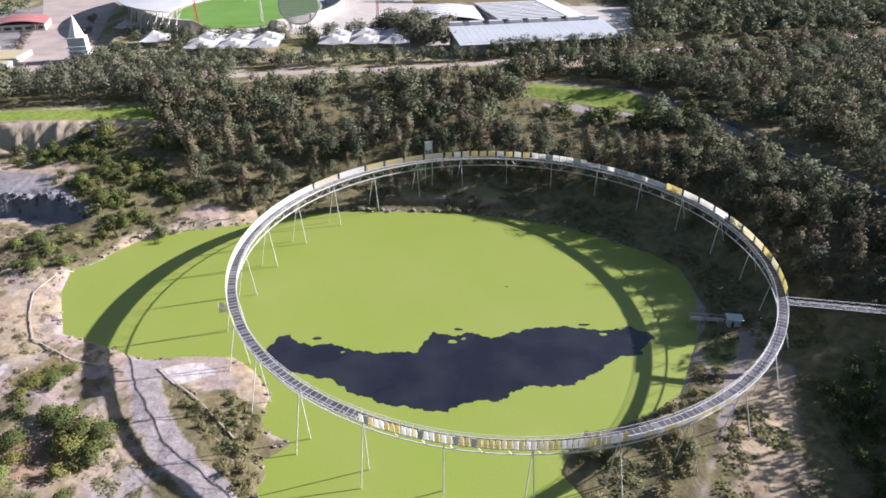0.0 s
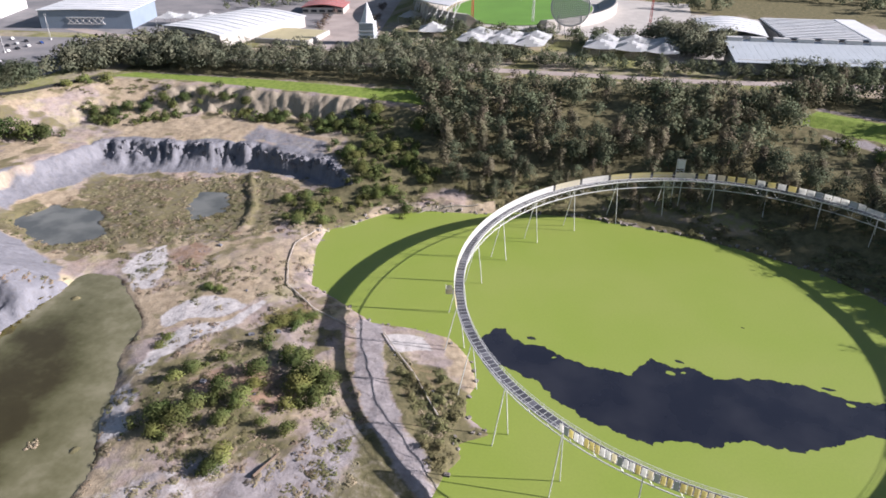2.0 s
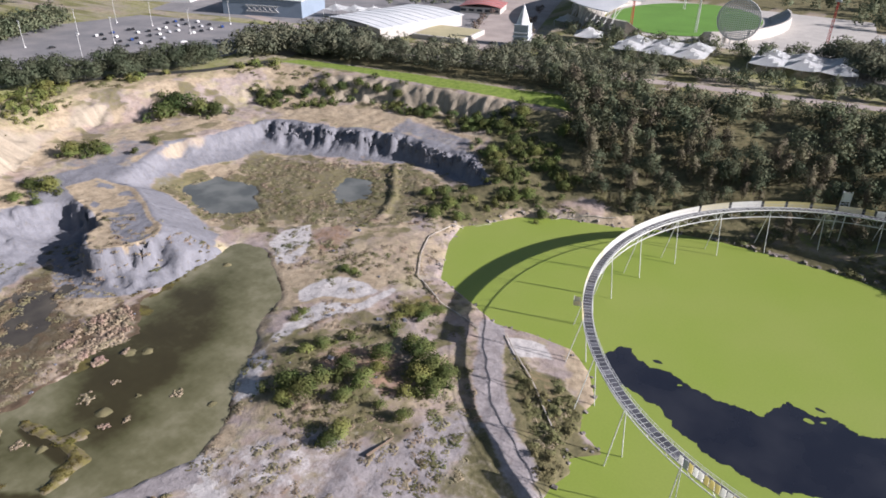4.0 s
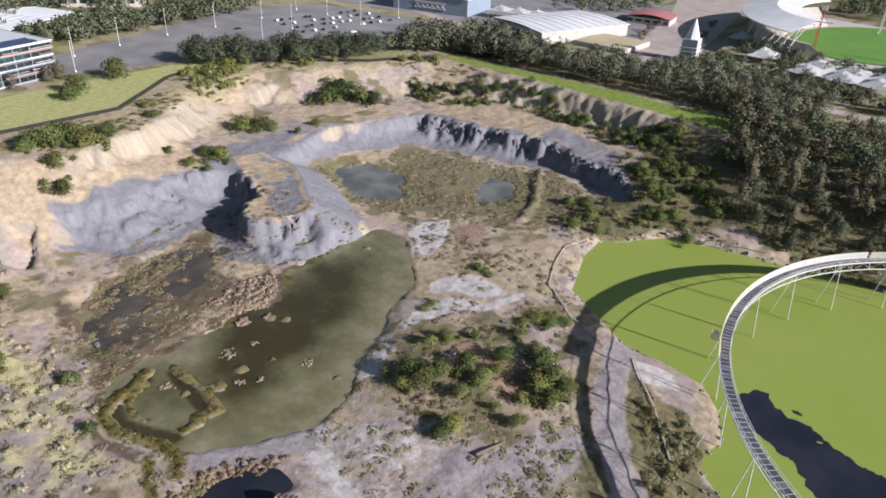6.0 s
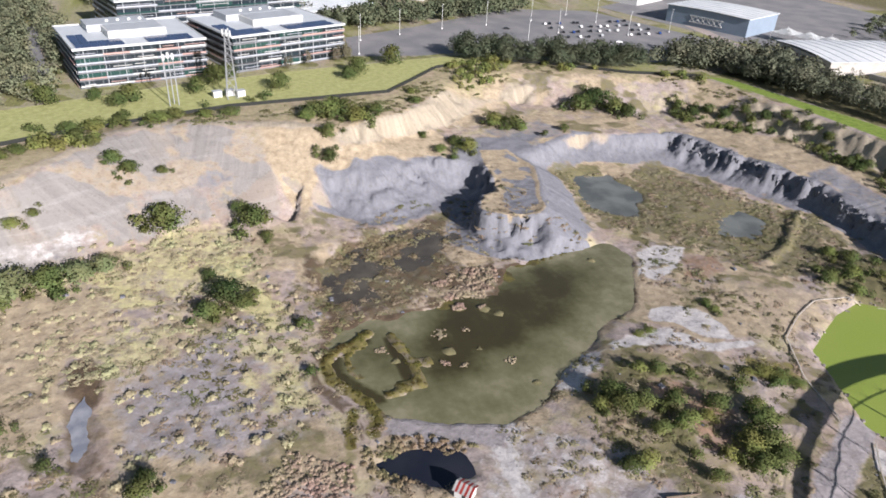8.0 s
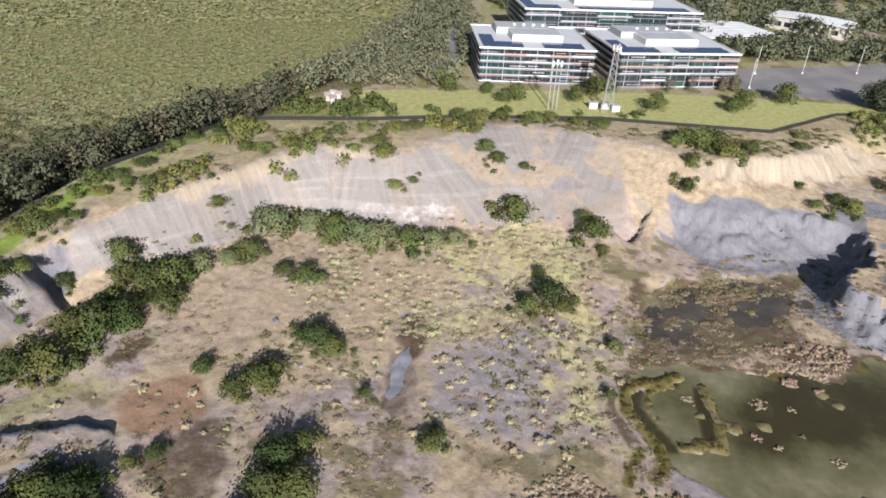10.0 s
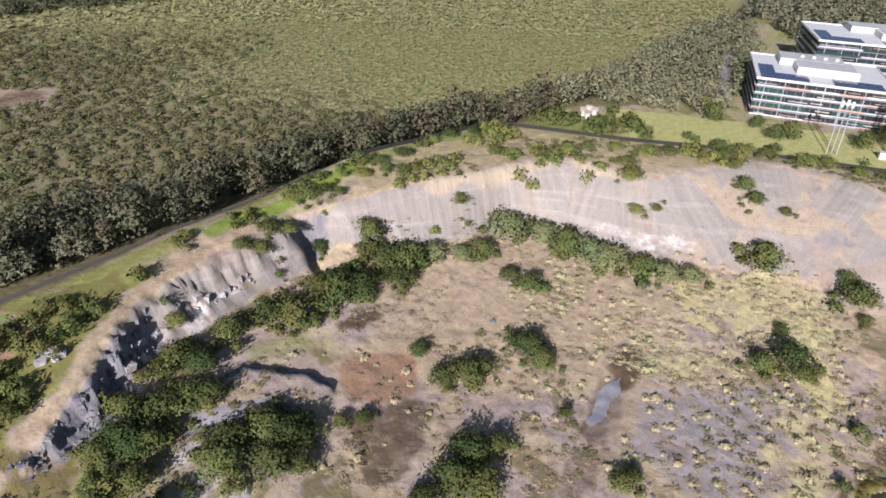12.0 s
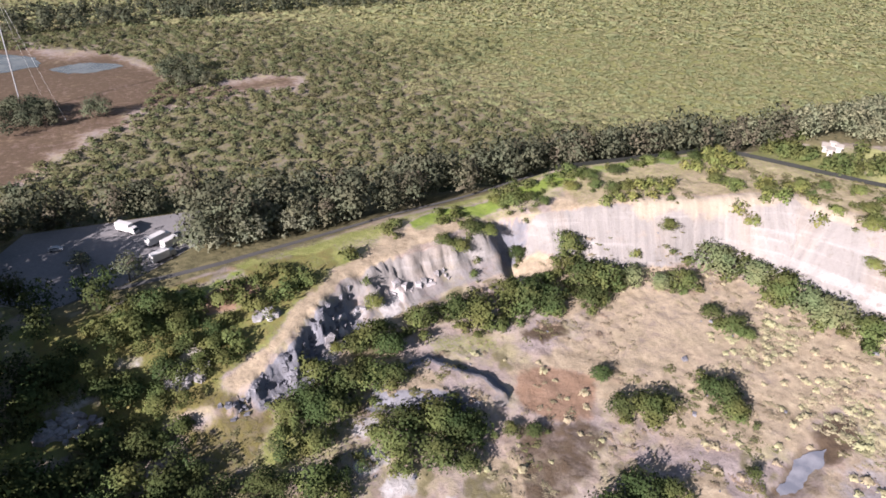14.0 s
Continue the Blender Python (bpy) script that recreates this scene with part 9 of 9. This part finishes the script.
CAR_BODY = [shared("body", profile_body(((-2.2, 0.35), (2.2, 0.35), (2.25, 0.75), (1.2, 0.95), (0.5, 1.45), (-1.3, 1.48), (-2.0, 1.0), (-2.25, 0.9)), 1.75), m) for m in CAR_PAINT]
CAR_GLASS = shared("windows", profile_body(((-1.8, 1.02), (1.08, 1.02), (0.48, 1.38), (-1.25, 1.41)), 1.79), GLASS)
WHEEL = bmesh.new()
bmesh.ops.create_cone(WHEEL, cap_ends=True, segments=10, radius1=0.33, radius2=0.33, depth=0.22, matrix=Matrix.Rotation(radians(90), 4, 'X'))
WHEEL = shared("wheel", WHEEL, TYRE)


def car(x, y, turn, paint):
    t = thing("parked_car", CAR_WORDS[paint] + " car parked on the asphalt", "car", "parked cars", (x, y, float(ground_at(x, y)) + 0.08), turn)
    part_of("body", CAR_BODY[paint], t)
    part_of("windows", CAR_GLASS, t)
    for u in (-1.35, 1.35):
        for v in (-0.82, 0.82):
            part_of("wheel", WHEEL, t).location = (u, v, 0.33)


for k in range(40):
    row = k // 10
    x, y = -500 + 15 * row + RNG.uniform(-1, 1), 62 + 8.5 * (k % 10) + RNG.uniform(-3, 3)
    if RNG.rand() < 0.8:
        car(x, y, 160 + RNG.uniform(-4, 4) + 180 * (k % 2), (0, 0, 1, 2, 3, 0, 2)[RNG.randint(7)])
for x, y, a, c in ((-488, 27, 70, 2), (-436, 90, 70, 0), (-480, -10, 70, 1), (-445, -30, 60, 0), (-250, -396, 20, 0), (-257, -392, 30, 1), (-257, -376, 15, 0), (-58, -428, 70, 2), (-52, -440, 160, 1)):
    car(x, y, a, c)


def truck(x, y, turn, long):
    t = thing("parked_truck", "white box truck parked at the southern lot", "truck", "trucks at the southern lot", (x, y, float(ground_at(x, y)) + 0.08), turn)
    part("cargo_box", box(bmesh.new(), (-0.8, 0, 2.1), (long, 2.5, 2.7), bevel=0.08), WHITE, t)
    part("cab", profile_body(((long / 2 - 0.6, 0.5), (long / 2 + 1.6, 0.5), (long / 2 + 1.6, 1.5), (long / 2 + 1.1, 2.5), (long / 2 - 0.6, 2.6)), 2.3), WHITE, t)
    part("windscreen", profile_body(((long / 2 + 1.18, 1.5), (long / 2 + 1.66, 1.5), (long / 2 + 1.2, 2.35)), 2.1), GLASS, t)
    part("chassis", box(bmesh.new(), (0, 0, 0.62), (long + 1.5, 1.2, 0.3)), DARK, t)
    for u in (-long * 0.35, long * 0.5):
        for v in (-1.1, 1.1):
            w = part_of("wheel", WHEEL, t)
            w.location, w.scale = (u, v, 0.45), (1.35, 1.35, 1.35)


truck(-81, -426, 200, 7.0)
truck(-84, -421, 200, 6.0)
truck(-78, -414, 195, 6.5)
truck(-75, -440, 120, 6.0)

# ---- the dark fence along the rim ----
rim_fence = thing("rim_fence", "dark mesh fence along the top of the pit", "fence")
MESH_DARK = material("dark_mesh", (0.02, 0.022, 0.02), rough=0.8, vary=0.2)
fence_line = [p for p in along(RIM_FENCE[6:], 6.0)]
for a, b in zip(fence_line, fence_line[1:]):
    za, zb = float(ground_at(a[0], a[1])), float(ground_at(b[0], b[1]))
    bm = bmesh.new()
    d = Vector((b[0] - a[0], b[1] - a[1], 0)).normalized()
    n = Vector((-d.y, d.x, 0)) * 0.06
    quad = [bm.verts.new(Vector(p) + s * n) for s in (-1, 1) for p in ((a[0], a[1], za - 0.2), (b[0], b[1], zb - 0.2), (b[0], b[1], zb + 1.7), (a[0], a[1], za + 1.7))]
    bm.faces.new(quad[:4])
    bm.faces.new(quad[4:][::-1])
    for q in range(4):
        bm.faces.new((quad[(q - 1) % 4], quad[q], quad[4 + q], quad[4 + (q - 1) % 4]))
    part("fence_panel", bm, MESH_DARK, rim_fence)
    part("fence_post", beam(bmesh.new(), (a[0], a[1], za - 0.4), (a[0], a[1], za + 1.95), 0.14), DARK, rim_fence)


# ---- small things in the pit ----
PALE_BOARD = material("pale_board", (0.44, 0.40, 0.35), rough=0.8, vary=0.15, grain=0.4, random=0.15)


def low_fence(line, label, tall=0.9):
    """A low barrier of boards between short posts."""
    t = thing("low_fence", label, "fence", "low fences by the pond")
    pts = along(line, 3.0)
    for a, b in zip(pts, pts[1:]):
        za, zb = float(ground_at(a[0], a[1])), float(ground_at(b[0], b[1]))
        part("board", beam(bmesh.new(), (a[0], a[1], za + tall * 0.55), (b[0], b[1], zb + tall * 0.55), 0.34, 0.2), PALE_BOARD, t)
        part("post", beam(bmesh.new(), (a[0], a[1], za - 0.3), (a[0], a[1], za + tall + 0.1), 0.1), TIMBER, t)
    return t


low_fence([(-108, 60), (-129, 50), (-148, 32), (-162, 12), (-164, 0), (-158, -14), (-149, -28), (-133, -37), (-113, -43)], "low pale board fence round the pond shore")
low_fence([(-104, -40), (-99, -45), (-86, -56), (-73, -69)], "low pale board fence beside the gravel track")

hut = thing("striped_hut", "small hut with a red and white striped roof", "hut", "", (-123, -153, float(ground_at(-123, -153))), 40)
part("body", box(bmesh.new(), (0, 0, 1.2), (4.2, 3.6, 2.9), bevel=0.05), WHITE, hut)
for k in range(8):
    for s in (-1, 1):
        bm = bmesh.new()
        x0, x1 = -2.5 + 0.625 * k, -2.5 + 0.625 * (k + 1)
        v = [bm.verts.new(p) for p in ((x0, s * 2.3, 2.5), (x1, s * 2.3, 2.5), (x1, 0, 3.9), (x0, 0, 3.9))]
        f = bm.faces.new(v)
        bmesh.ops.solidify(bm, geom=[f], thickness=0.08)
        part("roof_strip", bm, RED if k % 2 else WHITE, hut, "red roof strip" if k % 2 else "white roof strip")
part("door", box(bmesh.new(), (0.5, -1.84, 1.0), (0.9, 0.06, 2.0)), DARK, hut)

jetty = thing("viewing_jetty", "pale platform with rails at the pond bank", "platform", "", (70, -13, 2.6), -6)
for k in range(14):
    part("plank", box(bmesh.new(), (-6.5 + k, 0, 0), (0.92, 2.4, 0.12)), TIMBER, jetty)
for s in (-1, 1):
    part("handrail", beam(bmesh.new(), (-7, 1.2 * s, 1.1), (7, 1.2 * s, 1.1), 0.1), STEEL, jetty)
    for k in range(6):
        part("rail_post", beam(bmesh.new(), (-7 + 2.8 * k, 1.2 * s, 0), (-7 + 2.8 * k, 1.2 * s, 1.1), 0.08), STEEL, jetty)
        part("pile", beam(bmesh.new(), (-7 + 2.8 * k, 1.1 * s, -3.5), (-7 + 2.8 * k, 1.1 * s, 0), 0.2, sides=6), TIMBER, jetty)
pump = thing("pump_shed", "small shed with a pale flat roof by the bank", "shed", "", (75.5, -16.5, float(ground_at(75.5, -16.5))), -6)
part("body", box(bmesh.new(), (0, 0, 1.3), (4.0, 3.0, 3.0), bevel=0.05), ROOF_GREY, pump)
part("roof", box(bmesh.new(), (0, 0, 2.95), (5.2, 4.0, 0.25), bevel=0.05), WHITE, pump)
part("door", box(bmesh.new(), (-0.6, -1.54, 1.0), (0.9, 0.06, 2.0)), DARK, pump)

sign = thing("lattice_sign", "tall pale lattice sign beside the far ring", "sign", "", polar(91.0, 107.6, 0), 107.6 + 90)
part("upright", beam(bmesh.new(), (-1.6, 0, float(ground_at(-27.5, 86.7)) - 0.5), (-1.6, 0, 27), 0.3), STEEL, sign)
part("upright", beam(bmesh.new(), (1.6, 0, float(ground_at(-27.5, 86.7)) - 0.5), (1.6, 0, 27), 0.3), STEEL, sign)
for k in range(7):
    part("rung", beam(bmesh.new(), (-1.6, 0, 19.5 + 1.2 * k), (1.6, 0, 19.5 + 1.2 * k), 0.18), STEEL, sign)
    if k < 6:
        part("brace", beam(bmesh.new(), (-1.6, 0, 19.5 + 1.2 * k), (1.6, 0, 20.7 + 1.2 * k), 0.12), STEEL, sign)
part("sign_panel", box(bmesh.new(), (0, 0.12, 24.6), (2.6, 0.08, 3.6)), PANEL_GREY, sign, "pale translucent sign panel")
pod = thing("yellow_pod", "small yellow lookout box hung outside the ring", "lookout", "", polar(90.6, -157.4, DECK_Z), -157.4)
part("tub", box(bmesh.new(), (0, 0, 0.6), (2.0, 2.6, 1.5), bevel=0.1), PANEL_CREAM, pod)
part("floor_plate", box(bmesh.new(), (-0.3, 0, -0.25), (2.8, 2.6, 0.12)), STEEL, pod)
part("rail", beam(bmesh.new(), (1.0, -1.3, 1.7), (1.0, 1.3, 1.7), 0.1), STEEL, pod)

log = thing("fallen_log", "bare grey fallen log on the quarry floor", "log", "", (-105.5, -103, float(ground_at(-105.5, -103))), 80)
bm = bmesh.new()
bmesh.ops.create_cone(bm, cap_ends=True, segments=8, radius1=0.45, radius2=0.2, depth=9.0, matrix=Matrix.Translation((0, 0, 0.35)) @ Matrix.Rotation(radians(90), 4, 'Y'))
part("stem", bm, BARK, log)
part("branch", beam(bmesh.new(), (2, 0, 0.4), (3.4, 1.2, 0.7), 0.14, sides=5), TIMBER, log)

cafe = thing("garden_pavilion", "low pavilion with layered tan roofs in the garden", "pavilion", "", (-340, -317, float(ground_at(-340, -317))), 20)
for k, (x, y, z, w, d) in enumerate(((0, 0, 2.6, 7, 4), (5.5, 2.0, 3.1, 5.5, 3.6), (-5, 3.0, 2.4, 5, 3.4), (1, 5, 3.5, 6, 3.6), (-1, 2.2, 4.0, 3.5, 3))):
    part("roof", box(bmesh.new(), (x, y, z), (w, d, 0.3), bevel=0.08), PALE_BOARD, cafe, "flat tan roof")
    part("wall", box(bmesh.new(), (x, y, z / 2 - 0.2), (w - 1.6, d - 1.6, z)), CONCRETE, cafe)
